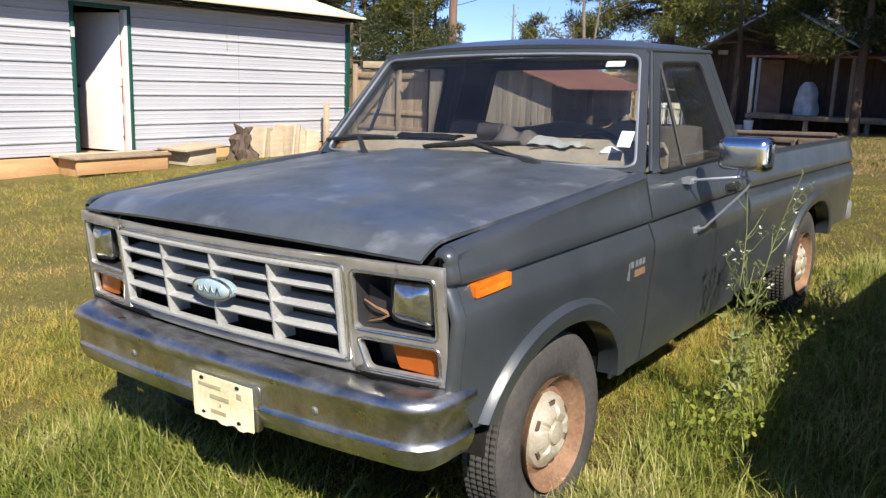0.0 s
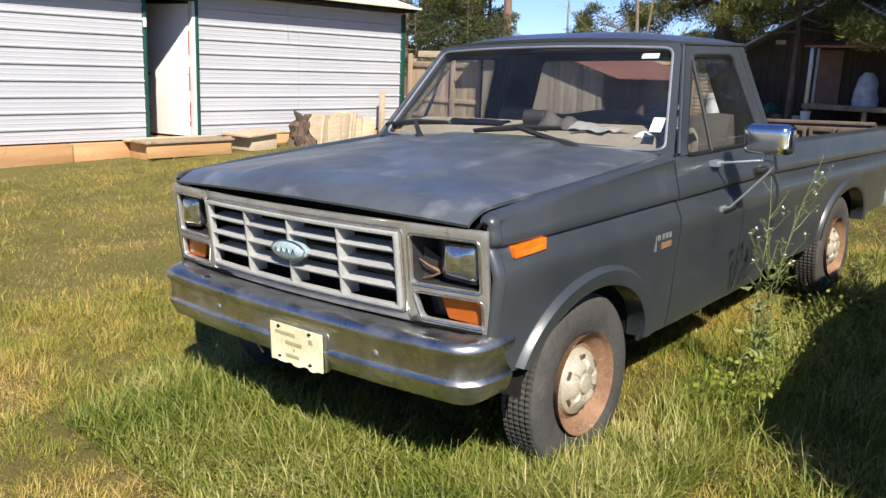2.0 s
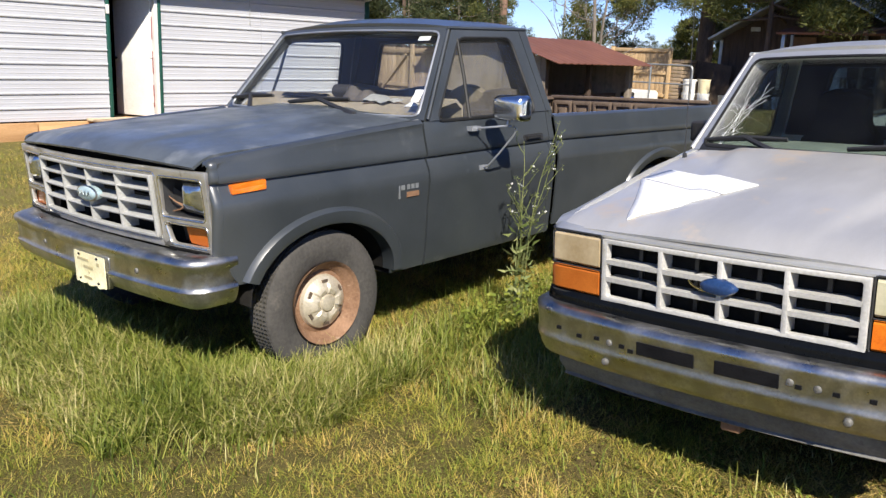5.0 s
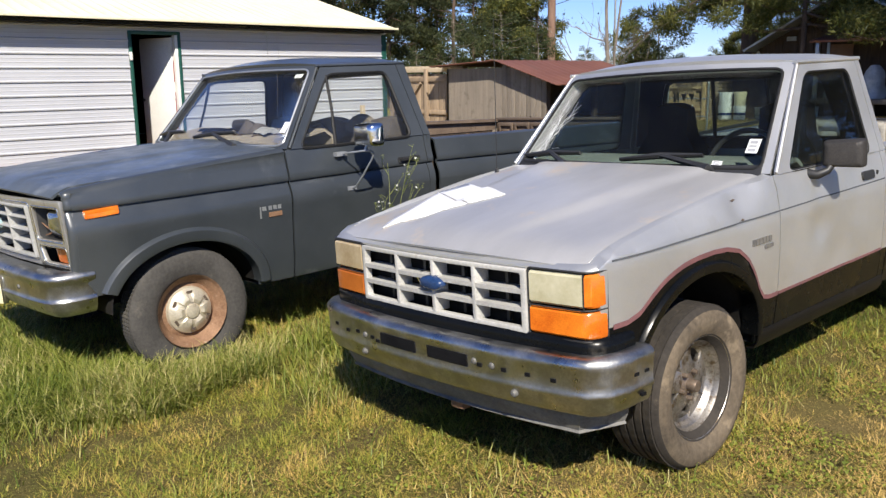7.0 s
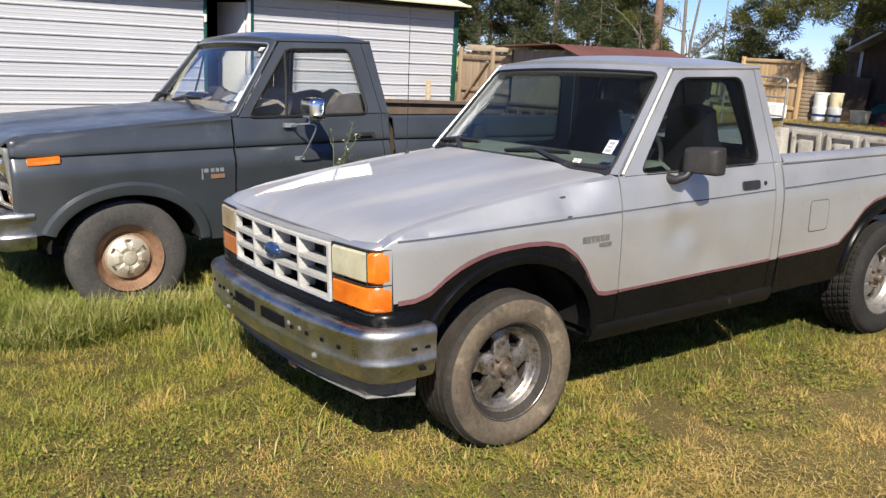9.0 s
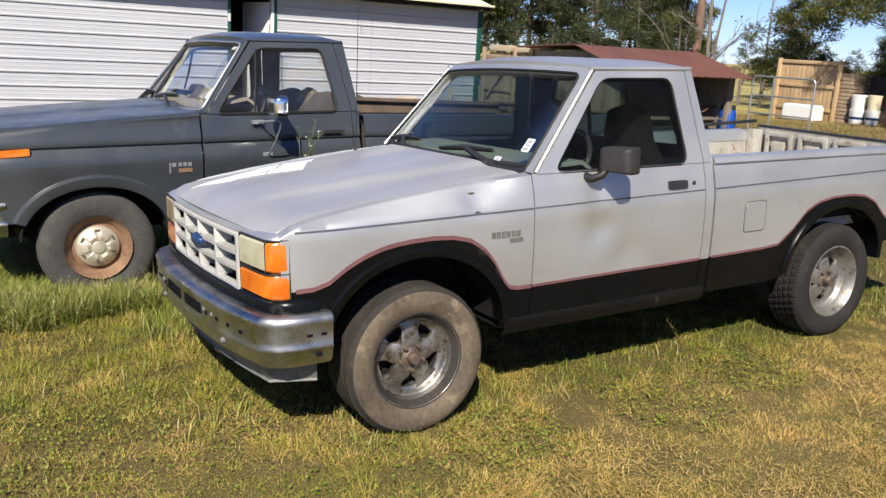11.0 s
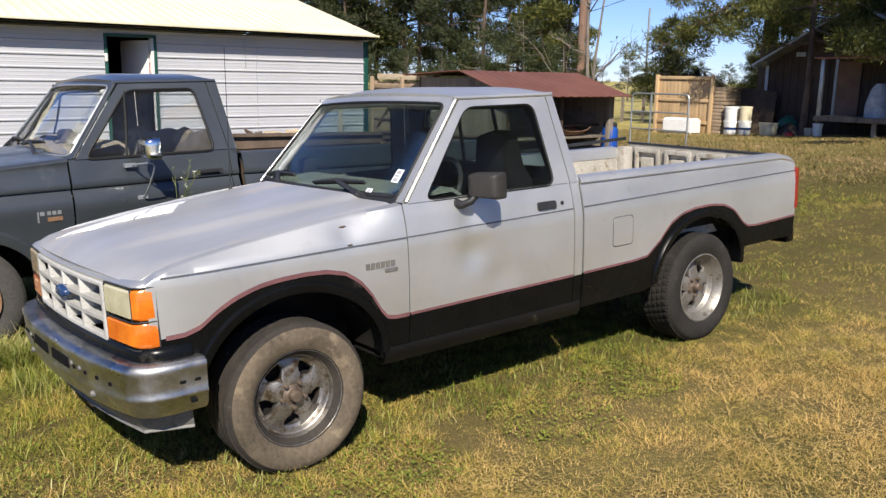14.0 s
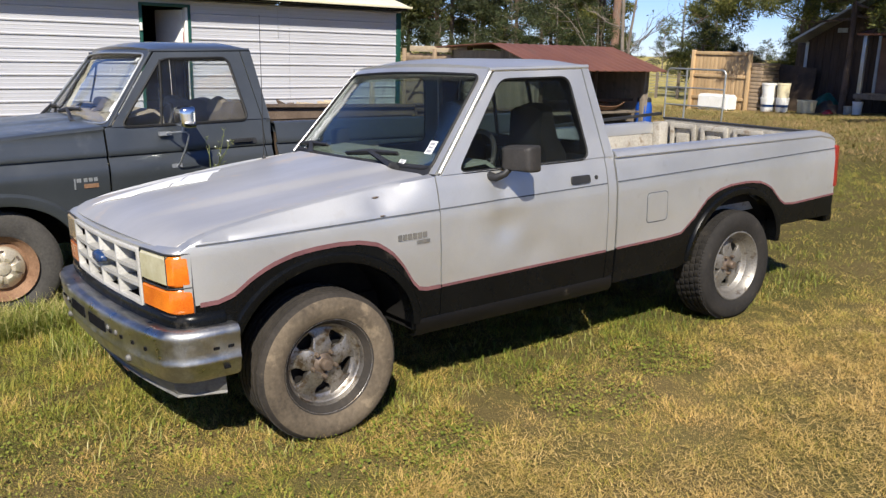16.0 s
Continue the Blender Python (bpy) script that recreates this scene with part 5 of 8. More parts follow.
        tube(bm, ring + ring[:2], 0.006, 6, False)
        part("lamp_ring", bm, BLACK_PLASTIC, lamp)
        # the snapped plastic beside the lamp
        bm = bmesh.new()
        prism(bm, [(0.632, 0.856), (0.725, 0.880), (0.700, 0.930), (0.640, 0.968)], lambda x, z, w: c(x, -0.600 + 0.35 * (x - 0.632) + w, z), 0.0, 0.006)
        part("broken_shard", bm, SCUFFED_PLASTIC, T, "snapped grey plastic beside the headlamp", smooth=0)
        bm = bmesh.new()
        tube(bm, [c(0.640, -0.622, 0.926), c(0.675, -0.612, 0.905), c(0.705, -0.600, 0.892), (sx * 0.716, -0.596, 0.882), c(0.690, -0.602, 0.868), c(0.650, -0.615, 0.858)], [0.0025, 0.004, 0.006, 0.005, 0.004, 0.002], 5)
        part("bent_strip", bm, RUST, T, "tan bent strip hanging by the headlamp")
        bm = bmesh.new()
        prism(bm, [(0.655, 0.716), (0.908, 0.716), (0.908, 0.808), (0.628, 0.808)], lambda x, z, w: c(x, -0.560 + w, z), 0.0, 0.02)
        part("signal_bucket", bm, BLACK_PLASTIC, T)
        bm = bmesh.new()
        prism(bm, loop([(0.752, 0.722), (0.904, 0.716), (0.904, 0.806), (0.724, 0.800)], 0.010, 3, 2), lambda x, z, w: c(x, -0.590 + 0.10 * (x - 0.8) + w, z), 0.0, 0.02)
        part("turn_signal", bm, AMBER_DIM, T, "dark amber turn signal")

    # bumper wrapped round the corners, with a ridge and a number plate
    st = [(-0.905, -0.50), (-0.905, -0.58), (-0.892, -0.635), (-0.865, -0.680)] + [(x, -0.765 + 0.055 * abs(x / 0.93) ** 2.5) for x in spread(-0.83, 0.86, 25)] + [(0.905, -0.702), (0.935, -0.665), (0.945, -0.61), (0.945, -0.50)]
    pr = [(-0.10, 0.684), (-0.04, 0.690), (-0.006, 0.688), (0.014, 0.680), (0.025, 0.666), (0.024, 0.650), (0.013, 0.636), (0.008, 0.622), (0.006, 0.560), (0.008, 0.546), (0.016, 0.537), (0.013, 0.526), (0.004, 0.500), (-0.012, 0.472), (-0.035, 0.456), (-0.06, 0.452)]
    bump_ob = part("front_bumper", lip_sweep(st, pr), OLD_CHROME, T, "dusty chrome front bumper", 0.006, 50)
    for x in (-0.40, 0.545):
        bm = bmesh.new()
        lathe(bm, [(0.001, 0.010), (0.010, 0.009), (0.016, 0.002), (0.016, -0.01)], 14, lambda a, r, w: (x + r * math.cos(a), -0.772 + 0.055 * abs(x / 0.93) ** 2.5 - w, 0.588 + r * math.sin(a)))
        part("bolt", bm, BOLT_STEEL, bump_ob)
    # pressed recess behind the plate, and the plate with a curled foot
    bm = bmesh.new()
    prism(bm, loop([(-0.045, 0.452), (0.300, 0.452), (0.315, 0.615), (-0.065, 0.615)], 0.02, 4, 1), lambda x, z, w: (x, -0.776 + w, z), 0.0, 0.02)
    part("plate_recess", bm, OLD_CHROME, bump_ob, bevel=0.004)
    bm = bmesh.new()
    grid(bm, spread(-0.024, 0.286, 15), [0.452, 0.458, 0.47, 0.53, 0.595, 0.606], lambda x, z: (x, -0.785 - (0.010 * (0.5 + 0.5 * math.sin(x * 60)) if z < 0.46 else 0.0), z + (0.004 * math.sin(x * 75) if z < 0.46 else 0.0)))
    plate = part("number_plate", bm, PLATE_Y, bump_ob, "faded yellow number plate with a curled lower edge", 0.004)
    bm = boxes(*[(a, b, -0.7895, -0.7875, z, z + t) for a, b, z, t in ((0.01, 0.13, 0.566, 0.012), (0.21, 0.235, 0.556, 0.018), (0.07, 0.17, 0.530, 0.014), (0.118, 0.128, 0.506, 0.012), (0.07, 0.15, 0.478, 0.013))])
    part("plate_print", bm, FAINT_INK, plate, smooth=0)
    for x, z in ((0.03, 0.594), (0.215, 0.594), (0.03, 0.470), (0.215, 0.470)):
        bm = bmesh.new()
        lathe(bm, [(0.001, 0.005), (0.006, 0.004), (0.008, 0.0)], 10, lambda a, r, w: (x + r * 1.3 * math.cos(a), -0.788 - w, z + r * 0.8 * math.sin(a)))
        part("plate_screw", bm, DARK, plate)
    bm = bmesh.new()
    skin(bm, [[(x, -0.66 + 0.05 * (x / 0.9) ** 2, 0.70), (x, -0.62 + 0.05 * (x / 0.9) ** 2, 0.62), (x, -0.56, 0.50)] for x in spread(-0.91, 0.91, 9)])
    part("valance", bm, DARK, T, "", 0.006)

    # bed
    rail = lerp_table([(1.9, 1.132), (4.6, 1.068)])
    bed_box(T, 0.83, 1.985, 4.50, 0.66, rail, BED_DARK, BED_DARK, [(2.1 + 0.34 * k, 2.36 + 0.34 * k) for k in range(7)], 3.37, 0.42)
    bm = bmesh.new()
    grid(bm, spread(-0.84, 0.84, 9), [0.56, 0.62, 0.80, 0.98, 1.105, 1.125], lambda x, z: (x, 4.535 + (0.012 if 0.6 < z < 1.0 else 0.0), z))
    gate = part("tailgate", bm, GREY, T, "grey steel tailgate, shut, rusty brown inside", 0.03)
    part("inner_panel", boxes((-0.82, 0.82, 4.500, 4.512, 0.68, 1.115), (-0.83, 0.83, 4.485, 4.55, 1.110, 1.135)), BED_BROWN, gate, "rust-brown inner skin of the tailgate", bevel=0.004)
    for k in range(7):
        a = -0.78 + 0.225 * k
        bm = bmesh.new()
        ring_panel(bm, [(a, 0.74), (a + 0.20, 0.74), (a + 0.20, 1.085), (a, 1.085)], [(a + 0.028, 0.78), (a + 0.172, 0.78), (a + 0.172, 1.05), (a + 0.028, 1.05)], lambda x, z: (x, 4.488, z), 0.015)
        box(bm, a + 0.065, a + 0.135, 4.482, 4.502, 0.83, 1.01)
        part("stamped_panel", bm, BED_BROWN, gate, "", 0.016, bevel=0.003)
    # far side raised to fit the camera's view, with an overhanging lip
    lift = lambda y: rail(y) + 0.10 - 0.05 * (y - 1.99) / 2.5
    bm = bmesh.new()
    skin(bm, [[(-0.835, y, rail(y) - 0.06), (-0.835, y, lift(y) - 0.026), (-0.795, y, lift(y) - 0.024), (-0.795, y, lift(y)), (-0.90, y, lift(y) + 0.004), (-0.955, y, lift(y) - 0.012), (-0.955, y, rail(y) - 0.02)] for y in spread(1.99, 4.50, 10)])
    part("bed_rail", bm, BED_BROWN, T, "brown weathered rail of the far bed side", 0.004)
    bm = boxes((-0.95, 0.95, 4.60, 4.72, 0.46, 0.60))
    part("rear_bumper", bm, GREY_METAL, T, "pale steel rear bumper", bevel=0.015)
    underbody(T, -0.55, 4.5, 0.42, 0.9)
    # slab under the cab and block in the engine bay, added to stop light
    bm = boxes((-0.90, 0.90, 0.5, 1.95, 0.385, 0.43), (-0.55, 0.55, -0.45, 0.5, 0.50, 0.95))
    part("engine_block", bm, DARK, T, smooth=0)

    # interior
    bm = bmesh.new()
    skin(bm, [[(x, 0.82, 1.180), (x, 0.90, 1.248), (x, 1.10, 1.285), (x, 1.16, 1.24), (x, 1.17, 0.95), (x, 1.05, 0.80)] for x in spread(-0.86, 0.86, 5)])
    part("dashboard", bm, DASH_TAN, T, "dusty tan dashboard", 0.02)
    bm = bmesh.new()
    skin(bm, [[(x, y, z + (0.02 * math.cos(x * 9) if z > 1 else 0)) for y, z in ((1.25, 0.72), (1.28, 0.88), (1.62, 0.90), (1.66, 1.05), (1.70, 1.22), (1.74, 1.30), (1.80, 1.31), (1.86, 1.24), (1.86, 0.70))] for x in spread(-0.78, 0.78, 15)], True, True)
    part("bench_seat", bm, SEAT_TAN, T, "brown vinyl bench seat")
    steering_wheel(T, 0.40, 1.28, 1.14, 62)
    bm = bmesh.new()
    lathe(bm, [(0.001, 0.0), (0.15, 0.0), (0.20, 0.012), (0.215, 0.04), (0.20, 0.07), (0.15, 0.082), (0.001, 0.082)], 28, lambda a, r, w: (0.40 + 1.12 * r * math.cos(a), 1.70 + w + 0.12 * r * math.sin(a), 1.135 + r * math.sin(a)))
    part("seat_back", bm, SEAT_BEIGE, T, "round-topped tan driver seat back")
    bm = boxes((0.62, 0.68, 0, 0.002, 0, 0.08))
    p = ws(0.895, 0.20)
    part("windscreen_sticker", bm, WHITE_PAPER, T, "white sticker inside the windscreen", m=Matrix.Translation((p[0] - 0.65, p[1] - 0.004, p[2])) @ pose(0, 0, 0, -38, 0, 0), smooth=0)
    p = ws(0.80, 0.90)
    bm = boxes((-0.045, 0.045, 0, 0.002, 0, 0.03))
    part("windscreen_sticker", bm, WHITE_PAPER, T, m=Matrix.Translation((p[0], p[1] + 0.006, p[2] - 0.02)) @ pose(0, 0, 0, -38, 0, 0), smooth=0)
    return T, ws


grey, grey_ws = grey_pickup()


def dash_junk():
    """Loose things lying on the grey pickup's dashboard."""
    M = grey.matrix_basis
    bm = bmesh.new()
    lathe(bm, [(0.001, 0.10), (0.030, 0.10), (0.033, 0.0), (0.036, -0.004), (0.040, 0.0), (0.042, 0.012), (0.040, 0.10), (0.043, 0.108), (0.040, 0.118), (0.028, 0.122), (0.028, 0.165), (0.001, 0.165)], 24)
    solo("canister", bm, SCUFFED_PLASTIC, M @ pose(-0.035, 0.97, 1.322, 0, 0, 12), "dull black open canister lying on the dashboard", "canister")
    bm = bmesh.new()
    grid(bm, spread(0, 1, 22), spread(0, 1, 10), lambda u, v: ((u - 0.5) * 0.22, (v - 0.5) * 0.16, (0.085 - 0.03 * u) * math.sin(math.pi * v) ** 0.6 * math.sin(math.pi * min(max(u, 0.02), 0.98)) ** 0.5 * (1 + 0.35 * math.sin(u * 9) + 0.3 * noise.noise((u * 5, v * 4, 1)))))
    solo("hat", bm, SEAT_TAN, M @ pose(0.17, 1.00, 1.268, 0, 0, 8), "crumpled grey-brown cap on the dashboard", "cap", thick=0.006)
    bm = bmesh.new()
    grid(bm, spread(0, 1, 12), spread(0, 1, 9), lambda u, v: ((u - 0.5) * 0.24, (v - 0.5) * 0.16, 0.02 * noise.noise((u * 3, v * 3, 5)) + 0.035 * (1 - u) * math.sin(3 * v)))
    solo("paper_sheet", bm, GRILLE_GREY, M @ pose(0.40, 0.975, 1.274, 0, 0, -10), "curled grey paper on the dashboard", "paper", thick=0.002)
    bm = bmesh.new()
    grid(bm, spread(0, 1, 9), spread(0, 1, 7), lambda u, v: ((u - 0.5) * 0.08, (v - 0.5) * 0.06, 0.024 * math.sin(math.pi * u) * math.sin(math.pi * v) + 0.012 * noise.noise((u * 5, v * 5, 2))))
    solo("crumpled_tissue", bm, WHITE_PAPER, M @ pose(0.69, 0.92, 1.256, 0, 0, 20), "crumpled white tissue on the dashboard", "tissue", thick=0.003)
    # dry twigs and a rag strewn along the foot of the screen
    rr = random.Random(12)
    for x, y, w in ((0.08, 0.90, 0.16), (0.36, 0.90, 0.12), (0.56, 0.93, 0.10), (-0.12, 0.93, 0.14)):
        bm = bmesh.new()
        a = rr.uniform(-0.5, 0.5)
        tube(bm, [(-w / 2 * math.cos(a), -w / 2 * math.sin(a), 0.0), (0.0, 0.0, 0.012), (w / 2 * math.cos(a), w / 2 * math.sin(a), 0.003)], [0.004, 0.005, 0.002], 5)
        solo("twig", bm, BARK, M @ pose(x, y, 1.255 + 0.18 * (y - 0.90)), "short dry twig on the dashboard", "twig")
    bm = bmesh.new()
    grid(bm, spread(0, 1, 14), spread(0, 1, 6), lambda u, v: ((u - 0.5) * 0.36, (v - 0.5) * 0.11, 0.012 + 0.03 * math.sin(math.pi * v) * (0.6 + 0.4 * noise.noise((u * 4, v * 2, 3)))))
    solo("folded_cloth", bm, SEAT_DARK, M @ pose(-0.36, 0.99, 1.268, 0, 0, 4), "dark folded cloth on the dashboard", "cloth", thick=0.004)


dash_junk()


# ---------------------------------------------------------------- the silver pickup
def alloy_wheel(T, x, y, z, sx, r, worn):
    """Five-spoke alloy wheel."""
    m = pose(x, y, z, 0, 0, 0 if sx > 0 else 180)
    bm = bmesh.new()
    lathe(bm, [(0.001, -0.07), (0.075, -0.07), (0.075, 0.02), (0.001, 0.02)], 20)
    hub = part("wheel", bm, RUST, T, "dirty alloy wheel with a worn muddy tyre" if worn else "dirty alloy wheel with a black knobbly tyre", m=m)
    ty = part("tyre", tyre_mesh(r, 0.258 if worn else 0.235, 0.2, 200, 0.35 if worn else 1.0), [RUBBER_DUST if worn else RUBBER, RUBBER_WORN if worn else RUBBER], hub, "worn tyre with a tan muddy sidewall" if worn else "black knobbly tyre")
    for f in ty.data.polygons:
        q = math.hypot(f.center.y, f.center.z)
        f.material_index = 1 if worn and 0.232 < q < r - 0.030 or not worn and q < r - 0.092 else 0
    bm = bmesh.new()
    lathe(bm, [(0.205, -0.10), (0.185, -0.08), (0.175, 0.0), (0.180, 0.06), (0.200, 0.094), (0.214, 0.112), (0.222, 0.110), (0.219, 0.100), (0.196, 0.080), (0.186, 0.06), (0.181, 0.058), (0.172, 0.048), (0.166, 0.030), (0.160, 0.026), (0.150, 0.022), (0.148, -0.05)], 56)
    part("rim", bm, ALLOY if worn else ALLOY_BRIGHT, hub, "dull polished rim")
    bm = bmesh.new()
    lathe(bm, [(0.001, -0.03), (0.172, -0.03), (0.172, -0.035)], 24)
    part("brake_disc", bm, DARK, hub, "near-black brake disc behind the spokes")
    for k in range(5):
        a = 2 * math.pi * k / 5 + 0.3
        bm = bmesh.new()
        pts = [(0.045, -0.040), (0.072, -0.046), (0.086, -0.048), (0.100, -0.042), (0.122, -0.041), (0.140, -0.052), (0.154, -0.078), (0.168, -0.040), (0.168, 0.040), (0.154, 0.078), (0.140, 0.052), (0.122, 0.041), (0.100, 0.042), (0.086, 0.048), (0.072, 0.046), (0.045, 0.040)]
        bow = lambda q: 0.040 - 0.022 * max(0, q - 0.05) / 0.11
        prism(bm, pts, lambda u, v, w: (bow(u) + w, u * math.cos(a) - v * math.sin(a), u * math.sin(a) + v * math.cos(a)), -0.018, 0.010)
        part("spoke", bm, ALLOY if worn else ALLOY_BRIGHT, hub, bevel=0.007)
        bm = bmesh.new()
        b = a + math.pi / 5
        lathe(bm, [(0.001, 0.070), (0.008, 0.069), (0.011, 0.062), (0.012, 0.03)], 8, lambda t, q, w: (w, 0.058 * math.cos(b) + q * math.cos(t), 0.058 * math.sin(b) + q * math.sin(t)))
        part("lug_nut", bm, HUB_STEEL, hub)
    bm = bmesh.new()
    lathe(bm, [(0.001, 0.095), (0.022, 0.094), (0.026, 0.088), (0.027, 0.055), (0.045, 0.045), (0.078, 0.040), (0.080, 0.0)], 24)
    part("hub_cap", bm, HUB_STEEL, hub, "greasy bare hub")
    return hub


def silver_pickup():
    T = thing("pickup_truck", truck_pose((0.686, 3.383, -0.01), -1.8, 1.8, 2.5, 0.80), "faded silver compact pickup with black lower body and red pinstripe", "pickup truck")
    prof = lerp_table([(0.38, 0.770), (0.44, 0.785), (0.55, 0.800), (0.63, 0.808), (0.80, 0.816), (0.95, 0.817), (1.0, 0.812), (1.08, 0.797), (1.15, 0.775)])

    def xf(z, y):
        if y < 0.598 and z > 0.99 + 0.0108 * y:
            t = min(1, (z - 0.99 - 0.0108 * y) / (top_f(y) + 0.012 - 0.99 - 0.0108 * y))
            x = 0.815 - 0.070 * t ** 1.2
            k = min(1.0, max(0.0, (y - 0.36) / 0.22))
            x += (prof(z) - x) * k * k * (3 - 2 * k)
        else:
            x = prof(z)
        x = x - 0.030 * max(0.0, (-0.30 - y) / 0.3) ** 2
        x -= 0.013 * math.exp(-((y - 0.99) / 0.055) ** 2 - ((z - 1.035) / 0.06) ** 2)
        x -= 0.010 * math.exp(-((y - 1.18) / 0.10) ** 2 - ((z - 0.72) / 0.10) ** 2)
        x -= 0.022 * math.exp(-((y - 1.0) / 0.11) ** 2 - ((z - 0.86) / 0.09) ** 2)     # dent in the door
        return x - 0.010 * math.exp(-((y - 0.302) / 0.06) ** 2 - ((z - 1.035) / 0.05) ** 2)     # dent in the fender
    crease = lambda y: 0.984 + 0.0108 * y
    zlist = [0.46, 0.52, 0.58, 0.627, 0.665, 0.70, 0.73, 0.76, 0.79, 0.82, 0.85, 0.88, 0.905, 0.93, 0.95, 0.97, 0.985, 1.0, 1.015, 1.03, 1.045, 1.06, 1.08, 1.10]
    s_f = lerp_table([(-0.62, 0.735), (-0.45, 0.742), (-0.40, 0.765), (-0.33, 0.815), (-0.25, 0.855), (-0.15, 0.885), (-0.05, 0.898), (0.08, 0.902), (0.18, 0.895), (0.27, 0.872), (0.34, 0.825), (0.40, 0.755), (0.45, 0.67),
                      (0.485, 0.632), (0.53, 0.622), (0.7, 0.622)])
    s_b = lerp_table([(1.7, 0.631), (2.30, 0.640), (2.36, 0.655), (2.42, 0.70), (2.48, 0.765), (2.55, 0.825), (2.65, 0.868), (2.78, 0.888), (2.95, 0.890), (3.08, 0.875), (3.18, 0.835), (3.255, 0.77), (3.32, 0.715),
                      (3.37, 0.700), (3.47, 0.698), (3.95, 0.712)])
    fc, fr, ff, fi = 0.02, 0.435, 0.46, 0.365
    bc, br, bf, bi = 2.87, 0.425, 0.46, 0.36

    def zb_f(y):
        return ff + fi * math.sqrt(max(0, 1 - ((y - fc) / fr) ** 2)) ** 0.8 if abs(y - fc) < fr else (0.62 if y < 0 else 0.43)

    def zb_b(y):
        return bf + bi * math.sqrt(max(0, 1 - ((y - bc) / br) ** 2)) ** 0.8 if abs(y - bc) < br else (0.43 if y < bc else 0.565)
    top_f = lerp_table([(-0.62, 0.942), (-0.55, 0.980), (-0.45, 1.010), (-0.2, 1.050), (0.2, 1.098), (0.62, 1.135)])
    rail = lambda y: 1.128 - 0.008 * (y - 1.8) - 0.045 * max(0.0, (y - 3.77) / 0.15) ** 2
    fys = sorted([-0.595, -0.58, -0.565, -0.54, -0.50, -0.47] + arch_ys(fc, fr, 26) + [0.485, 0.53, 0.58, 0.607])
    bys = sorted([1.790, 1.81, 1.9, 2.05, 2.2, 2.33] + arch_ys(bc, br, 26) + [3.35, 3.45, 3.6, 3.75, 3.88, 3.92])

    def strip(name, ys, line, hgt, mat, sx, parent, off=0.0095):
        bm = bmesh.new()
        skin(bm, [[(sx * (xf(line(y) + d, y) + off), y, line(y) + d) for d in (-hgt, 0, hgt)] for y in ys])
        return part(name, bm, mat, parent, thick=0.002)
    for sx in (1, -1):
        panel("fender", fys, s_f, top_f, zlist, xf, T, SILVER, sx, ((0.742, 0.008), (0.738, -0.01)))
        panel("lower_fender", fys, zb_f, s_f, zlist, xf, T, BLACK_TRIM, sx, label="black lower fender")
        arch_lip("arch_lip", fc, ff, fr, fi, xf, sx, T, BLACK_TRIM, 0.05, 0.022, label="black wheel-arch moulding")
        wheel_well(T, fc, ff, fr, fi, 0.35, 0.80, sx)
        panel("bed_side", bys, s_b, rail, zlist, xf, T, SILVER, sx, ((0.800, 0.010), (0.792, 0.022), (0.778, 0.031), (0.758, 0.036), (0.72, 0.036), (0.696, 0.031), (0.686, 0.018), (0.684, -0.05)), "silver bed side with a square fuel door")
        panel("lower_bed_side", bys, zb_b, s_b, zlist, xf, T, BLACK_TRIM, sx, label="black lower bed side")
        arch_lip("arch_lip", bc, bf, br, bi, xf, sx, T, BLACK_TRIM, 0.05, 0.022, label="black wheel-arch moulding")
        wheel_well(T, bc, bf, br, bi, 0.40, 0.79, sx)
        # dark plate added over the pale bed wall, for the shade in the arch
        bm = bmesh.new()
        top = [(y, zb_b(y) + 0.012) for y in spread(bc - br * 0.93, bc + br * 0.93, 21) if zb_b(y) > 0.735]
        prism(bm, [(top[0][0], 0.735)] + top + [(top[-1][0], 0.735)], lambda y, z, w: (sx * w, y, z), 0.696, 0.708)
        part("splash_shield", bm, DARK, T, smooth=0)
        strip("pinstripe", [y for y in fys if y > -0.56], s_f, 0.0095, RED_STRIPE, sx, T)
        strip("pinstripe", bys, s_b, 0.0065, RED_STRIPE, sx, T)
        strip("crease_stripe", [y for y in fys if y > -0.55], crease, 0.003, GREY_STRIPE, sx, T)
        strip("crease_stripe", bys, crease, 0.0032, GREY_STRIPE, sx, T)
        bm = bmesh.new()
        prism(bm, loop([(3.908, 0.760), (3.962, 0.770), (3.962, 1.035), (3.908, 1.050)], 0.012, 4, 1), lambda y, z, w: (sx * (w - 0.25 * max(0.0, y - 3.92)), y, z), 0.70, 0.826)
        part("tail_lamp", bm, RED_LENS, T, "red tail lamp", smooth=0)
        if sx > 0:
            for y, z, s in ((0.302, 0.996, 0.7), (0.291, 1.075, 0.9)):
                bm = bmesh.new()
                lathe(bm, [(0.001, 0.003), (0.7, 0.002), (1.0, 0.0)], 9, lambda a, r, w: (xf(z, y) + 0.0105 + w, y + s * 0.020 * r * math.cos(a) * (1 + 0.3 * math.sin(3 * a)), z + s * 0.006 * r * math.sin(a)))
                part("rust_chip", bm, HUB_STEEL, T, "brown rust chip")
        # badge as plain bars
        bm = bmesh.new()
        for k in range(6):
            box(bm, *sorted((sx * 0.813, sx * 0.828)), 0.375 + 0.027 * k, 0.395 + 0.027 * k, 0.872, 0.898)
        box(bm, *sorted((sx * 0.813, sx * 0.828)), 0.475, 0.545, 0.846, 0.862)
        part("badge", bm, INK, T, "small grey model badge", smooth=0)
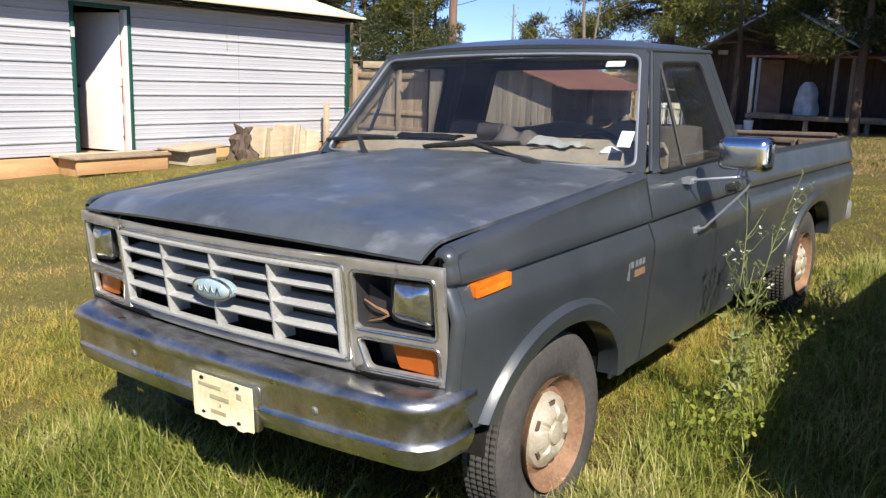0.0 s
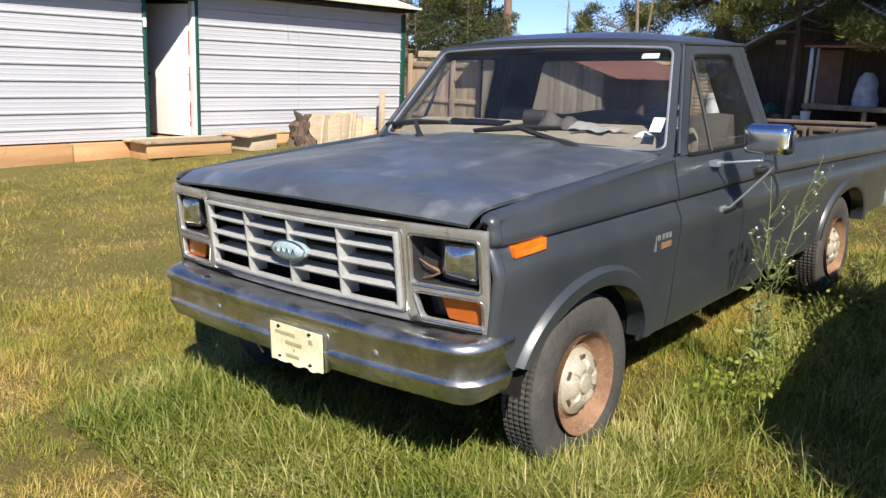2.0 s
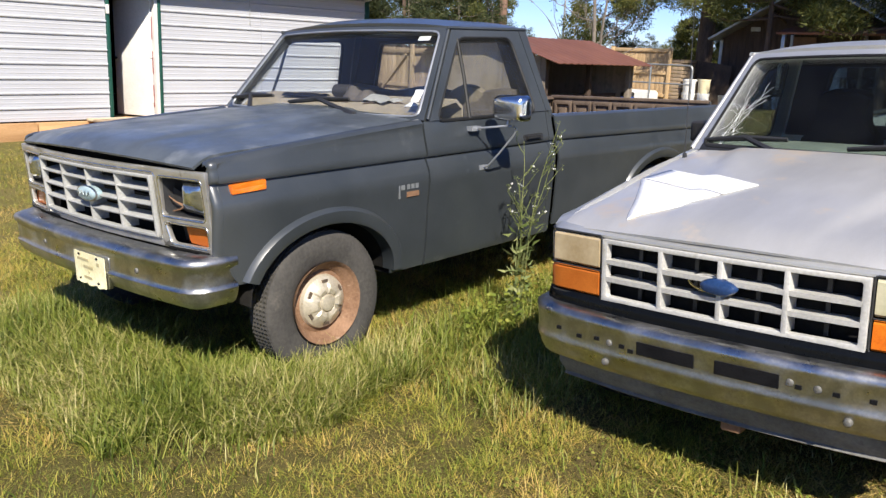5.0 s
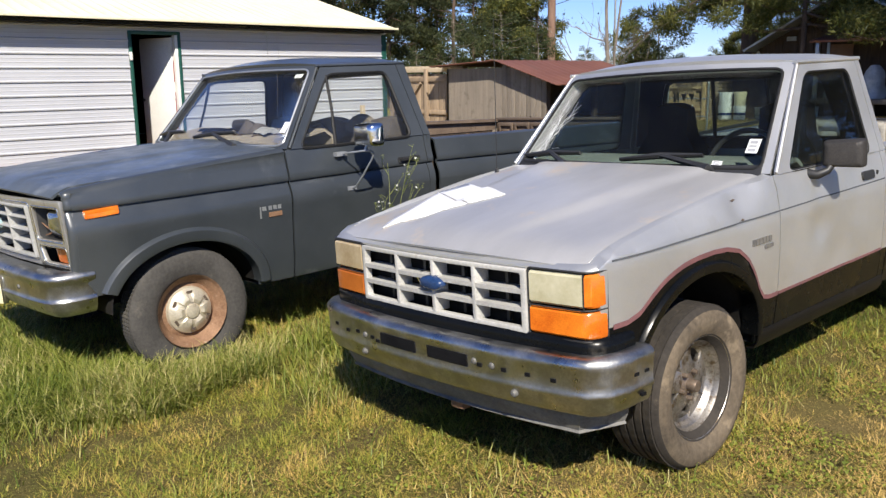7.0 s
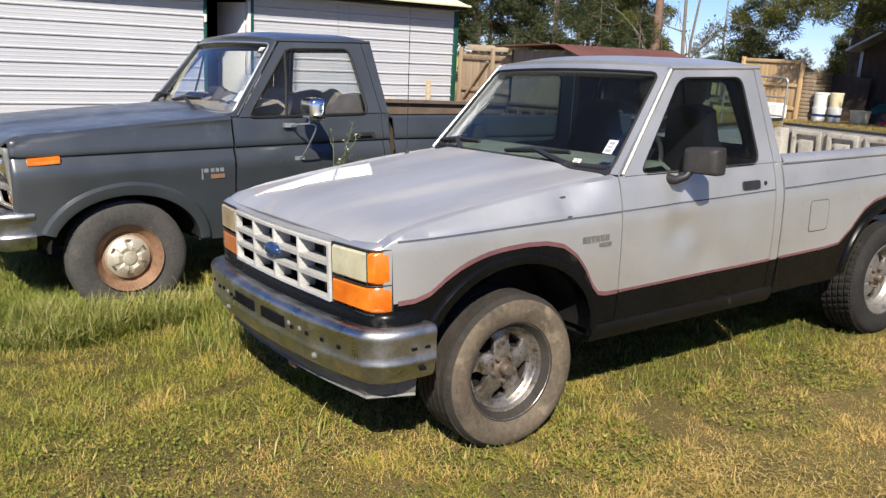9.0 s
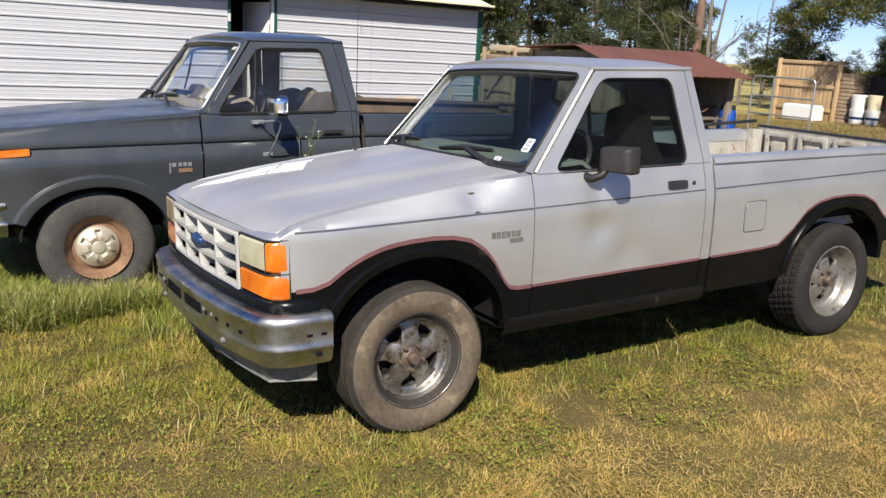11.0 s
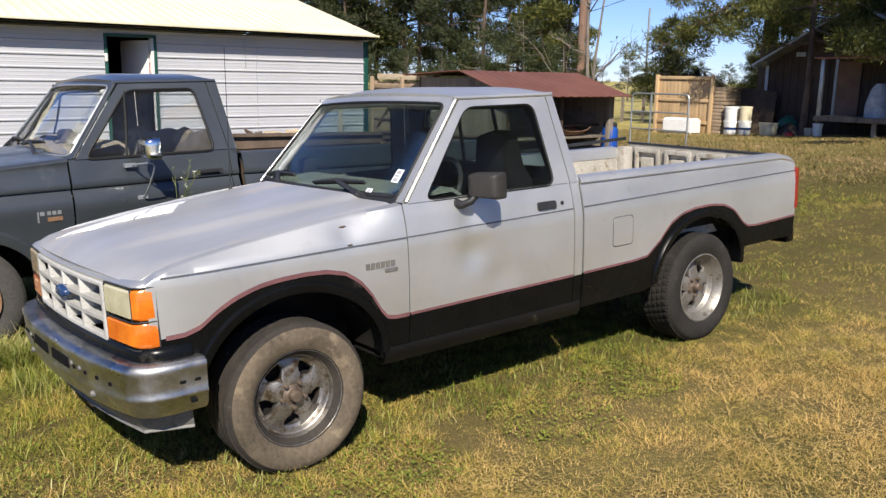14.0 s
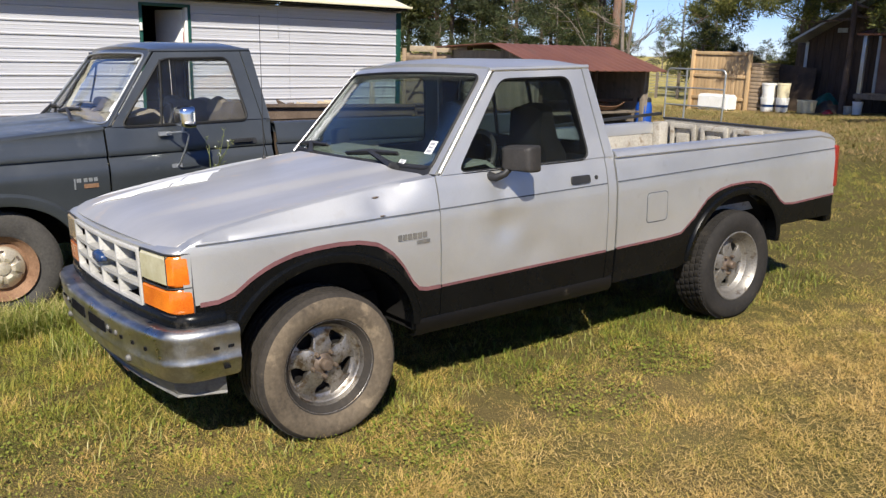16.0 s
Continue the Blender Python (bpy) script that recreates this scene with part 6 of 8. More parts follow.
        if sx > 0:
            bm = bmesh.new()
            o = [(2.024, 0.744), (2.194, 0.744), (2.194, 0.914), (2.024, 0.914)]
            tube(bm, [(xf(p[1], p[0]) + 0.006, p[0], p[1]) for p in loop(o, 0.025) + loop(o, 0.025)[:2]], 0.0025, 6, False)
            fuel = part("fuel_door", bm, GREY_STRIPE, T, "square fuel door with a dark gap round it")
            bm = bmesh.new()
            pane(bm, [(2.029, 0.749), (2.189, 0.749), (2.189, 0.909), (2.029, 0.909)], lambda y, z: (xf(z, y) + 0.0085, y, z), 0.022)
            part("fuel_flap", bm, SILVER, fuel, thick=0.003)
    for x, y, z, sx, worn in ((0.70, 0.008, 0.355, 1, True), (-0.655, 0.008, 0.355, -1, True), (0.70, 2.885, 0.358, 1, False), (-0.70, 2.885, 0.358, -1, False)):
        alloy_wheel(T, x, y, z, sx, 0.340 if worn else 0.350, worn)

    # hood with a raised middle and two ridges
    def hood(u, v):
        f, b = -0.672 + 0.055 * u * u, 0.478 + 0.110 * u * u
        y = f + (b - f) * v
        z = 0.988 + 0.152 * v ** 0.92 + 0.022 * (1 - u * u)
        z += 0.020 / (1 + math.exp((abs(u) - (0.34 + 0.34 * v)) / 0.018)) * min(1, v * 3)
        nose = max(0.0, 1 - v / 0.12)
        z -= 0.036 * nose ** 2.2 + 0.010 * max(0, (abs(u) - 0.94) / 0.06) ** 2 * (1 - nose)
        z -= 0.006 * math.exp(-((u - 0.8) / 0.06) ** 2 - ((v - 0.75) / 0.04) ** 2)
        return (u * 0.738, y, z)
    us = spread(-1, -0.76, 6) + spread(-0.73, -0.30, 22) + spread(-0.24, 0.24, 6) + spread(0.30, 0.73, 22) + spread(0.76, 1, 6)
    bm = bmesh.new()
    grid(bm, us, [0, 0.01, 0.025, 0.05, 0.08, 0.12, 0.18, 0.26, 0.36, 0.48, 0.6, 0.72, 0.84, 0.93, 1.0], hood)
    hd = part("hood", bm, SILVER_HOOD, T, "weathered silver hood with faded patches", 0.014, 60)

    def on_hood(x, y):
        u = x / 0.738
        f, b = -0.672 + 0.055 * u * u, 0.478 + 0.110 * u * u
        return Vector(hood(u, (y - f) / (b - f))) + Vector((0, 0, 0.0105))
    # sun thrown onto the hood by glass, painted as a two-piece white decal
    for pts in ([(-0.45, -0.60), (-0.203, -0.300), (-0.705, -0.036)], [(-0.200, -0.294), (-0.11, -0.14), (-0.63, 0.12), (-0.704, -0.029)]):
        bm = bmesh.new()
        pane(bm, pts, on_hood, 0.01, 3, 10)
        part("paint_patch", bm, SUN_PATCH, hd, "sharp-edged sun reflection painted white on the hood", 0.002, 180)
    bm = bmesh.new()
    grid(bm, spread(-1, 1, 15), [0, 0.5, 1], lambda u, v: (u * 0.75, 0.462 + 0.110 * u * u + (0.118 - 0.02 * u * u) * v, 1.116 + 0.02 * (1 - u * u) + 0.016 * v))
    part("cowl", bm, BLACK_PLASTIC, T, "black cowl panel", 0.01)

    P = dict(xb=0.784, xr=0.668, A0=(0.630, 1.140), A1=(1.040, 1.612), B1=(1.690, 1.612), B0=(1.775, 1.140), D0=(1.708, 1.140), D1=(1.638, 1.612), bow=0.085, crown=0.042,
             rear_window=[(-0.60, 1.20), (0.60, 1.20), (0.55, 1.55), (-0.55, 1.55)], door=(0.612, 1.708), sill=0.43, floor=0.55, zlist=zlist, split=0.627,
             seal_r=0.008, screen=(0.945, 0.935), door_window=[(0.735, 1.142), (1.082, 1.572), (1.545, 1.572), (1.605, 1.140)], xf=xf, door_mats=[SILVER, BLACK_TRIM], doors={}, trim_mat=SEAL, trim_r=0.008,
             rear_glass=GLASS_DARK, screen_label="tinted windscreen, cracked at one corner", door_label="dented silver door with a black lower band")
    ws, xs, bk = greenhouse(T, P, SILVER, SILVER, GLASS_DARK, GLASS_DARK)
    for sx in (1, -1):
        door = P["doors"][sx]
        strip("pinstripe", spread(0.614, 1.706, 8), lambda y: 0.622 + 0.008 * (y - 0.6), 0.0065, RED_STRIPE, sx, door)
        strip("crease_stripe", spread(0.614, 1.706, 20), crease, 0.0032, GREY_STRIPE, sx, door)
        bm = bmesh.new()
        prism(bm, loop([(1.445, 1.020), (1.578, 1.020), (1.578, 1.062), (1.445, 1.062)], 0.012, 4, 1), lambda y, z, w: (sx * (xf(z, y) + w), y, z), -0.004, 0.018)
        part("handle", bm, BLACK_PLASTIC, door, "black door handle")
        bm = bmesh.new()
        lathe(bm, [(0.001, 0.006), (0.011, 0.005), (0.012, -0.004)], 14, lambda a, r, w: (sx * (0.812 + w), 1.628 + r * math.cos(a), 1.042 + r * math.sin(a)))
        part("lock", bm, BLACK_PLASTIC, door)
        bm = bmesh.new()
        rim = loop([(-0.088, -0.058), (0.094, -0.064), (0.092, 0.066), (-0.086, 0.060)], 0.018, 6, 1)
        skin(bm, [[(x * f, y, z * f) for x, z in rim] for y, f in ((-0.048, 0.60), (-0.046, 0.80), (-0.036, 0.91), (-0.018, 0.97), (0.03, 1.0), (0.042, 0.99), (0.044, 0.95), (0.034, 0.93), (0.034, 0.05))], True, True)
        part("mirror", bm, SCUFFED_PLASTIC, door, "scuffed black door mirror", m=pose(sx * 0.905, 1.022, 1.198, 0, 0, sx * 15))
        bm = bmesh.new()
        tube(bm, [(sx * 0.785, 0.930, 1.112), (sx * 0.830, 0.935, 1.108), (sx * 0.860, 0.965, 1.125), (sx * 0.875, 1.005, 1.170)], [0.024, 0.020, 0.018, 0.016], 10)
        part("mirror_arm", bm, BLACK_PLASTIC, door)
    bm = bmesh.new()
    skin(bm, [[Vector(ws(u, v)) + Vector((0, -d, d * 0.6)) for v, d in ((-0.03, 0.002), (0.0, 0.012), (0.055, 0.014), (0.075, 0.004))] for u in spread(-0.955, 0.955, 17)])
    part("cowl_grille", bm, BLACK_PLASTIC, T, "black plastic strip at the foot of the windscreen", 0.004)
    wiper(T, ws, 0.66, 0.0, 0.30, 0.13, "black wiper arm")
    wiper(T, ws, -0.42, 0.0, -0.66, 0.13, "black wiper arm")
    # cracks spreading from the foot of the screen
    bm = bmesh.new()
    rr = random.Random(3)
    for k in range(34):
        u, v = -0.80 + rr.uniform(-0.07, 0.07), 0.34 + rr.uniform(-0.18, 0.18)
        a = rr.uniform(0.5, 2.4) if k % 2 else rr.uniform(3.6, 5.6)
        pts = []
        for j in range(6):
            p = Vector(ws(max(-0.925, min(0.9, u)), max(0.05, min(0.9, v)))) + Vector((0, -0.004, 0.002))
            pts.append(p)
            a += rr.uniform(-0.5, 0.5)
            u, v = u + 0.030 * math.cos(a), v + 0.040 * math.sin(a)
        tube(bm, pts, 0.0007, 3)
    part("windscreen_crack", bm, CRACK, T, "spreading cracks in the windscreen", smooth=0)
    for u, v, a, b in ((0.845, 0.17, 0.058, 0.074), (0.66, 0.065, 0.05, 0.022)):
        p = ws(u, v)
        bm = boxes((-a / 2, a / 2, 0, 0.002, 0, b))
        st = part("windscreen_sticker", bm, WHITE_PAPER, T, "small white sticker in the windscreen", m=Matrix.Translation((p[0], p[1] - 0.005, p[2])) @ pose(0, 0, 0, -38, 0, 0), smooth=0)
        for f, g in ((0.10, 0.32), (0.42, 0.56), (0.66, 0.86)):
            part("printed_bar", boxes((-a * 0.36, a * 0.30, -0.0006, 0.001, b * f, b * g)), FAINT_GREY, st, "grey print", smooth=0)
    for x in (-0.19, 0.19):
        bm = bmesh.new()
        tube(bm, [bk(x, 1.20), bk(x, 1.54)], 0.012, 6)
        part("window_divider", bm, SEAL, T)
    # two letters and two hearts stuck on the rear window, to be read from behind
    bm = bmesh.new()
    put = lambda x, z, w: Vector(bk(-0.40 - x, z + 1.452)) + Vector((0, 0.014 + w, 0))
    for pts in ([(-0.108, -0.030), (-0.096, -0.030), (-0.096, 0.030), (-0.108, 0.030)], [(-0.108, 0.018), (-0.070, 0.022), (-0.070, 0.032), (-0.108, 0.030)], [(-0.108, -0.030), (-0.070, -0.032), (-0.070, -0.022), (-0.108, -0.018)],
                [(0.064, -0.030), (0.076, -0.030), (0.076, 0.030), (0.064, 0.030)], [(0.094, -0.030), (0.106, -0.030), (0.106, 0.030), (0.094, 0.030)], [(0.064, 0.030), (0.076, 0.030), (0.106, -0.030), (0.094, -0.030)],
                [(-0.036, -0.024), (-0.016, 0.008), (-0.022, 0.022), (-0.036, 0.014), (-0.050, 0.022), (-0.056, 0.008)], [(0.024, -0.024), (0.044, 0.008), (0.038, 0.022), (0.024, 0.014), (0.010, 0.022), (0.004, 0.008)]):
        prism(bm, pts, put, 0.0, 0.002)
    part("window_lettering", bm, INK, T, "black stick-on letters and hearts on the rear glass", smooth=0)
    # antenna on the far fender
    bm = bmesh.new()
    tube(bm, [(-0.70, 0.40, 1.12), (-0.70, 0.40, 1.15)], [0.014, 0.009], 8)
    tube(bm, [(-0.70, 0.40, 1.15), (-0.70, 0.43, 1.95)], [0.003, 0.0015], 5)
    part("antenna", bm, BLACK_PLASTIC, T, "thin whip antenna")

    # nose
    def nose(s):
        """The front line in plan, s in metres from the middle, wrapped round the corner."""
        a = abs(s)
        if a < 0.74:
            x, y = a, -0.680 + 0.040 * (a / 0.74) ** 2
        else:
            t = min(1, (a - 0.74) / 0.14)
            x, y = 0.74 + 0.055 * math.sin(t * math.pi / 2), -0.640 + 0.085 * (1 - math.cos(t * math.pi / 2)) + 0.0 * t
        return math.copysign(x, s), y
    put = lambda s, z: (*nose(s), z)
    bm = bmesh.new()
    ring_panel(bm, [(-0.505, 0.700), (0.505, 0.700), (0.505, 0.942), (-0.505, 0.942)], [(-0.480, 0.720), (0.480, 0.720), (0.480, 0.925), (-0.480, 0.925)], put, 0.01)
    grille = part("grille", bm, GRILLE_PALE, T, "pale grey egg-crate grille", 0.03, bevel=0.003)
    for k in (1, 2):
        z = 0.720 + 0.0683 * k
        bm = bmesh.new()
        skin(bm, [[(nose(x)[0], nose(x)[1] + d, z + e) for d, e in ((-0.014, -0.010), (-0.016, 0.008), (0.06, 0.004), (0.06, -0.004))] for x in spread(-0.485, 0.485, 9)], True)
        part("slat", bm, GRILLE_PALE, grille)
    for x in (-0.24, 0.0, 0.24):
        bm = boxes((x - 0.010, x + 0.010, nose(x)[1] - 0.016, nose(x)[1] + 0.06, 0.715, 0.930))
        part("mullion", bm, GRILLE_PALE, grille, bevel=0.003)
    for x in (-0.36, -0.12, 0.12, 0.36):
        bm = boxes((x - 0.008, x + 0.008, nose(x)[1] + 0.045, nose(x)[1] + 0.06, 0.715, 0.930))
        part("inner_mullion", bm, BLACK_PLASTIC, grille)
    bm = bmesh.new()
    lathe(bm, [(0.001, 0.018), (0.6, 0.016), (0.9, 0.010), (1.0, 0.0), (1.0, -0.02)], 30, lambda a, r, w: (r * 0.070 * math.cos(a), -0.704 - w, 0.838 + r * 0.029 * math.sin(a)))
    emb = part("emblem", bm, BLUE_OVAL, grille, "blue oval emblem with a chrome rim")
    bm = bmesh.new()
    tube(bm, [(0.072 * math.cos(a), -0.706, 0.838 + 0.031 * math.sin(a)) for a in [2 * math.pi * k / 30 for k in range(32)]], 0.005, 6, False)
    part("emblem_rim", bm, CHROME, emb)
    bm = boxes((-0.70, 0.70, -0.60, -0.58, 0.62, 0.96))
    part("radiator_support", bm, DARK, T, smooth=0)
    for sx in (1, -1):
        q = lambda s, z, w=0.0: (nose(sx * s)[0] * (1 + w * 0.3), nose(sx * s)[1] - w, z)

        def lens(name, s0, s1, z0, z1, mat, label, fat=0.012):
            bm = bmesh.new()
            ss = spread(s0, s1, 9)
            rings = [[q(s, z0, 0), q(s, z0 + 0.01, fat), q(s, z1 - 0.01, fat), q(s, z1, 0)] for s in ss]
            skin(bm, [[q(s0, z, 0) for z in (z0, z0 + 0.01, z1 - 0.01, z1)]] + rings + [[q(s1, z, 0) for z in (z0, z0 + 0.01, z1 - 0.01, z1)]])
            return part(name, bm, mat, T, label)
        lens("headlamp", 0.520, 0.760, 0.820, 0.942, YELLOW_LENS if sx > 0 else BROWN_LENS, "yellowed plastic headlamp" if sx > 0 else "brown clouded headlamp with a split lens")
        lens("corner_lamp", 0.772, 0.885, 0.820, 0.942, AMBER if sx > 0 else BROWN_LENS, "orange corner lamp" if sx > 0 else "browned corner lamp")
        lens("turn_signal", 0.520, 0.885, 0.708, 0.808, AMBER if sx > 0 else AMBER_OLD, "orange turn signal" if sx > 0 else "browned orange turn signal")
        bm = bmesh.new()
        ring = loop([(0.512, 0.700), (0.888, 0.700), (0.888, 0.950), (0.512, 0.950)], 0.01, 3, 10)
        tube(bm, [q(p[0], p[1], 0.006) for p in ring + ring[:2]], 0.004, 6, False)
        tube(bm, [q(s, 0.814, 0.010) for s in spread(0.516, 0.880, 10)], 0.003, 6)
        tube(bm, [q(0.766, z, 0.010) for z in spread(0.815, 0.945, 4)], 0.003, 6)
        part("lamp_frame", bm, BLACK_PLASTIC, T)
    bm = bmesh.new()
    skin(bm, [[(nose(s)[0] * (1 - d * 0.5), nose(s)[1] + d, z) for d, z in ((0.002, 0.945), (0.002, 0.952), (0.022, 0.966), (0.06, 0.972))] for s in spread(-0.88, 0.88, 31)])
    part("header_panel", bm, SILVER, T, "", 0.006)
    # black filler under the lamps, chrome bumper, valance
    st0 = [(-0.815, -0.45), (-0.815, -0.56), (-0.79, -0.615)] + [(x, -0.690 + 0.05 * abs(x / 0.74) ** 2.2) for x in spread(-0.74, 0.74, 19)] + [(0.79, -0.615), (0.815, -0.56), (0.815, -0.45)]
    part("filler_panel", lip_sweep(st0, [(-0.02, 0.708), (0.004, 0.702), (0.010, 0.68), (0.012, 0.64), (0.0, 0.61)]), BLACK_TRIM, T, "glossy black filler panel", 0.006, 60)
    st = [(-0.845, -0.42), (-0.845, -0.56), (-0.83, -0.63), (-0.785, -0.680)] + [(x, -0.765 + 0.06 * abs(x / 0.74) ** 2.4) for x in spread(-0.73, 0.73, 21)] + [(0.80, -0.690), (0.85, -0.635), (0.865, -0.56), (0.865, -0.42)]
    pr = [(-0.06, 0.652), (-0.015, 0.657), (0.006, 0.652), (0.017, 0.641), (0.019, 0.626), (0.015, 0.612), (0.012, 0.560), (0.012, 0.532), (0.016, 0.524), (0.014, 0.514), (0.008, 0.508), (0.000, 0.470), (-0.012, 0.450), (-0.035, 0.438)]
    bumper = part("front_bumper", lip_sweep(st, pr), OLD_CHROME, T, "dull chrome front bumper with bare bolt holes", 0.006, 50)
    yb = lambda x: -0.765 + 0.06 * abs(x / 0.74) ** 2.4
    # slots and bolt holes are black blocks; the shade inside is their colour
    for a, b in ((-0.272, -0.035), (0.045, 0.275)):
        bm = bmesh.new()
        skin(bm, [[(x, yb(x) - 0.0205, 0.556), (x, yb(x) - 0.0215, 0.604), (x, yb(x) + 0.01, 0.604), (x, yb(x) + 0.01, 0.556)] for x in spread(a, b, 8)], True, True)
        part("bumper_slot", bm, SEAT_DARK, bumper, "black block standing in for an open slot", smooth=0)
    for x, z in ((-0.66, 0.575), (-0.55, 0.565), (-0.46, 0.575), (-0.34, 0.57), (-0.30, 0.56), (0.34, 0.575), (0.46, 0.575), (0.57, 0.575), (0.68, 0.57)):
        bm = boxes((x - 0.011, x + 0.011, yb(x) - 0.0205, yb(x) + 0.01, z - 0.007, z + 0.007))
        part("bolt_hole", bm, SEAT_DARK, bumper, smooth=0)
    for y, z in ((-0.52, 0.575), (-0.46, 0.575), (-0.48, 0.49)):
        bm = boxes((0.872, 0.8835, y - 0.012, y + 0.012, z - 0.006, z + 0.006))
        part("bolt_hole", bm, SEAT_DARK, bumper, smooth=0)
    for x, z in ((-0.40, 0.57), (0.31, 0.585), (0.40, 0.58), (0.50, 0.49), (-0.42, 0.49)):
        bm = bmesh.new()
        lathe(bm, [(0.001, 0.010), (0.010, 0.008), (0.016, 0.0), (0.016, -0.01)], 14, lambda a, r, w: (x + r * math.cos(a), yb(x) - 0.014 - w, z + r * math.sin(a)))
        part("bolt", bm, BOLT_STEEL, bumper)
    st2 = [(-0.80, -0.46)] + [(x, -0.70 + 0.06 * abs(x / 0.74) ** 2.4) for x in spread(-0.72, 0.72, 15)] + [(0.80, -0.46)]
    part("valance", lip_sweep(st2, [(0.0, 0.45), (0.0, 0.40), (-0.03, 0.352), (-0.02, 0.342)]), DUSTY_PLASTIC, T, "dusty grey plastic valance", 0.006)
    bm = boxes((0.02, 0.10, -0.66, -0.60, 0.30, 0.40))
    part("tow_hook", bm, RUST, T, "rusty tow bracket", bevel=0.01)

    # bed, tailgate, chassis, interior
    bed_box(T, 0.67, 1.81, 3.87, 0.67, rail, BED_LINER, BED_LINER, [], 2.88, 0.36)
    bm = bmesh.new()
    grid(bm, spread(-0.66, 0.66, 9), [0.58, 0.62, 0.80, 0.98, 1.09, 1.12], lambda x, z: (x, 3.905 + (0.012 if 0.6 < z < 1.0 else 0.0), z))
    gate = part("tailgate", bm, BED_LINER, T, "weathered tailgate with stamped panels inside, shut", 0.03)
    for k in range(4):
        a = -0.58 + 0.30 * k
        bm = bmesh.new()
        ring_panel(bm, [(a, 0.74), (a + 0.25, 0.74), (a + 0.25, 1.095), (a, 1.095)], [(a + 0.035, 0.79), (a + 0.215, 0.79), (a + 0.215, 1.06), (a + 0.035, 1.06)], lambda x, z: (x, 3.878, z), 0.02)
        box(bm, a + 0.075, a + 0.175, 3.870, 3.895, 0.84, 1.02)
        part("stamped_panel", bm, BED_LINER, gate, "", 0.02, bevel=0.004)
    part("tailgate_cap", boxes((-0.675, 0.675, 3.882, 3.93, 1.118, 1.132)), BLACK_PLASTIC, gate, "black top edge", bevel=0.006)
    part("bed_corner_post", boxes((-0.685, -0.60, 3.77, 3.87, 0.67, 1.10)), BED_LINER, T, bevel=0.012)
    bm = boxes((-0.70, -0.685, 1.84, 3.89, rail(2) + 0.02, rail(2) + 0.045))
    part("bed_rail_cap", bm, BLACK_PLASTIC, T, "black rubber rail cap", bevel=0.004)
    bm = boxes((-0.76, 0.76, 3.93, 4.03, 0.50, 0.60))
    part("rear_bumper", bm, BLACK_TRIM, T, "black rear bumper", bevel=0.015)
    # dusty sill under each door
    for sx in (1, -1):
        bm = bmesh.new()
        skin(bm, [[(sx * x, y, z) for x, z in ((0.797, 0.475), (0.801, 0.462), (0.797, 0.425), (0.780, 0.396), (0.745, 0.390))] for y in spread(0.470, 1.770, 14)])
        part("sill", bm, DUSTY_BLACK, T, "black sill grey with dried mud", 0.006)
    underbody(T, -0.5, 3.8, 0.46, 0.75)
    # slab below the cab and engine-bay block, added to keep light out
    bm = boxes((-0.76, 0.76, 0.48, 1.72, 0.415, 0.46), (-0.45, 0.45, -0.45, 0.45, 0.48, 0.92))
    part("engine_block", bm, DARK, T, smooth=0)
    bm = bmesh.new()
    skin(bm, [[(x, 0.63 - 0.07 * (1 - (x / 0.72) ** 2), 1.115), (x, 0.72 - 0.05 * (1 - (x / 0.72) ** 2), 1.160), (x, 0.96, 1.172), (x, 1.01, 1.14), (x, 1.01, 0.95), (x, 0.93, 0.80)] for x in spread(-0.72, 0.72, 11)])
    part("dashboard", bm, DASH_GREY, T, "dusty grey-green dashboard", 0.02)
    for x in (-0.36, 0.36):
        bm = bmesh.new()
        skin(bm, [[(x + dx * (1.0 if z < 1.15 else 0.82 if z < 1.25 else 0.56), y, z - (0.03 * abs(dx / 0.24) ** 3 if z > 0.95 else 0)) for y, z in ((1.10, 0.66), (1.12, 0.82), (1.42, 0.84), (1.46, 1.0), (1.50, 1.18), (1.515, 1.27), (1.53, 1.41), (1.60, 1.425), (1.64, 1.27), (1.65, 1.18), (1.64, 0.66))] for dx in spread(-0.24, 0.24, 9)], True, True)
        part("seat", bm, SEAT_DARK, T, "dark cloth bucket seat")
    steering_wheel(T, 0.34, 1.14, 1.12, 62)
    # the far rear corner of the bed is raised to fit the camera's view
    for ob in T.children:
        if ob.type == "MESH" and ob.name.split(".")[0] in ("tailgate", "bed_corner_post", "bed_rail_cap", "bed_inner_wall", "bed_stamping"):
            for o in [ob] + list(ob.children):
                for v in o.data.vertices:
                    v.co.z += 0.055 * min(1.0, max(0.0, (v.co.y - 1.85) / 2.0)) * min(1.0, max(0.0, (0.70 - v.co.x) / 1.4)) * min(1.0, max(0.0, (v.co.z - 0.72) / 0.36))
    # the nose is sheared and narrowed on its far side to fit the camera's view
    for ob in T.children:
        if ob.type == "MESH" and not ob.name.startswith("wheel") and not ob.name.startswith("door"):
            for o in [ob] + list(ob.children):
                for v in o.data.vertices:
                    w = min(1.0, max(0.0, (0.45 - v.co.y) / 0.95))
                    w = w * w * (3 - 2 * w)
                    v.co.y -= 0.046 * (0.8 - v.co.x) * w
                    v.co.x = 0.8 - (0.8 - v.co.x) * (1 - 0.065 * w) if v.co.x < 0.8 else v.co.x
    return T


silver = silver_pickup()


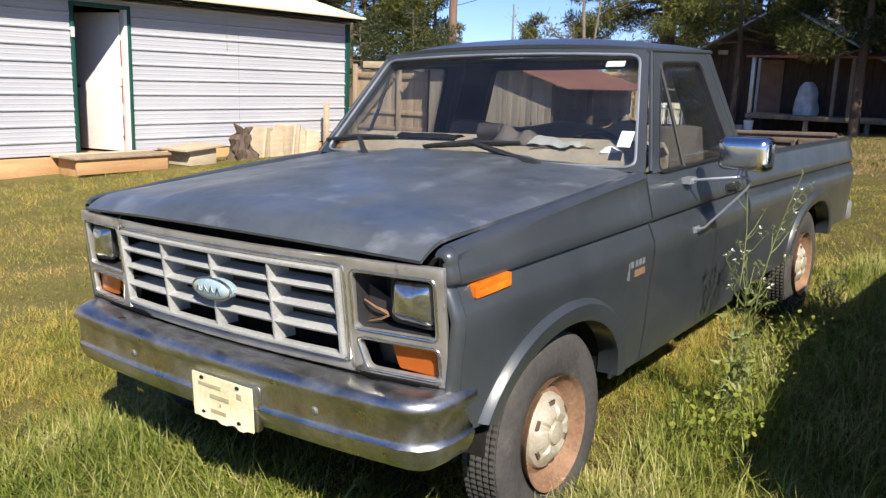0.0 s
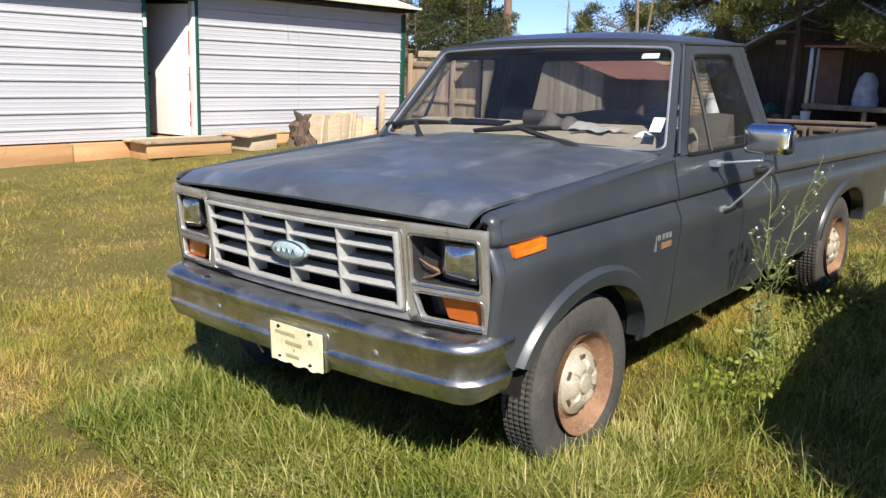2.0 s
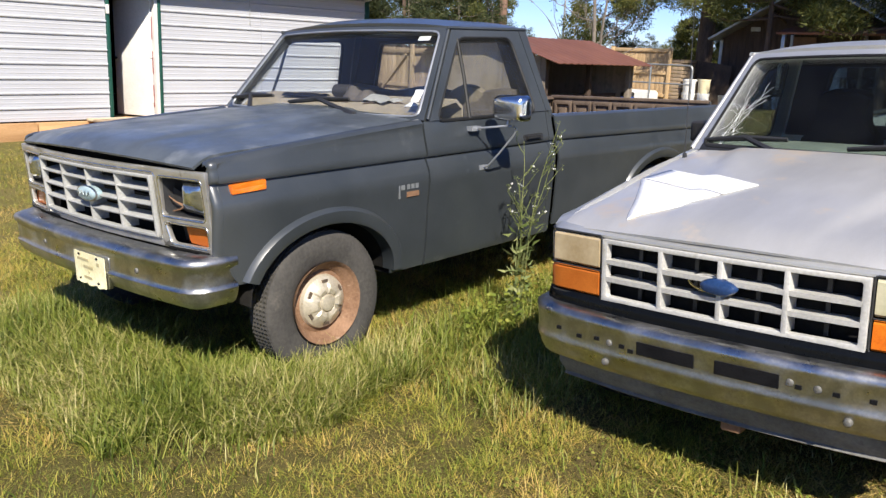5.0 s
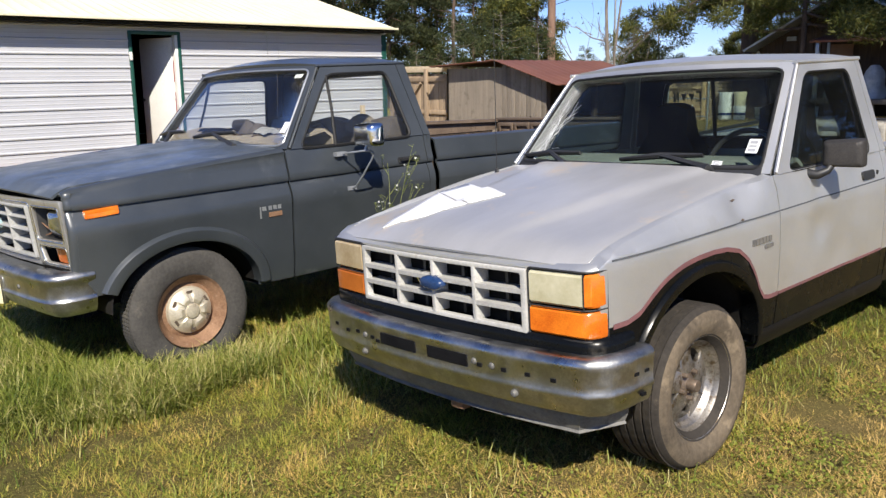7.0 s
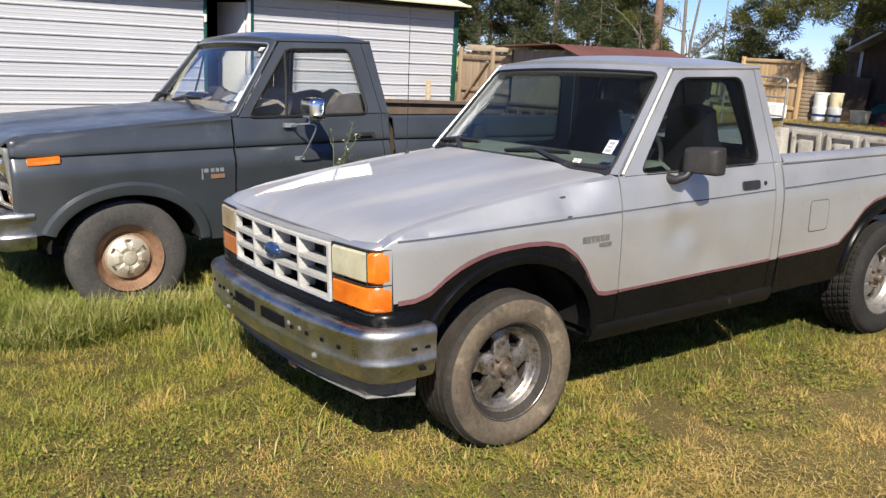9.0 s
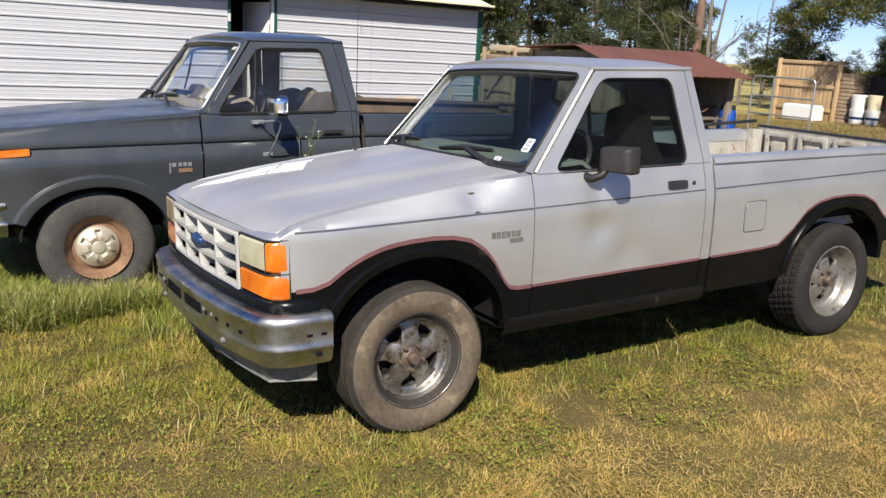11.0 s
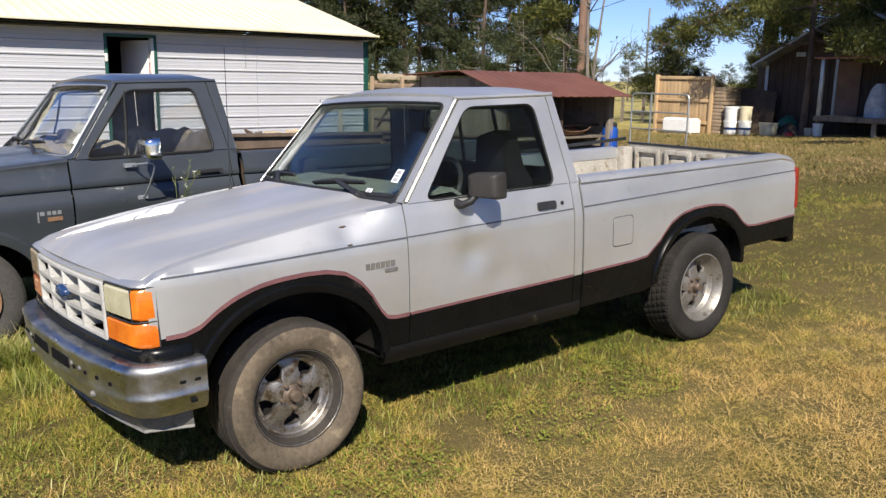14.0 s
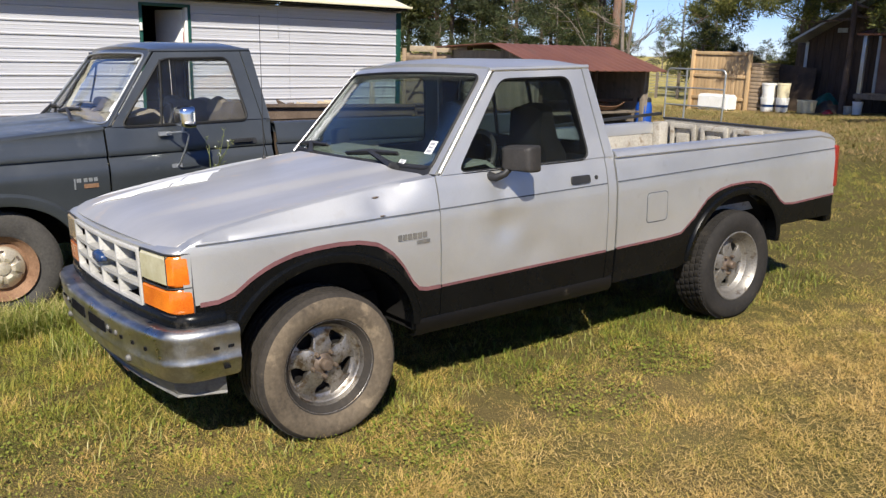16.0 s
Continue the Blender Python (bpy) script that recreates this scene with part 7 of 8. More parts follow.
# ---------------------------------------------------------------- the metal shed
def shed():
    x0, y0, y1, zt = -12.3, -3.0, 12.95, 2.42
    T = thing("metal_shed", pose(x0, 0, 0.125), "long metal shed with silver siding, green trim and cream roof", "shed")
    d0, d1, dz0, dz1 = 6.965, 7.885, -0.01, 2.27

    def siding(name, ya, yb, za, zb):
        """Sheets with a broad flat and a raised rib at every 0.24 m."""
        bm = bmesh.new()
        prof, z = [(0.0, za)], -0.02
        while z < zb:
            for dz, dx in ((0.0, 0.0), (0.006, 0.024), (0.018, 0.026), (0.036, 0.0), (0.090, 0.0), (0.096, 0.003), (0.106, 0.003), (0.112, 0.0), (0.160, 0.0), (0.166, 0.003), (0.176, 0.003), (0.182, 0.0)):
                if za < z + dz < zb:
                    prof.append((dx, z + dz))
            z += 0.240
        prof.append((0.0, zb))
        skin(bm, [[(dx, y, zz) for dx, zz in prof] for y in (ya, yb)])
        return part(name, bm, SIDING, T, "silver ribbed steel siding", 0.012, 0)
    siding("siding", y0, 1.0, 0.03, zt)
    siding("siding", 1.006, d0 - 0.05, 0.03, zt)
    siding("siding", d1 + 0.05, 10.10, 0.03, zt)
    siding("siding", 10.106, y1 - 0.08, 0.03, zt)
    siding("siding", d0 - 0.05, d1 + 0.05, dz1 + 0.06, zt)
    bm = boxes((-0.02, 0.030, y1 - 0.09, y1 + 0.02, 0.0, zt), (-0.12, 0.030, y1 + 0.02, y1 + 0.035, 0.0, zt))
    part("corner_trim", bm, GREEN_TRIM, T, "dark green corner trim", bevel=0.004)
    for ya, yb, za, zb in ((d0 - 0.045, d0 + 0.01, dz0, dz1 + 0.06), (d1 - 0.01, d1 + 0.045, dz0, dz1 + 0.06), (d0, d1, dz1, dz1 + 0.06)):
        part("door_frame", boxes((-0.10, 0.035, ya, yb, za, zb)), GREEN_TRIM, T, "dark green door frame", bevel=0.004)
    part("white_jamb", boxes((-0.10, 0.02, d1 - 0.065, d1 - 0.012, dz0, dz1)), DOOR_WHITE, T, "white inner jamb", bevel=0.003)
    # the other walls, floor and lining close it
    bm = boxes((-7.0, -0.1, y1 - 0.12, y1 - 0.02, 0.0, zt), (-7.1, -7.0, y0, y1, 0.0, zt), (-7.0, -0.1, y0, y0 + 0.1, 0.0, zt),
               (-0.11, -0.02, y0, d0 - 0.07, 0.0, zt), (-0.11, -0.02, d1 + 0.07, y1 - 0.1, 0.0, zt), (-0.11, -0.02, d0 - 0.07, d1 + 0.07, dz1 + 0.08, zt))
    part("wall_frame", bm, BROWN_WALL, T, smooth=0)
    part("ceiling_lining", boxes((-7.0, -0.1, y0 + 0.1, y1 - 0.12, 2.35, 2.40)), BROWN_WALL, T, smooth=0)
    part("floor_deck", boxes((-7.0, 0.0, y0, y1, -0.08, -0.01)), TIMBER, T, smooth=0)
    # door leaf swung inwards on the far jamb
    leaf = part("door", boxes((-0.022, 0.022, -0.90, 0.0, 0.0, 2.20)), DOOR_WHITE, T, "white steel door standing open inwards", m=pose(-0.11, d1 - 0.07, 0.03, 0, 0, -74), bevel=0.004)
    bm = bmesh.new()
    lathe(bm, [(0.001, 0.06), (0.026, 0.055), (0.03, 0.035), (0.012, 0.02), (0.012, 0.0), (0.03, -0.002)], 16, lambda a, r, w: (0.022 + w, -0.84 + r * math.cos(a), 1.02 + r * math.sin(a)))
    part("door_knob", bm, BLACK_PLASTIC, leaf, "dark door knob")
    for z in (0.25, 1.05, 1.95):
        part("hinge", boxes((0.018, 0.034, -0.05, 0.02, z, z + 0.11)), WHITE_PLASTIC, leaf)
    for k in range(3):
        part("weather_strip", boxes((-0.105, -0.09, d1 - 0.075, d1 - 0.066, 0.2 + 0.6 * k, 0.6 + 0.6 * k)), RED_LENS, T, "strip of red tape on the jamb", smooth=0)
    part("light_switch_box", boxes((0.03, 0.07, d0 - 0.055, d0 - 0.005, 1.80, 1.95)), WHITE_PLASTIC, T, "small white box beside the door", bevel=0.005)
    part("threshold", boxes((-0.10, 0.06, d0 - 0.04, d1 + 0.04, -0.06, -0.005)), PALE_WOOD, T, bevel=0.004)
    # roof: ribbed cream sheets over a ridge along the shed
    bm = bmesh.new()
    ex, ez, rx, rz = 0.44, 2.50, -3.6, 3.60
    ya = y0 - 0.2
    n = int((y1 + 0.07 - ya) / 0.06)
    pts = []
    for k in range(n + 1):
        y = ya + (y1 + 0.07 - ya) * k / n
        dz = 0.022 if k % 4 == 0 else 0.0
        pts.append([(ex, y, ez + dz), (rx, y, rz + dz), (2 * rx - ex, y, ez + dz)])
    skin(bm, pts)
    part("roof", bm, ROOF_CREAM, T, "cream ribbed steel roof", 0.014, 20)
    # straight strip added along the roof edge so its shadow falls straight
    part("eave_trim", boxes((ex - 0.012, ex + 0.006, ya, y1 + 0.07, ez - 0.012, ez + 0.034)), ROOF_CREAM, T, "cream strip added to straighten the eave's shadow", bevel=0.003)
    # near-black strips: the shade below the eave is put into their colour
    part("fascia", boxes((0.33, 0.36, y0 - 0.1, y1 + 0.03, 2.455, 2.490), (0.0, 0.34, y0 - 0.1, y1 + 0.02, 2.43, 2.445)), DARK, T, "soffit and fascia, near-black for the shade under the eave", smooth=0)
    bm = bmesh.new()
    prism(bm, [(0.0, zt - 0.03), (0.33, 2.47), (-3.6, 3.55), (-7.1, zt - 0.03)], lambda x, z, w: (x, w, z), y1 - 0.10, y1 - 0.02)
    part("gable_wall", bm, SIDING, T, smooth=0)
    # wiring down the siding and a downpipe
    bm = bmesh.new()
    tube(bm, [(0.03, 9.82, 2.40), (0.035, 9.83, 1.75)], 0.006, 5)
    part("cable", bm, GREY_METAL, T)
    # skid timbers
    for ya, yb in ((-3.0, 1.9), (1.92, 5.62), (5.64, 6.62)):
        part("skid_timber", boxes((-0.02, 0.14, ya, yb, -0.30, 0.005)), TIMBER, T, "orange raw timber skid", bevel=0.012)
    part("skid_timber", boxes((-0.05, 0.10, 8.0, 12.9, -0.25, 0.005)), TIMBER, T, "orange raw timber skid", bevel=0.012)
    return T


shed()


def door_step():
    T = thing("door_step", pose(-11.75, 7.25, 0.125), "low wooden step of sawn planks in front of the shed door", "step")
    for k in range(3):
        part("tread_board", boxes((-0.42 + 0.24 * k, -0.19 + 0.24 * k, -0.82, 0.80, 0.025, 0.062)), FENCE_WOOD if k else PALE_WOOD, T, bevel=0.005)
    part("front_board", boxes((0.20, 0.25, -0.78, 0.76, -0.20, 0.022)), TIMBER, T, bevel=0.006)
    for y in (-0.66, 0.64):
        part("leg", boxes((-0.40, 0.19, y - 0.05, y + 0.05, -0.27, 0.022)), TIMBER, T, bevel=0.006)


door_step()


def crate():
    T = thing("wooden_box", pose(-11.75, 8.66, h(-11.75, 8.66), 0, 0, 8), "small pale plywood box with a loose overhanging lid", "box")
    part("body", boxes((-0.25, 0.25, -0.30, 0.30, 0.0, 0.26)), PALE_WOOD, T, bevel=0.006)
    part("lid", boxes((-0.33, 0.33, -0.44, 0.44, 0.265, 0.305)), PALE_WOOD, T, bevel=0.005, m=pose(0, 0, 0, 3, 0, 0))


crate()


def firewood():
    rr = random.Random(11)
    # stump shape with a dark rough bark, standing in for a small twisted shrub
    bm = bmesh.new()

    def bark(a, r, w):
        k = 1 + (0.75 * noise.noise((math.cos(a) * 2.2, math.sin(a) * 2.2, w * 6)) + 0.35 * noise.noise((math.cos(a) * 6, math.sin(a) * 6, w * 15)) if r > 0.03 else 0)
        return (r * k * math.cos(a), r * k * math.sin(a), w)
    lathe(bm, [(0.001, 0.50), (0.07, 0.49), (0.11, 0.45), (0.14, 0.38), (0.15, 0.30), (0.17, 0.21), (0.19, 0.12), (0.21, 0.05), (0.24, 0.0)], 34, bark)
    tube(bm, [(0.0, 0.0, 0.40), (0.02, -0.05, 0.54), (0.05, -0.20, 0.66)], [0.09, 0.07, 0.015], 8)
    tube(bm, [(0.0, 0.05, 0.40), (0.05, 0.10, 0.55), (0.05, 0.20, 0.58)], [0.07, 0.06, 0.02], 8)
    solo("tree_stump", bm, BARK, pose(-11.7, 9.66, h(-11.7, 9.66) - 0.03), "dark gnarled stump shape standing in for a twisted shrub", "stump")
    y = 9.98
    for k in range(6):
        w, d = rr.uniform(0.10, 0.15), rr.uniform(0.12, 0.18)
        hgt = rr.uniform(0.40, 0.56)
        bm = bmesh.new()
        ring = loop([(-d, -w), (d, -w), (d, w), (-d, w)], 0.02, 3, 2)
        rings = []
        for z in (0, hgt * 0.35, hgt * 0.7, hgt):
            rings.append([(p[0] * (1 + rr.uniform(-0.08, 0.08)) + 0.03 * z, p[1] * (1 + rr.uniform(-0.06, 0.06)), z + (rr.uniform(-0.025, 0.025) if z == hgt else 0)) for p in ring])
        skin(bm, rings, True, True)
        solo("wood_block", bm, PALE_WOOD, pose(-11.75 + rr.uniform(-0.09, 0.09), y + w, h(-11.75, y) - 0.01, rr.uniform(-7, 7), rr.uniform(-4, 4), rr.uniform(-14, 14)), "upright block of pale split timber", "timber block", "blocks by the shed", smooth=25)
        y += 2 * w - 0.01
    bm = boxes((-0.045, 0.045, -0.045, 0.045, 0.0, 0.95))
    solo("wooden_post", bm, PALE_WOOD, pose(-11.95, 12.0, h(-11.95, 12.0) - 0.02), "short raw wooden post by the shed", "post", bevel=0.006)


firewood()


# ---------------------------------------------------------------- fence, pen and yard things
def board_fence():
    T = thing("board_fence", pose(0, 13.05, 0.135), "weathered board fence beside the shed, with a cross-braced gate", "fence")
    rr = random.Random(4)
    top = 1.50
    x = -12.15
    while x < -8.95:
        w = rr.uniform(0.125, 0.145)
        part("board", boxes((x, x + w, 0.0, 0.02, h(x, 13) - 0.155, top - rr.uniform(0, 0.03))), FENCE_WOOD, T, bevel=0.003)
        x += w + rr.uniform(0.003, 0.012)
    for z in (0.30, 0.62, 1.33):
        part("rail", boxes((-12.15, -8.92, -0.04, -0.002, z, z + 0.09)), FENCE_WOOD, T, bevel=0.004)
    part("cap_board", boxes((-11.9, -9.75, -0.06, 0.10, 1.53, 1.66)), PALE_WOOD, T, "pale new board along the top", bevel=0.005)
    for x in (-12.1, -10.9, -9.72, -9.0):
        part("post", boxes((x - 0.045, x + 0.045, -0.10, -0.04, h(x, 13) - 0.185, 1.60)), FENCE_WOOD, T, bevel=0.005)
    bm = bmesh.new()
    tube(bm, [(-11.95, -0.05, 0.42), (-11.1, -0.05, 1.30)], 0.035, 4)
    part("brace", bm, FENCE_WOOD, T)


board_fence()


def pen():
    """The low shelter with the rust-red roof."""
    T = thing("animal_pen", pose(-8.45, 12.82, 0.125), "low barn-board shelter with a rust-red metal roof and open front", "shelter")
    L, rz, ez, ex = 3.2, 1.74, 1.27, 1.56
    rr = random.Random(9)
    x = 0.0
    while x < 1.12:
        w = rr.uniform(0.10, 0.15)
        zt = rz - (rz - ez) * (x + w) / ex - 0.03
        part("board", boxes((x, x + w, 0.0, 0.025, h(-8, 12.5) - 0.155, zt - rr.uniform(0, 0.03))), OLD_WOOD, T, bevel=0.003)
        x += w + 0.006
    bm = boxes((-1.6, -1.55, 0, L, 0, 1.6), (-1.6, 1.15, L - 0.03, L, 0, 1.3), (-1.6, 0.0, 0.0, 0.025, 0.0, 1.6))
    part("back_wall", bm, OLD_WOOD, T, smooth=0)
    bm = bmesh.new()
    n = 46
    pts = []
    for k in range(n + 1):
        y = -0.25 + (L + 0.35) * k / n
        dz = 0.014 if k % 3 == 0 else 0.0
        pts.append([(ex, y, ez + dz), (0.0, y, rz + dz), (-1.9, y, rz - 0.10 + dz)])
    skin(bm, pts)
    part("roof", bm, RED_ROOF, T, "rust-red metal roof sheets", 0.014, 20)
    # the roof's shade is put into the darker brown of posts and rails
    for y in (0.1, L * 0.5, L - 0.05):
        part("post", boxes((1.02, 1.12, y - 0.05, y + 0.05, -0.1, 1.38)), BROWN_WALL if y < L - 0.1 else OLD_WOOD, T, bevel=0.005)
    for z in (0.62, 0.36):
        part("rail", boxes((0.74, 0.78, 0.0, L, z, z + 0.06)), BROWN_WALL, T, bevel=0.004)
    part("shelf", boxes((0.3, 1.12, 0.2, L - 0.2, 0.40, 0.44)), OLD_WOOD, T, bevel=0.004)


pen()


def yard():
    rr = random.Random(21)
    # blue drum by the pen
    bm = bmesh.new()
    lathe(bm, [(0.001, 0.62), (0.13, 0.62), (0.15, 0.60), (0.175, 0.52), (0.185, 0.35), (0.18, 0.1), (0.165, 0.0)], 24, lambda a, r, w: (r * math.cos(a), r * math.sin(a), w))
    T = solo("plastic_drum", bm, BLUE_PLASTIC, pose(-7.45, 16.1, h(-7.45, 16.1)), "blue plastic drum with a dark lid", "drum")
    bm = bmesh.new()
    lathe(bm, [(0.001, 0.70), (0.13, 0.70), (0.15, 0.68), (0.155, 0.61)], 20, lambda a, r, w: (r * math.cos(a), r * math.sin(a), w))
    part("lid", bm, BLACK_PLASTIC, T, "dark lid")
    # rusty barrow tray on the pen's rail
    bm = bmesh.new()
    grid(bm, spread(0, 1, 10), spread(0, 1, 8), lambda u, v: ((u - 0.5) * 0.5, (v - 0.5) * 0.9, 0.10 * (2 * abs(u - 0.5)) ** 3 + 0.09 * (2 * abs(v - 0.5)) ** 3))
    solo("barrow_tray", bm, RUST, pose(-7.6, 14.9, 0.570), "rusty barrow tray lying in the shelter", "tray", thick=0.01)
    # wooden gate leaf standing by itself
    G = thing("wooden_gate", pose(-13.33, 27.0, h(-13.3, 27) - 0.03), "tall cedar gate panel with a heavy frame", "gate")
    x = -1.02
    while x < 1.16:
        w = rr.uniform(0.14, 0.16)
        part("board", boxes((x, min(x + w, 1.21), 0.02, 0.045, 0.02, 2.0)), GATE_WOOD, G, bevel=0.003)
        x += w + 0.006
    for z in (0.42, 1.18, 1.94):
        part("rail", boxes((-1.05, 1.23, -0.03, 0.02, z - 0.055, z + 0.055)), GATE_WOOD, G, bevel=0.004)
    for x in (-1.07, 1.20):
        part("post", boxes((x - 0.06, x + 0.06, -0.07, 0.04, -0.05, 2.04)), GATE_WOOD, G, bevel=0.006)
    # stacked boards behind it
    for k in range(13):
        bm = boxes((-0.24 + rr.uniform(-0.02, 0.02), 0.20 + rr.uniform(-0.03, 0.04), -0.5, 0.5, 0.0, 0.105))
        solo("sawn_board", bm, FENCE_WOOD, pose(-11.85, 27.5, h(-11.85, 27.5) + 0.122 * k, 0, 0, rr.uniform(-2, 2)), "board in a stack beside the gate", "board", "stacked boards", bevel=0.006)
    # tubular farm gate
    F = thing("farm_gate", pose(-8.15, 18.63, h(-8.15, 18.63)), "grey tubular farm gate standing open", "gate")
    bm = bmesh.new()
    fr = loop([(-0.74, 0.06), (0.92, 0.06), (0.92, 1.32), (-0.74, 1.32)], 0.12, 5, 2)
    tube(bm, [(p[0], 0, p[1]) for p in fr + fr[:2]], 0.022, 8, False)
    part("frame", bm, GREY_METAL, F)
    for z in (0.46, 0.88):
        bm = bmesh.new()
        tube(bm, [(-0.74, 0, z), (0.92, 0, z)], 0.018, 8)
        part("bar", bm, GREY_METAL, F)
    bm = bmesh.new()
    tube(bm, [(-0.16, 0, 0.0), (-0.16, 0, 1.34)], 0.024, 8)
    part("post", bm, GREY_METAL, F)
    # white tub, buckets, cream tub
    bm = bmesh.new()
    box(bm, -0.62, 0.62, -0.28, 0.28, 0.0, 0.54)
    bmesh.ops.bevel(bm, geom=bm.edges[:], offset=0.06, segments=3, affect="EDGES")
    solo("plastic_tub", bm, WHITE_PLASTIC, pose(-13.0, 26.6, h(-13.0, 26.6)), "white plastic tub leaning by the gate", "tub")

    def bucket(name, x, y, z, r, hh, mat, label, band=True):
        bm = bmesh.new()
        lathe(bm, [(0.001, 0.0), (r * 0.88, 0.0), (r * 0.9, 0.01), (r, hh * 0.86), (r * 1.05, hh * 0.87), (r * 1.06, hh), (r * 0.96, hh), (r * 0.001, hh - 0.01)], 22, lambda a, q, w: (q * math.cos(a), q * math.sin(a), w))
        b = solo(name, bm, mat, pose(x, y, z), label, "bucket", "buckets by the gate")
        if band:
            bm = bmesh.new()
            lathe(bm, [(r * 0.94 + 0.003, hh * 0.34), (r * 0.955 + 0.003, hh * 0.52)], 22, lambda a, q, w: (q * math.cos(a), q * math.sin(a), w))
            part("label", bm, BLUE_OVAL, b, "dark blue printed label")
    for x, r in ((-11.32, 0.235), (-10.80, 0.20)):
        z = h(x, 27.0)
        bucket("bucket", x, 27.0, z, r, 0.46, WHITE_PLASTIC, "white plastic bucket with a blue label")
        bucket("bucket", x, 27.0, z + 0.465, r, 0.46, YELLOW_PLASTIC if x > -11.1 else WHITE_PLASTIC, "bucket stacked on another", False)
    bucket("bucket", -9.95, 27.0, h(-9.95, 27.0), 0.29, 0.40, YELLOW_PLASTIC, "cream plastic tub on the grass", False)
    bucket("bucket", -8.32, 27.0, h(-8.32, 27.0), 0.145, 0.40, WHITE_PLASTIC, "white bucket by the tree", False)
    bucket("bucket", -8.56, 26.9, h(-8.56, 26.9), 0.12, 0.26, GREY_METAL, "small grey pail by the tree", False)
    # tarps, a red rag and a grey sheet
    bm = bmesh.new()
    grid(bm, spread(0, 1, 20), spread(0, 1, 14), lambda u, v: ((u - 0.5) * 1.0, (v - 0.5) * 0.8, 0.56 * (math.sin(math.pi * u) * math.sin(math.pi * v)) ** 0.6 * (1 + 0.5 * noise.noise((u * 5, v * 4, 3)))))
    solo("green_tarp", bm, TARP_GREEN, pose(-9.70, 27.7, h(-9.70, 27.7)), "heap of things under a green tarp", "tarp")
    bm = bmesh.new()
    grid(bm, spread(0, 1, 20), spread(0, 1, 14), lambda u, v: ((u - 0.5) * 0.9, (v - 0.5) * 0.7, 0.36 * (math.sin(math.pi * u) * math.sin(math.pi * v)) ** 0.6 * (1 + 0.5 * noise.noise((u * 5, v * 4, 6)))))
    solo("dark_tarp", bm, BED_DARK, pose(-9.45, 27.45, h(-9.45, 27.45)), "low heap under a dark tarp", "tarp")
    bm = bmesh.new()
    grid(bm, spread(0, 1, 10), spread(0, 1, 8), lambda u, v: ((u - 0.5) * 0.34, (v - 0.5) * 0.2, 0.14 * (math.sin(math.pi * u) * math.sin(math.pi * v)) ** 0.6 * (1 + 0.5 * noise.noise((u * 5, v * 4, 2)))))
    solo("red_rag", bm, RED_LENS, pose(-9.12, 26.8, h(-9.12, 26.8)), "crumpled faded red rag on the grass", "rag")
    bm = bmesh.new()
    grid(bm, spread(0, 1, 14), spread(0, 1, 10), lambda u, v: ((u - 0.5) * 1.5, 0.06 * noise.noise((u * 3, v * 2, 8)), v * 1.55 - 0.12 * u * v))
    solo("leaning_sheet", bm, BED_DARK, pose(-11.15, 27.95, h(-11.1, 27.9), -8, 0, 0), "grey weathered sheet leaning by the house", "sheet", thick=0.03)


yard()


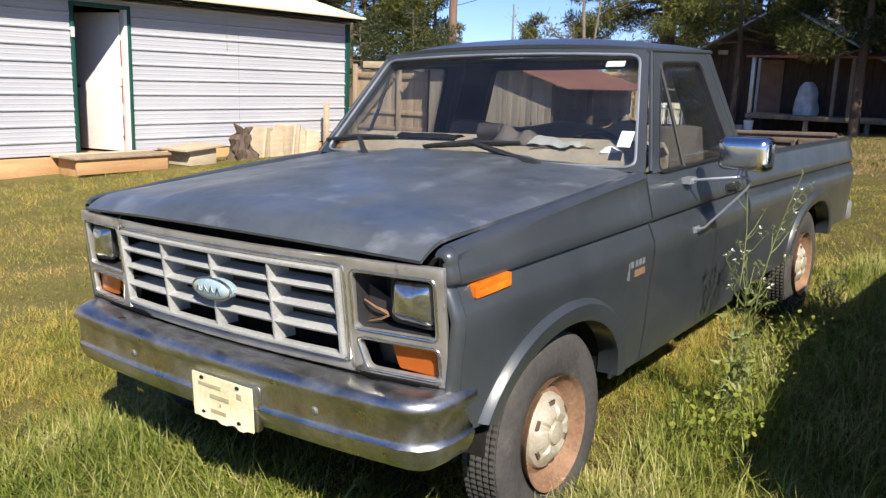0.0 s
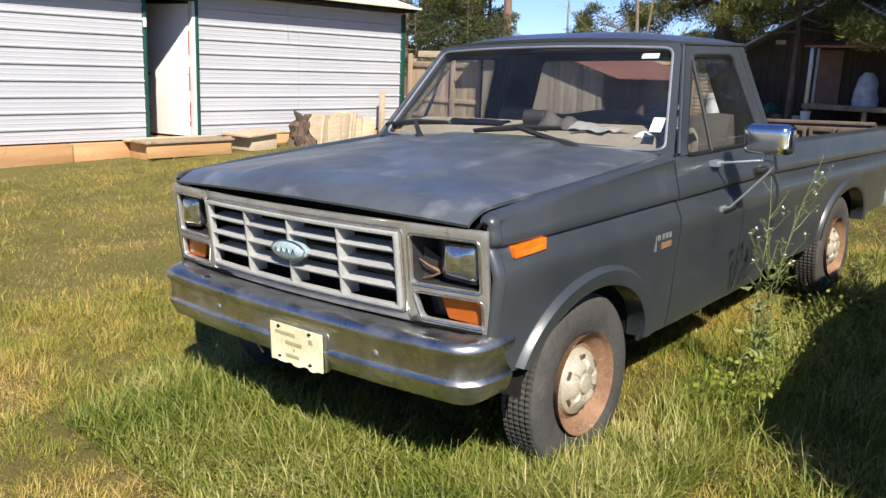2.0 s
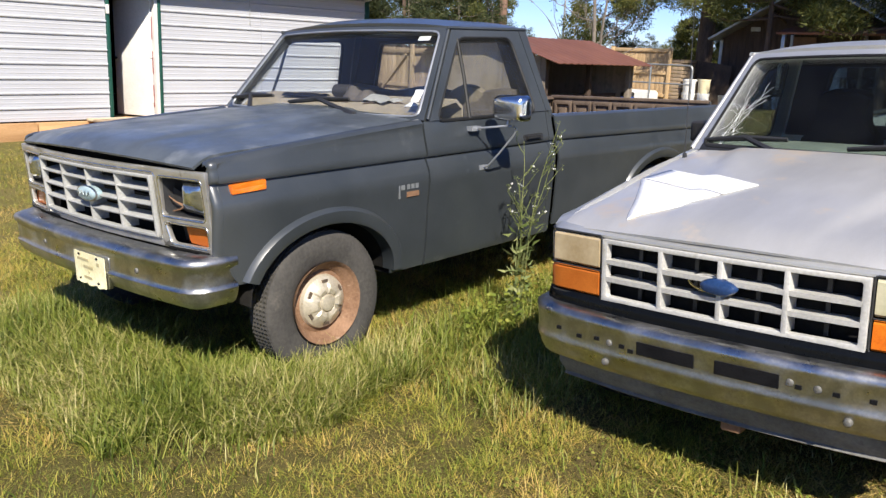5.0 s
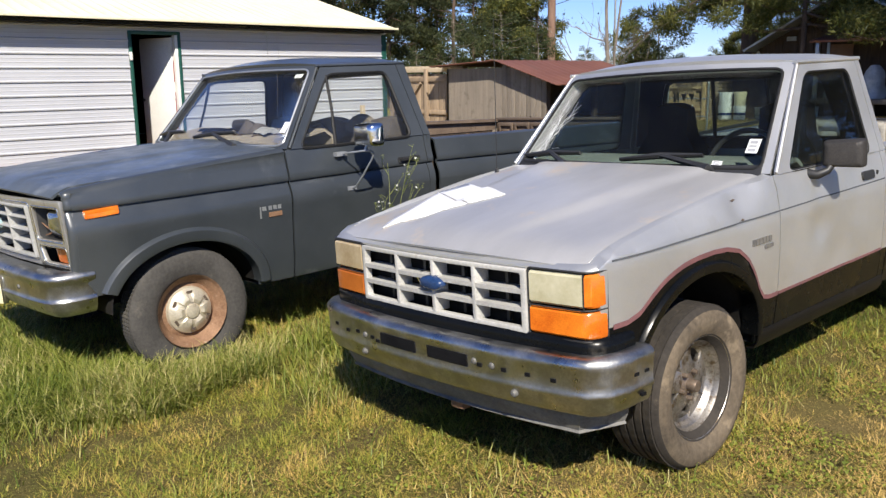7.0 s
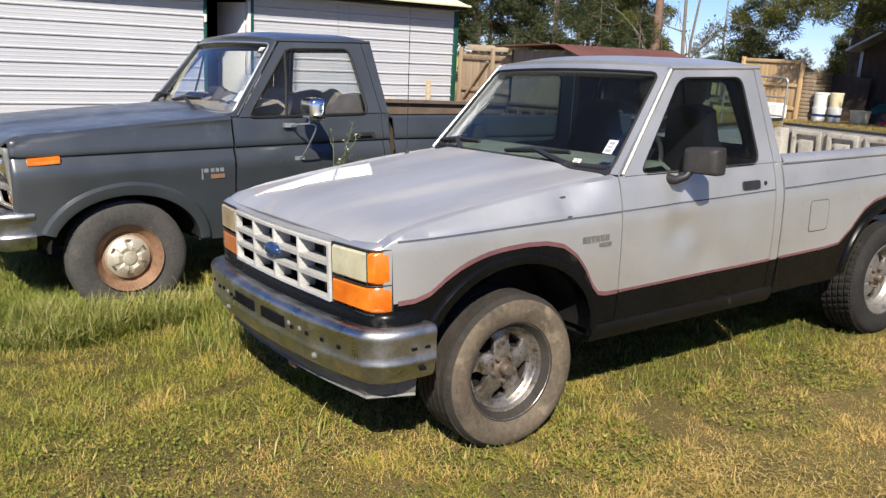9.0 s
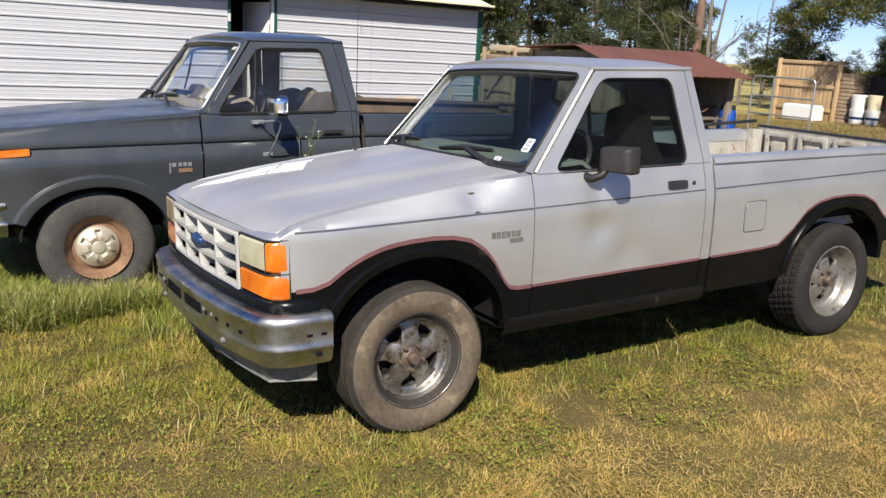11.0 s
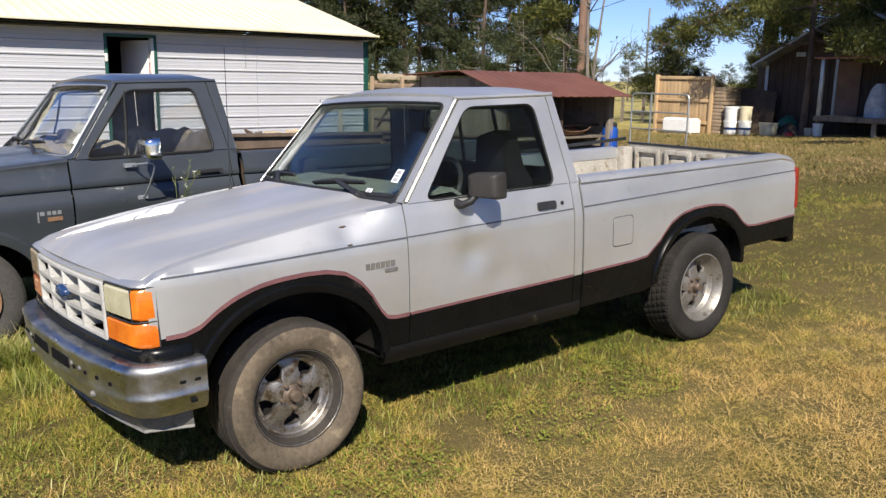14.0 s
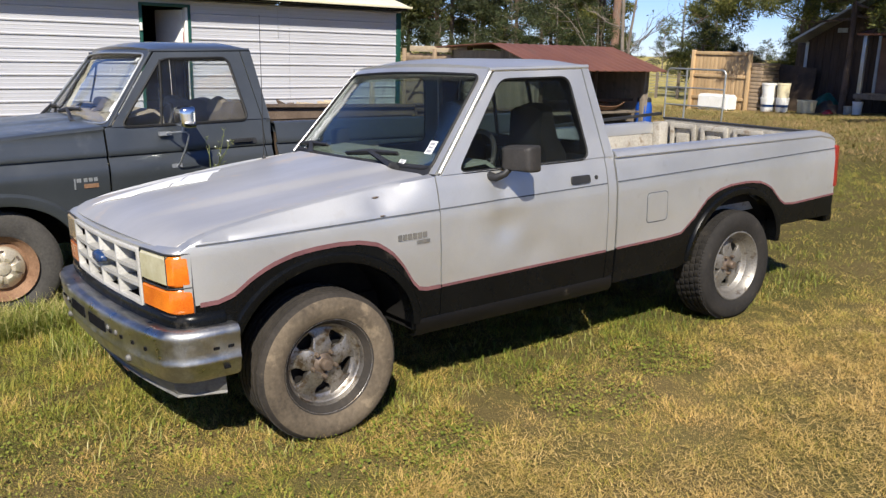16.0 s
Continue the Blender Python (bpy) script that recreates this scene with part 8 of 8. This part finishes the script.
def house():
    """Dark wooden house: gable end to the yard, porch and deck along its front."""
    z0 = h(-8.5, 28.4)
    T = thing("brown_house", pose(0, 28.4, z0), "dark brown wooden house with a low gable, deck and porch posts", "house")
    xl, xr, ez, sl = -11.0, -4.7, 2.22, 0.55
    xm = (xl + xr) / 2
    part("wall", boxes((xl, 2.0, 0.0, 6.0, -0.3, ez - 0.02)), BROWN_WALL, T, "dark brown board wall", smooth=0)
    bm = bmesh.new()
    prism(bm, [(xl, ez - 0.02), (xm, ez - 0.02 + sl * (xm - xl)), (xr, ez - 0.02)], lambda x, z, w: (x, w, z), 0.0, 6.0)
    part("gable", bm, BROWN_WALL, T, smooth=0)
    for k in range(24):
        x = xl + 0.06 + 0.26 * k
        part("batten", boxes((x, x + 0.035, -0.022, 0.0, -0.1, ez + sl * min(x - xl, xr - x - 0.04) - 0.04)), BROWN_WALL, T, smooth=0)
    bm = bmesh.new()
    skin(bm, [[(xl - 0.16, yy, ez - 0.06), (xm, yy, ez + 0.04 + sl * (xm - xl)), (xr + 0.16, yy, ez - 0.06)] for yy in (-0.72, 6.2)])
    part("roof", bm, GREY_METAL, T, "grey metal gable roof", 0.07, 20)
    part("corner_board", boxes((xl - 0.02, xl + 0.09, -0.04, -0.001, -0.1, ez - 0.06)), GREY_METAL, T, smooth=0)
    part("vent", boxes((-9.98, -9.66, -0.05, -0.024, 2.46, 2.60)), GREY_METAL, T, "small pale gable vent", smooth=0)
    bm = bmesh.new()
    skin(bm, [[(-8.55, yy, zz), (2.0, yy, zz)] for yy, zz in ((-0.02, 2.62), (-1.55, 2.36))])
    part("porch_roof", bm, RED_ROOF, T, "low porch roof", 0.06)
    for x, mat in ((-8.34, GREY_METAL), (-5.93, BARK_PALE), (-5.47, BARK_PALE), (-3.2, BARK_PALE)):
        part("porch_post", boxes((x - 0.055, x + 0.055, -1.45, -1.34, 0.63, 2.36)), mat, T, "pale porch post", bevel=0.006)
    part("door", boxes((-8.52, -7.80, -0.06, -0.024, 0.62, 2.30)), DOOR_BROWN, T, "brown panelled door", smooth=0)
    part("door_frame", boxes((-8.62, -8.53, -0.07, -0.024, 0.62, 2.36)), GREY_METAL, T, "pale door frame", smooth=0)
    part("deck", boxes((-8.4, 2.0, -1.6, 0.0, 0.48, 0.63)), OLD_WOOD, T, "weathered wooden deck", bevel=0.01)
    for x in (-8.3, -6.6, -4.9, -3.2):
        part("deck_post", boxes((x - 0.06, x + 0.06, -1.5, -1.38, -0.15, 0.48)), OLD_WOOD, T)
    bm = bmesh.new()
    grid(bm, [2 * math.pi * k / 24 for k in range(25)], spread(0, 1, 12), lambda a, v: ((0.36 * (1 - v ** 3 * 0.7) + 0.06 * noise.noise((math.cos(a) * 2, math.sin(a) * 2, v * 3))) * math.cos(a),
         (0.34 * (1 - v ** 3 * 0.7) + 0.07 * noise.noise((math.cos(a) * 3, v * 2, 1))) * math.sin(a), v * 1.0))
    solo("grey_tarp", bm, TARP_GREY, pose(-6.78, 27.45, z0 + 0.63), "things under a pale blue-grey tarp on the deck", "tarp")


house()


def far_barn():
    T = thing("garden_hut", pose(-17.3, 32.6, h(-17.3, 32.6)), "small pale hut with a white roof behind the gate", "hut")
    part("wall", boxes((-0.7, 0.7, 0, 2.0, -0.05, 1.68)), FENCE_WOOD, T, smooth=0)
    bm = bmesh.new()
    skin(bm, [[(-0.85, yy, zz), (0.85, yy, zz)] for yy, zz in ((-0.25, 1.67), (1.0, 2.02), (2.2, 1.67))])
    part("roof", bm, WHITE_PLASTIC, T, "white metal roof", 0.05)


far_barn()


def wire_fence():
    T = thing("wire_fence", pose(0, 33, h(-18, 33)), "distant dark wire fence on posts", "fence")
    for k in range(16):
        part("post", boxes((-28 + k * 1.2 - 0.05, -28 + k * 1.2 + 0.05, -0.05, 0.05, -0.1, 1.1)), OLD_WOOD, T, smooth=0)
    for k in range(7):
        part("wire", boxes((-28, -10, -0.008, 0.008, 0.15 + 0.14 * k, 0.165 + 0.14 * k)), GREY_METAL, T, smooth=0)


wire_fence()


# ---------------------------------------------------------------- trees
def needle_cloud(spots, n, size, flat, seed, droop=0.0, mat=None, name="crown", slim=1.0):
    """Many small leaf blades round a set of (place, radius)."""
    g = np.random.default_rng(seed)
    c = np.array([s[0] for s in spots])
    r = np.array([s[1] for s in spots])
    pick = g.choice(len(spots), n, p=r ** 2 / (r ** 2).sum())
    d = g.normal(size=(n, 3))
    d /= np.linalg.norm(d, axis=1)[:, None]
    q = r[pick][:, None] * g.uniform(0, 1, (n, 1)) ** 0.5
    p = c[pick] + d * q * np.array([1, 1, flat])
    a = g.normal(size=(n, 3)) + d * 0.8
    a[:, 2] += 0.2 - droop
    a /= np.linalg.norm(a, axis=1)[:, None]
    b = np.cross(a, g.normal(size=(n, 3)))
    b /= np.linalg.norm(b, axis=1)[:, None]
    ln = g.uniform(size[0], size[1], (n, 1))
    wd = ln * g.uniform(0.25, 0.5, (n, 1)) * slim
    v = np.stack((p - b * wd * 0.5, p + a * ln, p + a * ln * 0.3 + b * wd * 0.6), 1).reshape(-1)
    me = bpy.data.meshes.new(name)
    me.vertices.add(n * 3)
    me.vertices.foreach_set("co", v)
    me.loops.add(n * 3)
    me.loops.foreach_set("vertex_index", np.arange(n * 3))
    me.polygons.add(n)
    me.polygons.foreach_set("loop_start", np.arange(n) * 3)
    me.polygons.foreach_set("loop_total", np.full(n, 3))
    me.materials.append(mat or NEEDLES)
    me.update(calc_edges=True)
    return me


def pine(seed, height, bare, reach, n, r0=0.17, size=(0.16, 0.42), label="tall pine with an open crown of dark needles", mat=None, bark=None, slim=1.0, rise=(0.0, 0.35)):
    """A pine: tapered trunk, limbs that rise and droop, needle tufts at their ends."""
    rr = random.Random(seed)
    T = thing("pine_tree", pose(0, 0, -50), label, "tree", "pines")
    bm = bmesh.new()
    wob = [(rr.uniform(-0.15, 0.15), rr.uniform(-0.15, 0.15)) for _ in range(9)]
    pts = [(wob[k][0] * k / 8, wob[k][1] * k / 8, height * k / 8) for k in range(9)]
    tube(bm, pts, [r0 * (1 - 0.85 * k / 8) for k in range(9)], 10)
    spots = []
    z = bare
    while z < height * 0.98:
        t = (z - bare) / (height - bare)
        ln = reach * (0.55 + 0.6 * math.sin(math.pi * min(1, t * 0.9 + 0.15))) * (1 - 0.55 * t) * rr.uniform(0.6, 1.15)
        a = rr.uniform(0, 6.283)
        tip = Vector((math.cos(a) * ln, math.sin(a) * ln, z + ln * rr.uniform(*rise)))
        mid = tip * 0.55 + Vector((0, 0, z * 0.45 - 0.1 * ln))
        tube(bm, [(0, 0, z), mid, tip], [0.045 * (1 - 0.6 * t), 0.03, 0.01], 5)
        for s in (0.5, 0.72, 0.9, 1.05):
            p = Vector((0, 0, z)).lerp(tip, s) + Vector((rr.uniform(-0.3, 0.3), rr.uniform(-0.3, 0.3), rr.uniform(-0.1, 0.3))) * (0.5 + ln * 0.2)
            spots.append((p, (0.25 + 0.20 * ln) * rr.uniform(0.6, 1.1)))
        z += rr.uniform(0.16, 0.42) * (height / 12)
    part("trunk", bm, bark or BARK, T)
    ob = new("crown", needle_cloud(spots, n, size, 0.6, seed, mat=mat, slim=slim))
    ob.parent = T
    return T


def bare_tree(seed, height, label, leaves=380, bark=None):
    """A tall thin trunk with rising, mostly leafless side branches."""
    rr = random.Random(seed)
    T = thing("bare_tree", pose(0, 0, -50), label, "tree")
    bm = bmesh.new()
    tips = []
    axis = [Vector((0.10 * math.sin(k * 1.3), 0.08 * math.cos(k * 1.7), height * k / 8)) for k in range(9)]
    tube(bm, axis, [0.058 * (1 - 0.8 * k / 8) for k in range(9)], 8)
    tube(bm, [axis[0] + Vector((0.16, 0.05, 0)), axis[2] + Vector((0.18, 0.05, 0)), axis[5] + Vector((0.5, 0.2, 0))], [0.04, 0.034, 0.010], 6)

    def limb(p, d, ln, r, depth):
        e = p + d * ln
        q = p.lerp(e, 0.5) + Vector((rr.uniform(-1, 1), rr.uniform(-1, 1), rr.uniform(-1, 0))) * ln * 0.08
        tube(bm, [p, q, e], [r, r * 0.7, r * 0.4], 5 if depth < 1 else 3, False)
        tips.append((e, 0.25))
        if depth == 2:
            return
        for k in range(3):
            n = (d + Vector((rr.uniform(-1, 1), rr.uniform(-1, 1), rr.uniform(-0.2, 0.7))) * 0.7).normalized()
            limb(p.lerp(e, rr.uniform(0.3, 1.0)), n, ln * rr.uniform(0.4, 0.65), r * 0.5, depth + 1)
    for k in range(38):
        z = height * rr.uniform(0.13, 0.95)
        a = rr.uniform(0, 6.283)
        limb(Vector((0, 0, z)), Vector((math.cos(a), math.sin(a), rr.uniform(0.4, 1.2))).normalized(), rr.uniform(0.7, 1.7) * (1.2 - 0.6 * z / height), 0.022, 0)
    part("trunk", bm, bark or BARK_PALE, T)
    ob = new("leaves", needle_cloud(tips, leaves, (0.05, 0.13), 1.0, seed, mat=LEAVES))
    ob.parent = T
    return T


def old_pine():
    """The thick dark pine behind the house, with one long limb drooping over the yard."""
    rr = random.Random(40)
    T = thing("pine_tree", pose(-14.0, 33.5, h(-14, 33.5) - 0.05), "thick dark old pine with a long drooping limb", "tree", "pines")
    bm = bmesh.new()
    tube(bm, [(0, 0, 0), (0.05, 0, 4), (-0.05, 0.1, 9), (0.1, 0, 17)], [0.36, 0.31, 0.25, 0.08], 12)
    spots = []
    for z, dx, dy, dz in ((4.7, -5.2, -1.2, -1.9), (5.0, -4.4, 0.6, -1.0), (4.4, -3.4, -0.6, -0.5), (5.6, -3.6, -1.6, -0.2), (5.2, 2.4, -2.0, -0.6), (4.6, 3.2, -3.2, -0.8), (5.2, 1.6, -3.0, -0.6), (5.0, 3.8, -1.5, -0.9), (4.4, 1.8, -1.2, -0.4), (5.4, 4.6, -4.0, -0.9), (5.0, -2.0, -2.5, -1.0), (6.0, 3.0, -3.0, -0.6), (6.2, 0.6, -3.2, -0.7), (7.2, 3.0, 1.0, 0.6), (7.6, -2.8, -2.2, 0.6), (8.4, -3.0, 1.8, 1.0), (8.8, 2.8, -1.5, 1.0), (9.8, -2.4, -1.0, 1.2), (11, 2.2, 1.0, 1.2),
                          (12.5, -1.8, 0.8, 1.0), (14, 1.5, -0.8, 1.0), (15.5, -0.8, 0.5, 0.8)):
        root, tip = Vector((0, 0, z)), Vector((dx, dy, z + dz))
        mid = root.lerp(tip, 0.5) + Vector((0, 0, 0.10 * tip.xy.length))
        tube(bm, [root, mid, tip], [0.10, 0.06, 0.015], 6)
        for _ in range(9):
            s = rr.uniform(0.35, 1.05)
            p = root * (1 - s) ** 2 + mid * 2 * s * (1 - s) + tip * s * s
            q = p + Vector((rr.uniform(-0.7, 0.7), rr.uniform(-0.7, 0.7), rr.uniform(-0.45, 0.5)))
            tube(bm, [p, q], [0.02, 0.006], 4)
            spots.append((q, rr.uniform(0.28, 0.55)))
    part("trunk", bm, BARK, T)
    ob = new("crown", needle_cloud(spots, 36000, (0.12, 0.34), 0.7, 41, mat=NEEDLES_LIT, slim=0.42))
    ob.parent = T
    return T


def place_all():
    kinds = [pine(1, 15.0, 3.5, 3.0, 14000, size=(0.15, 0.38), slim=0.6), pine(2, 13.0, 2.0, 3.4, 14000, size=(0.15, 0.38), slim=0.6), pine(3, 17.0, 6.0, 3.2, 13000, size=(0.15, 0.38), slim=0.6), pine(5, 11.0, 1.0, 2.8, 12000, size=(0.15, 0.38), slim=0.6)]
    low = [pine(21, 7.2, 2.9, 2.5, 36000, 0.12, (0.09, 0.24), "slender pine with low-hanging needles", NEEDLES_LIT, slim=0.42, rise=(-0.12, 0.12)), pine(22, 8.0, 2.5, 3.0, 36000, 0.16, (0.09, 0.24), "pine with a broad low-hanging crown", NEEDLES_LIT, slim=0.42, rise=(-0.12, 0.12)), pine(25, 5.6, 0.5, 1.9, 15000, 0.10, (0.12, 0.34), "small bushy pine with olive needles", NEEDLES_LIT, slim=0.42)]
    broad = pine(8, 8.0, 0.6, 2.9, 9500, 0.14, (0.10, 0.24), "bushy broad-leaved tree, dull green", LEAVES, BARK_PALE)
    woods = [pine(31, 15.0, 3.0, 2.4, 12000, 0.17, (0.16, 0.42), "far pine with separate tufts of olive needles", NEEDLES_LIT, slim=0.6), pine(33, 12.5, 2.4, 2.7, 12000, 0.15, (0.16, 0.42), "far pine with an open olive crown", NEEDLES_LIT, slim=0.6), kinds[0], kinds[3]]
    rr = random.Random(77)

    def at(src, x, y, s=1.0):
        t = copy_thing(src, pose(x, y, h(x, y) - 0.05, 0, 0, rr.uniform(0, 360)) @ Matrix.Diagonal((s, s, s, 1)))
        t.scale = (s, s, s)
        return t
    # woods far behind the shed and fence
    for k in range(20):
        az = radians(39.3 + 19.2 * k / 19 + rr.uniform(-0.5, 0.5))
        d = rr.uniform(50, 66)
        at(woods[k % 4], 2 - d * math.sin(az), d * math.cos(az), rr.uniform(0.85, 1.15))
    for k in range(8):
        az = radians(39.2 + 19.8 * k / 7 + rr.uniform(-0.6, 0.6))
        d = rr.uniform(40, 47)
        at(broad, 2 - d * math.sin(az), d * math.cos(az), rr.uniform(0.40, 0.62))
    # low far tree line in the gap
    for k in range(15):
        az = radians(19 + 23 * k / 14 + rr.uniform(-0.4, 0.4))
        d = rr.uniform(84, 104)
        at(broad, 2 - d * math.sin(az), d * math.cos(az), rr.uniform(0.42, 0.66))
    # pines round the brown house and the woods at its side
    # the first four stand out of view, added to shade the house
    near = [(-0.8, 26.4, 1, 0.9), (1.8, 25.6, 1, 1.0), (-2.8, 26.4, 0, 0.8), (4.5, 25.0, 1, 1.0), (-11.5, 37, 0, 1.0), (-8.0, 35, 1, 1.0), (-5.0, 35, 2, 1.1), (0.5, 38, 1, 1.2),
            (-6, 38, 2, 1.2), (5, 37, 3, 1.2), (-9.5, 41, 1, 1.1), (9, 33, 1, 1.1), (-4.2, 44, 0, 1.2), (2.5, 45, 2, 1.2), (-17.5, 42.5, 3, 0.62), (-14.6, 39.0, 1, 0.55)]
    for x, y, k, s in near:
        at(kinds[k], x, y, s)
    # the third and fourth are unseen too, put there for shade
    for x, y, k, s in ((-8.95, 27.3, 0, 1.0), (-5.14, 26.4, 1, 1.0), (0.6, 26.4, 1, 1.15), (3.2, 26.0, 1, 1.15), (-27.2, 44.9, 2, 1.0), (-24.0, 52.0, 2, 0.8), (-17.0, 38.0, 2, 0.62), (-15.4, 39.5, 2, 0.72), (-13.6, 38.5, 2, 0.6)):
        at(low[k], x, y, s)
    # an unseen pine, added out of view to shade the gable
    at(kinds[2], 0.6, 21.3)
    old_pine()
    for k in range(10):
        at(broad, -12 + 1.8 * k, rr.uniform(36, 42), rr.uniform(0.7, 1.0))
    # unseen pines added off to the side for the side glass to mirror
    for k, (x, y) in enumerate(((7.5, 24), (10.5, 26), (13.5, 25), (11.5, 20.5), (16, 22), (15.5, 17))):
        at(kinds[(3, 1, 3, 0, 1, 3)[k]], x, y, 1.05)
    # unseen woods added behind the camera for the chrome and glass to mirror
    for k in range(9):
        az = radians(95 + 190 * k / 8 + rr.uniform(-2, 2))
        d = rr.uniform(32, 44)
        at((kinds + [broad])[k % 5], 2 - d * math.sin(az), d * math.cos(az), rr.uniform(0.6, 0.85))
    bt = bare_tree(6, 9.0, "leafless pale tree with thin forked branches")
    at(bt, -8.97, 16.98, 0.9)
    at(broad, -18.2, 33.5, 0.55)
    for o in kinds + woods[:2] + low + [broad, bt]:
        for c in o.children:
            bpy.data.objects.remove(c)
        bpy.data.objects.remove(o)


place_all()


def poles():
    for x, y, hh, r, mat, label in ((-30.15, 40.4, 13.0, 0.26, BARK_RED, "tall reddish wooden utility pole"), (-29.3, 45.6, 6.5, 0.08, GREY_METAL, "thin grey service pole")):
        bm = bmesh.new()
        tube(bm, [(0, 0, -0.2), (0, 0, hh * 0.5), (0, 0, hh)], [r, r * 0.9, r * 0.75], 10)
        solo("utility_pole", bm, mat, pose(x, y, h(x, y)), label, "pole")
    bm = bmesh.new()
    pts = [Vector((-45, 46, 5.2)).lerp(Vector((-14, 38, 9.5)), t) - Vector((0, 0, 1.2 * math.sin(math.pi * t))) for t in spread(0, 1, 14)]
    tube(bm, pts, 0.02, 4)
    solo("power_line", bm, DARK, pose(0, 0, 0), "thin dark overhead wire", "cable")


poles()


def flower_weed(x, y, hh, seed, label, leaning=(0.0, 0.0), stems=3):
    """A tall branching weed: pale bare stems, leafy at the foot, small white flower heads at the tips."""
    rr = random.Random(seed)
    T = thing("tall_weed", pose(x, y, h(x, y)), label, "weed")
    ends, low = [], []
    bm = bmesh.new()
    for k in range(stems):
        a = 6.283 * k / stems + rr.uniform(-0.5, 0.5)
        out = rr.uniform(0.05, 0.13)
        top = Vector((math.cos(a) * out + leaning[0], math.sin(a) * out + leaning[1], hh * (1.0, 0.78, 0.9, 0.7)[k % 4]))
        way = lambda t: Vector((top.x * t ** 1.4, top.y * t ** 1.4, top.z * t)) + Vector((0.012 * math.sin(7 * t + k), 0.012 * math.cos(5 * t + k), 0))
        tube(bm, [way(t) for t in spread(0, 1, 8)], [0.0052 - 0.0036 * t for t in spread(0, 1, 8)], 5)
        for j in range(8):
            t = rr.uniform(0.45, 0.95)
            p = way(t)
            b = rr.uniform(0, 6.283)
            ln = rr.uniform(0.06, 0.17) * (1.2 - 0.5 * t)
            e = p + Vector((math.cos(b) * ln * 0.7, math.sin(b) * ln * 0.7, ln * 0.9))
            tube(bm, [p, p.lerp(e, 0.5) + Vector((0, 0, -0.008)), e], [0.0026, 0.0020, 0.0014], 4)
            for _ in range(2):
                f = e + Vector((rr.uniform(-0.03, 0.03), rr.uniform(-0.03, 0.03), rr.uniform(0.0, 0.04)))
                tube(bm, [e, f], [0.0016, 0.0012], 3)
                ends.append(f)
        ends.append(top)
        low += [(way(t), 0.05) for t in (0.08, 0.18, 0.28, 0.38, 0.5)]
    part("stem", bm, WEED, T)
    ob = new("leaves", needle_cloud(low, 230, (0.03, 0.08), 0.9, seed, mat=WEED, slim=0.7))
    ob.parent = T
    ob = new("buds", needle_cloud([(e, 0.016) for e in ends], 420, (0.008, 0.018), 1.0, seed + 1, mat=WEED))
    tagged(ob, "tiny green buds", kind="stuff").parent = T
    bm = bmesh.new()
    for e in ends:
        if rr.random() < 0.22:
            for q in range(7):
                a = 0.9 * q + rr.uniform(0, 1)
                d = Vector((math.cos(a), math.sin(a), rr.uniform(0.2, 1.2))) * 0.007
                side = d.cross(Vector((0, 0, 1))) * 0.5
                bm.faces.new([bm.verts.new(e + v) for v in (Vector((0, 0, 0)), d + side, d * 1.6, d - side)])
    tagged(part("flowers", bm, WHITE_PAPER, T, "small white flowers", smooth=0), kind="stuff")


flower_weed(-1.05, 3.82, 1.20, 5, "tall thin weed with white flowers beside the grey door", (0.07, 0.03), 4)
flower_weed(-0.98, 5.35, 0.40, 9, "short weed with white flowers by the grey rear wheel", (0, 0), 3)
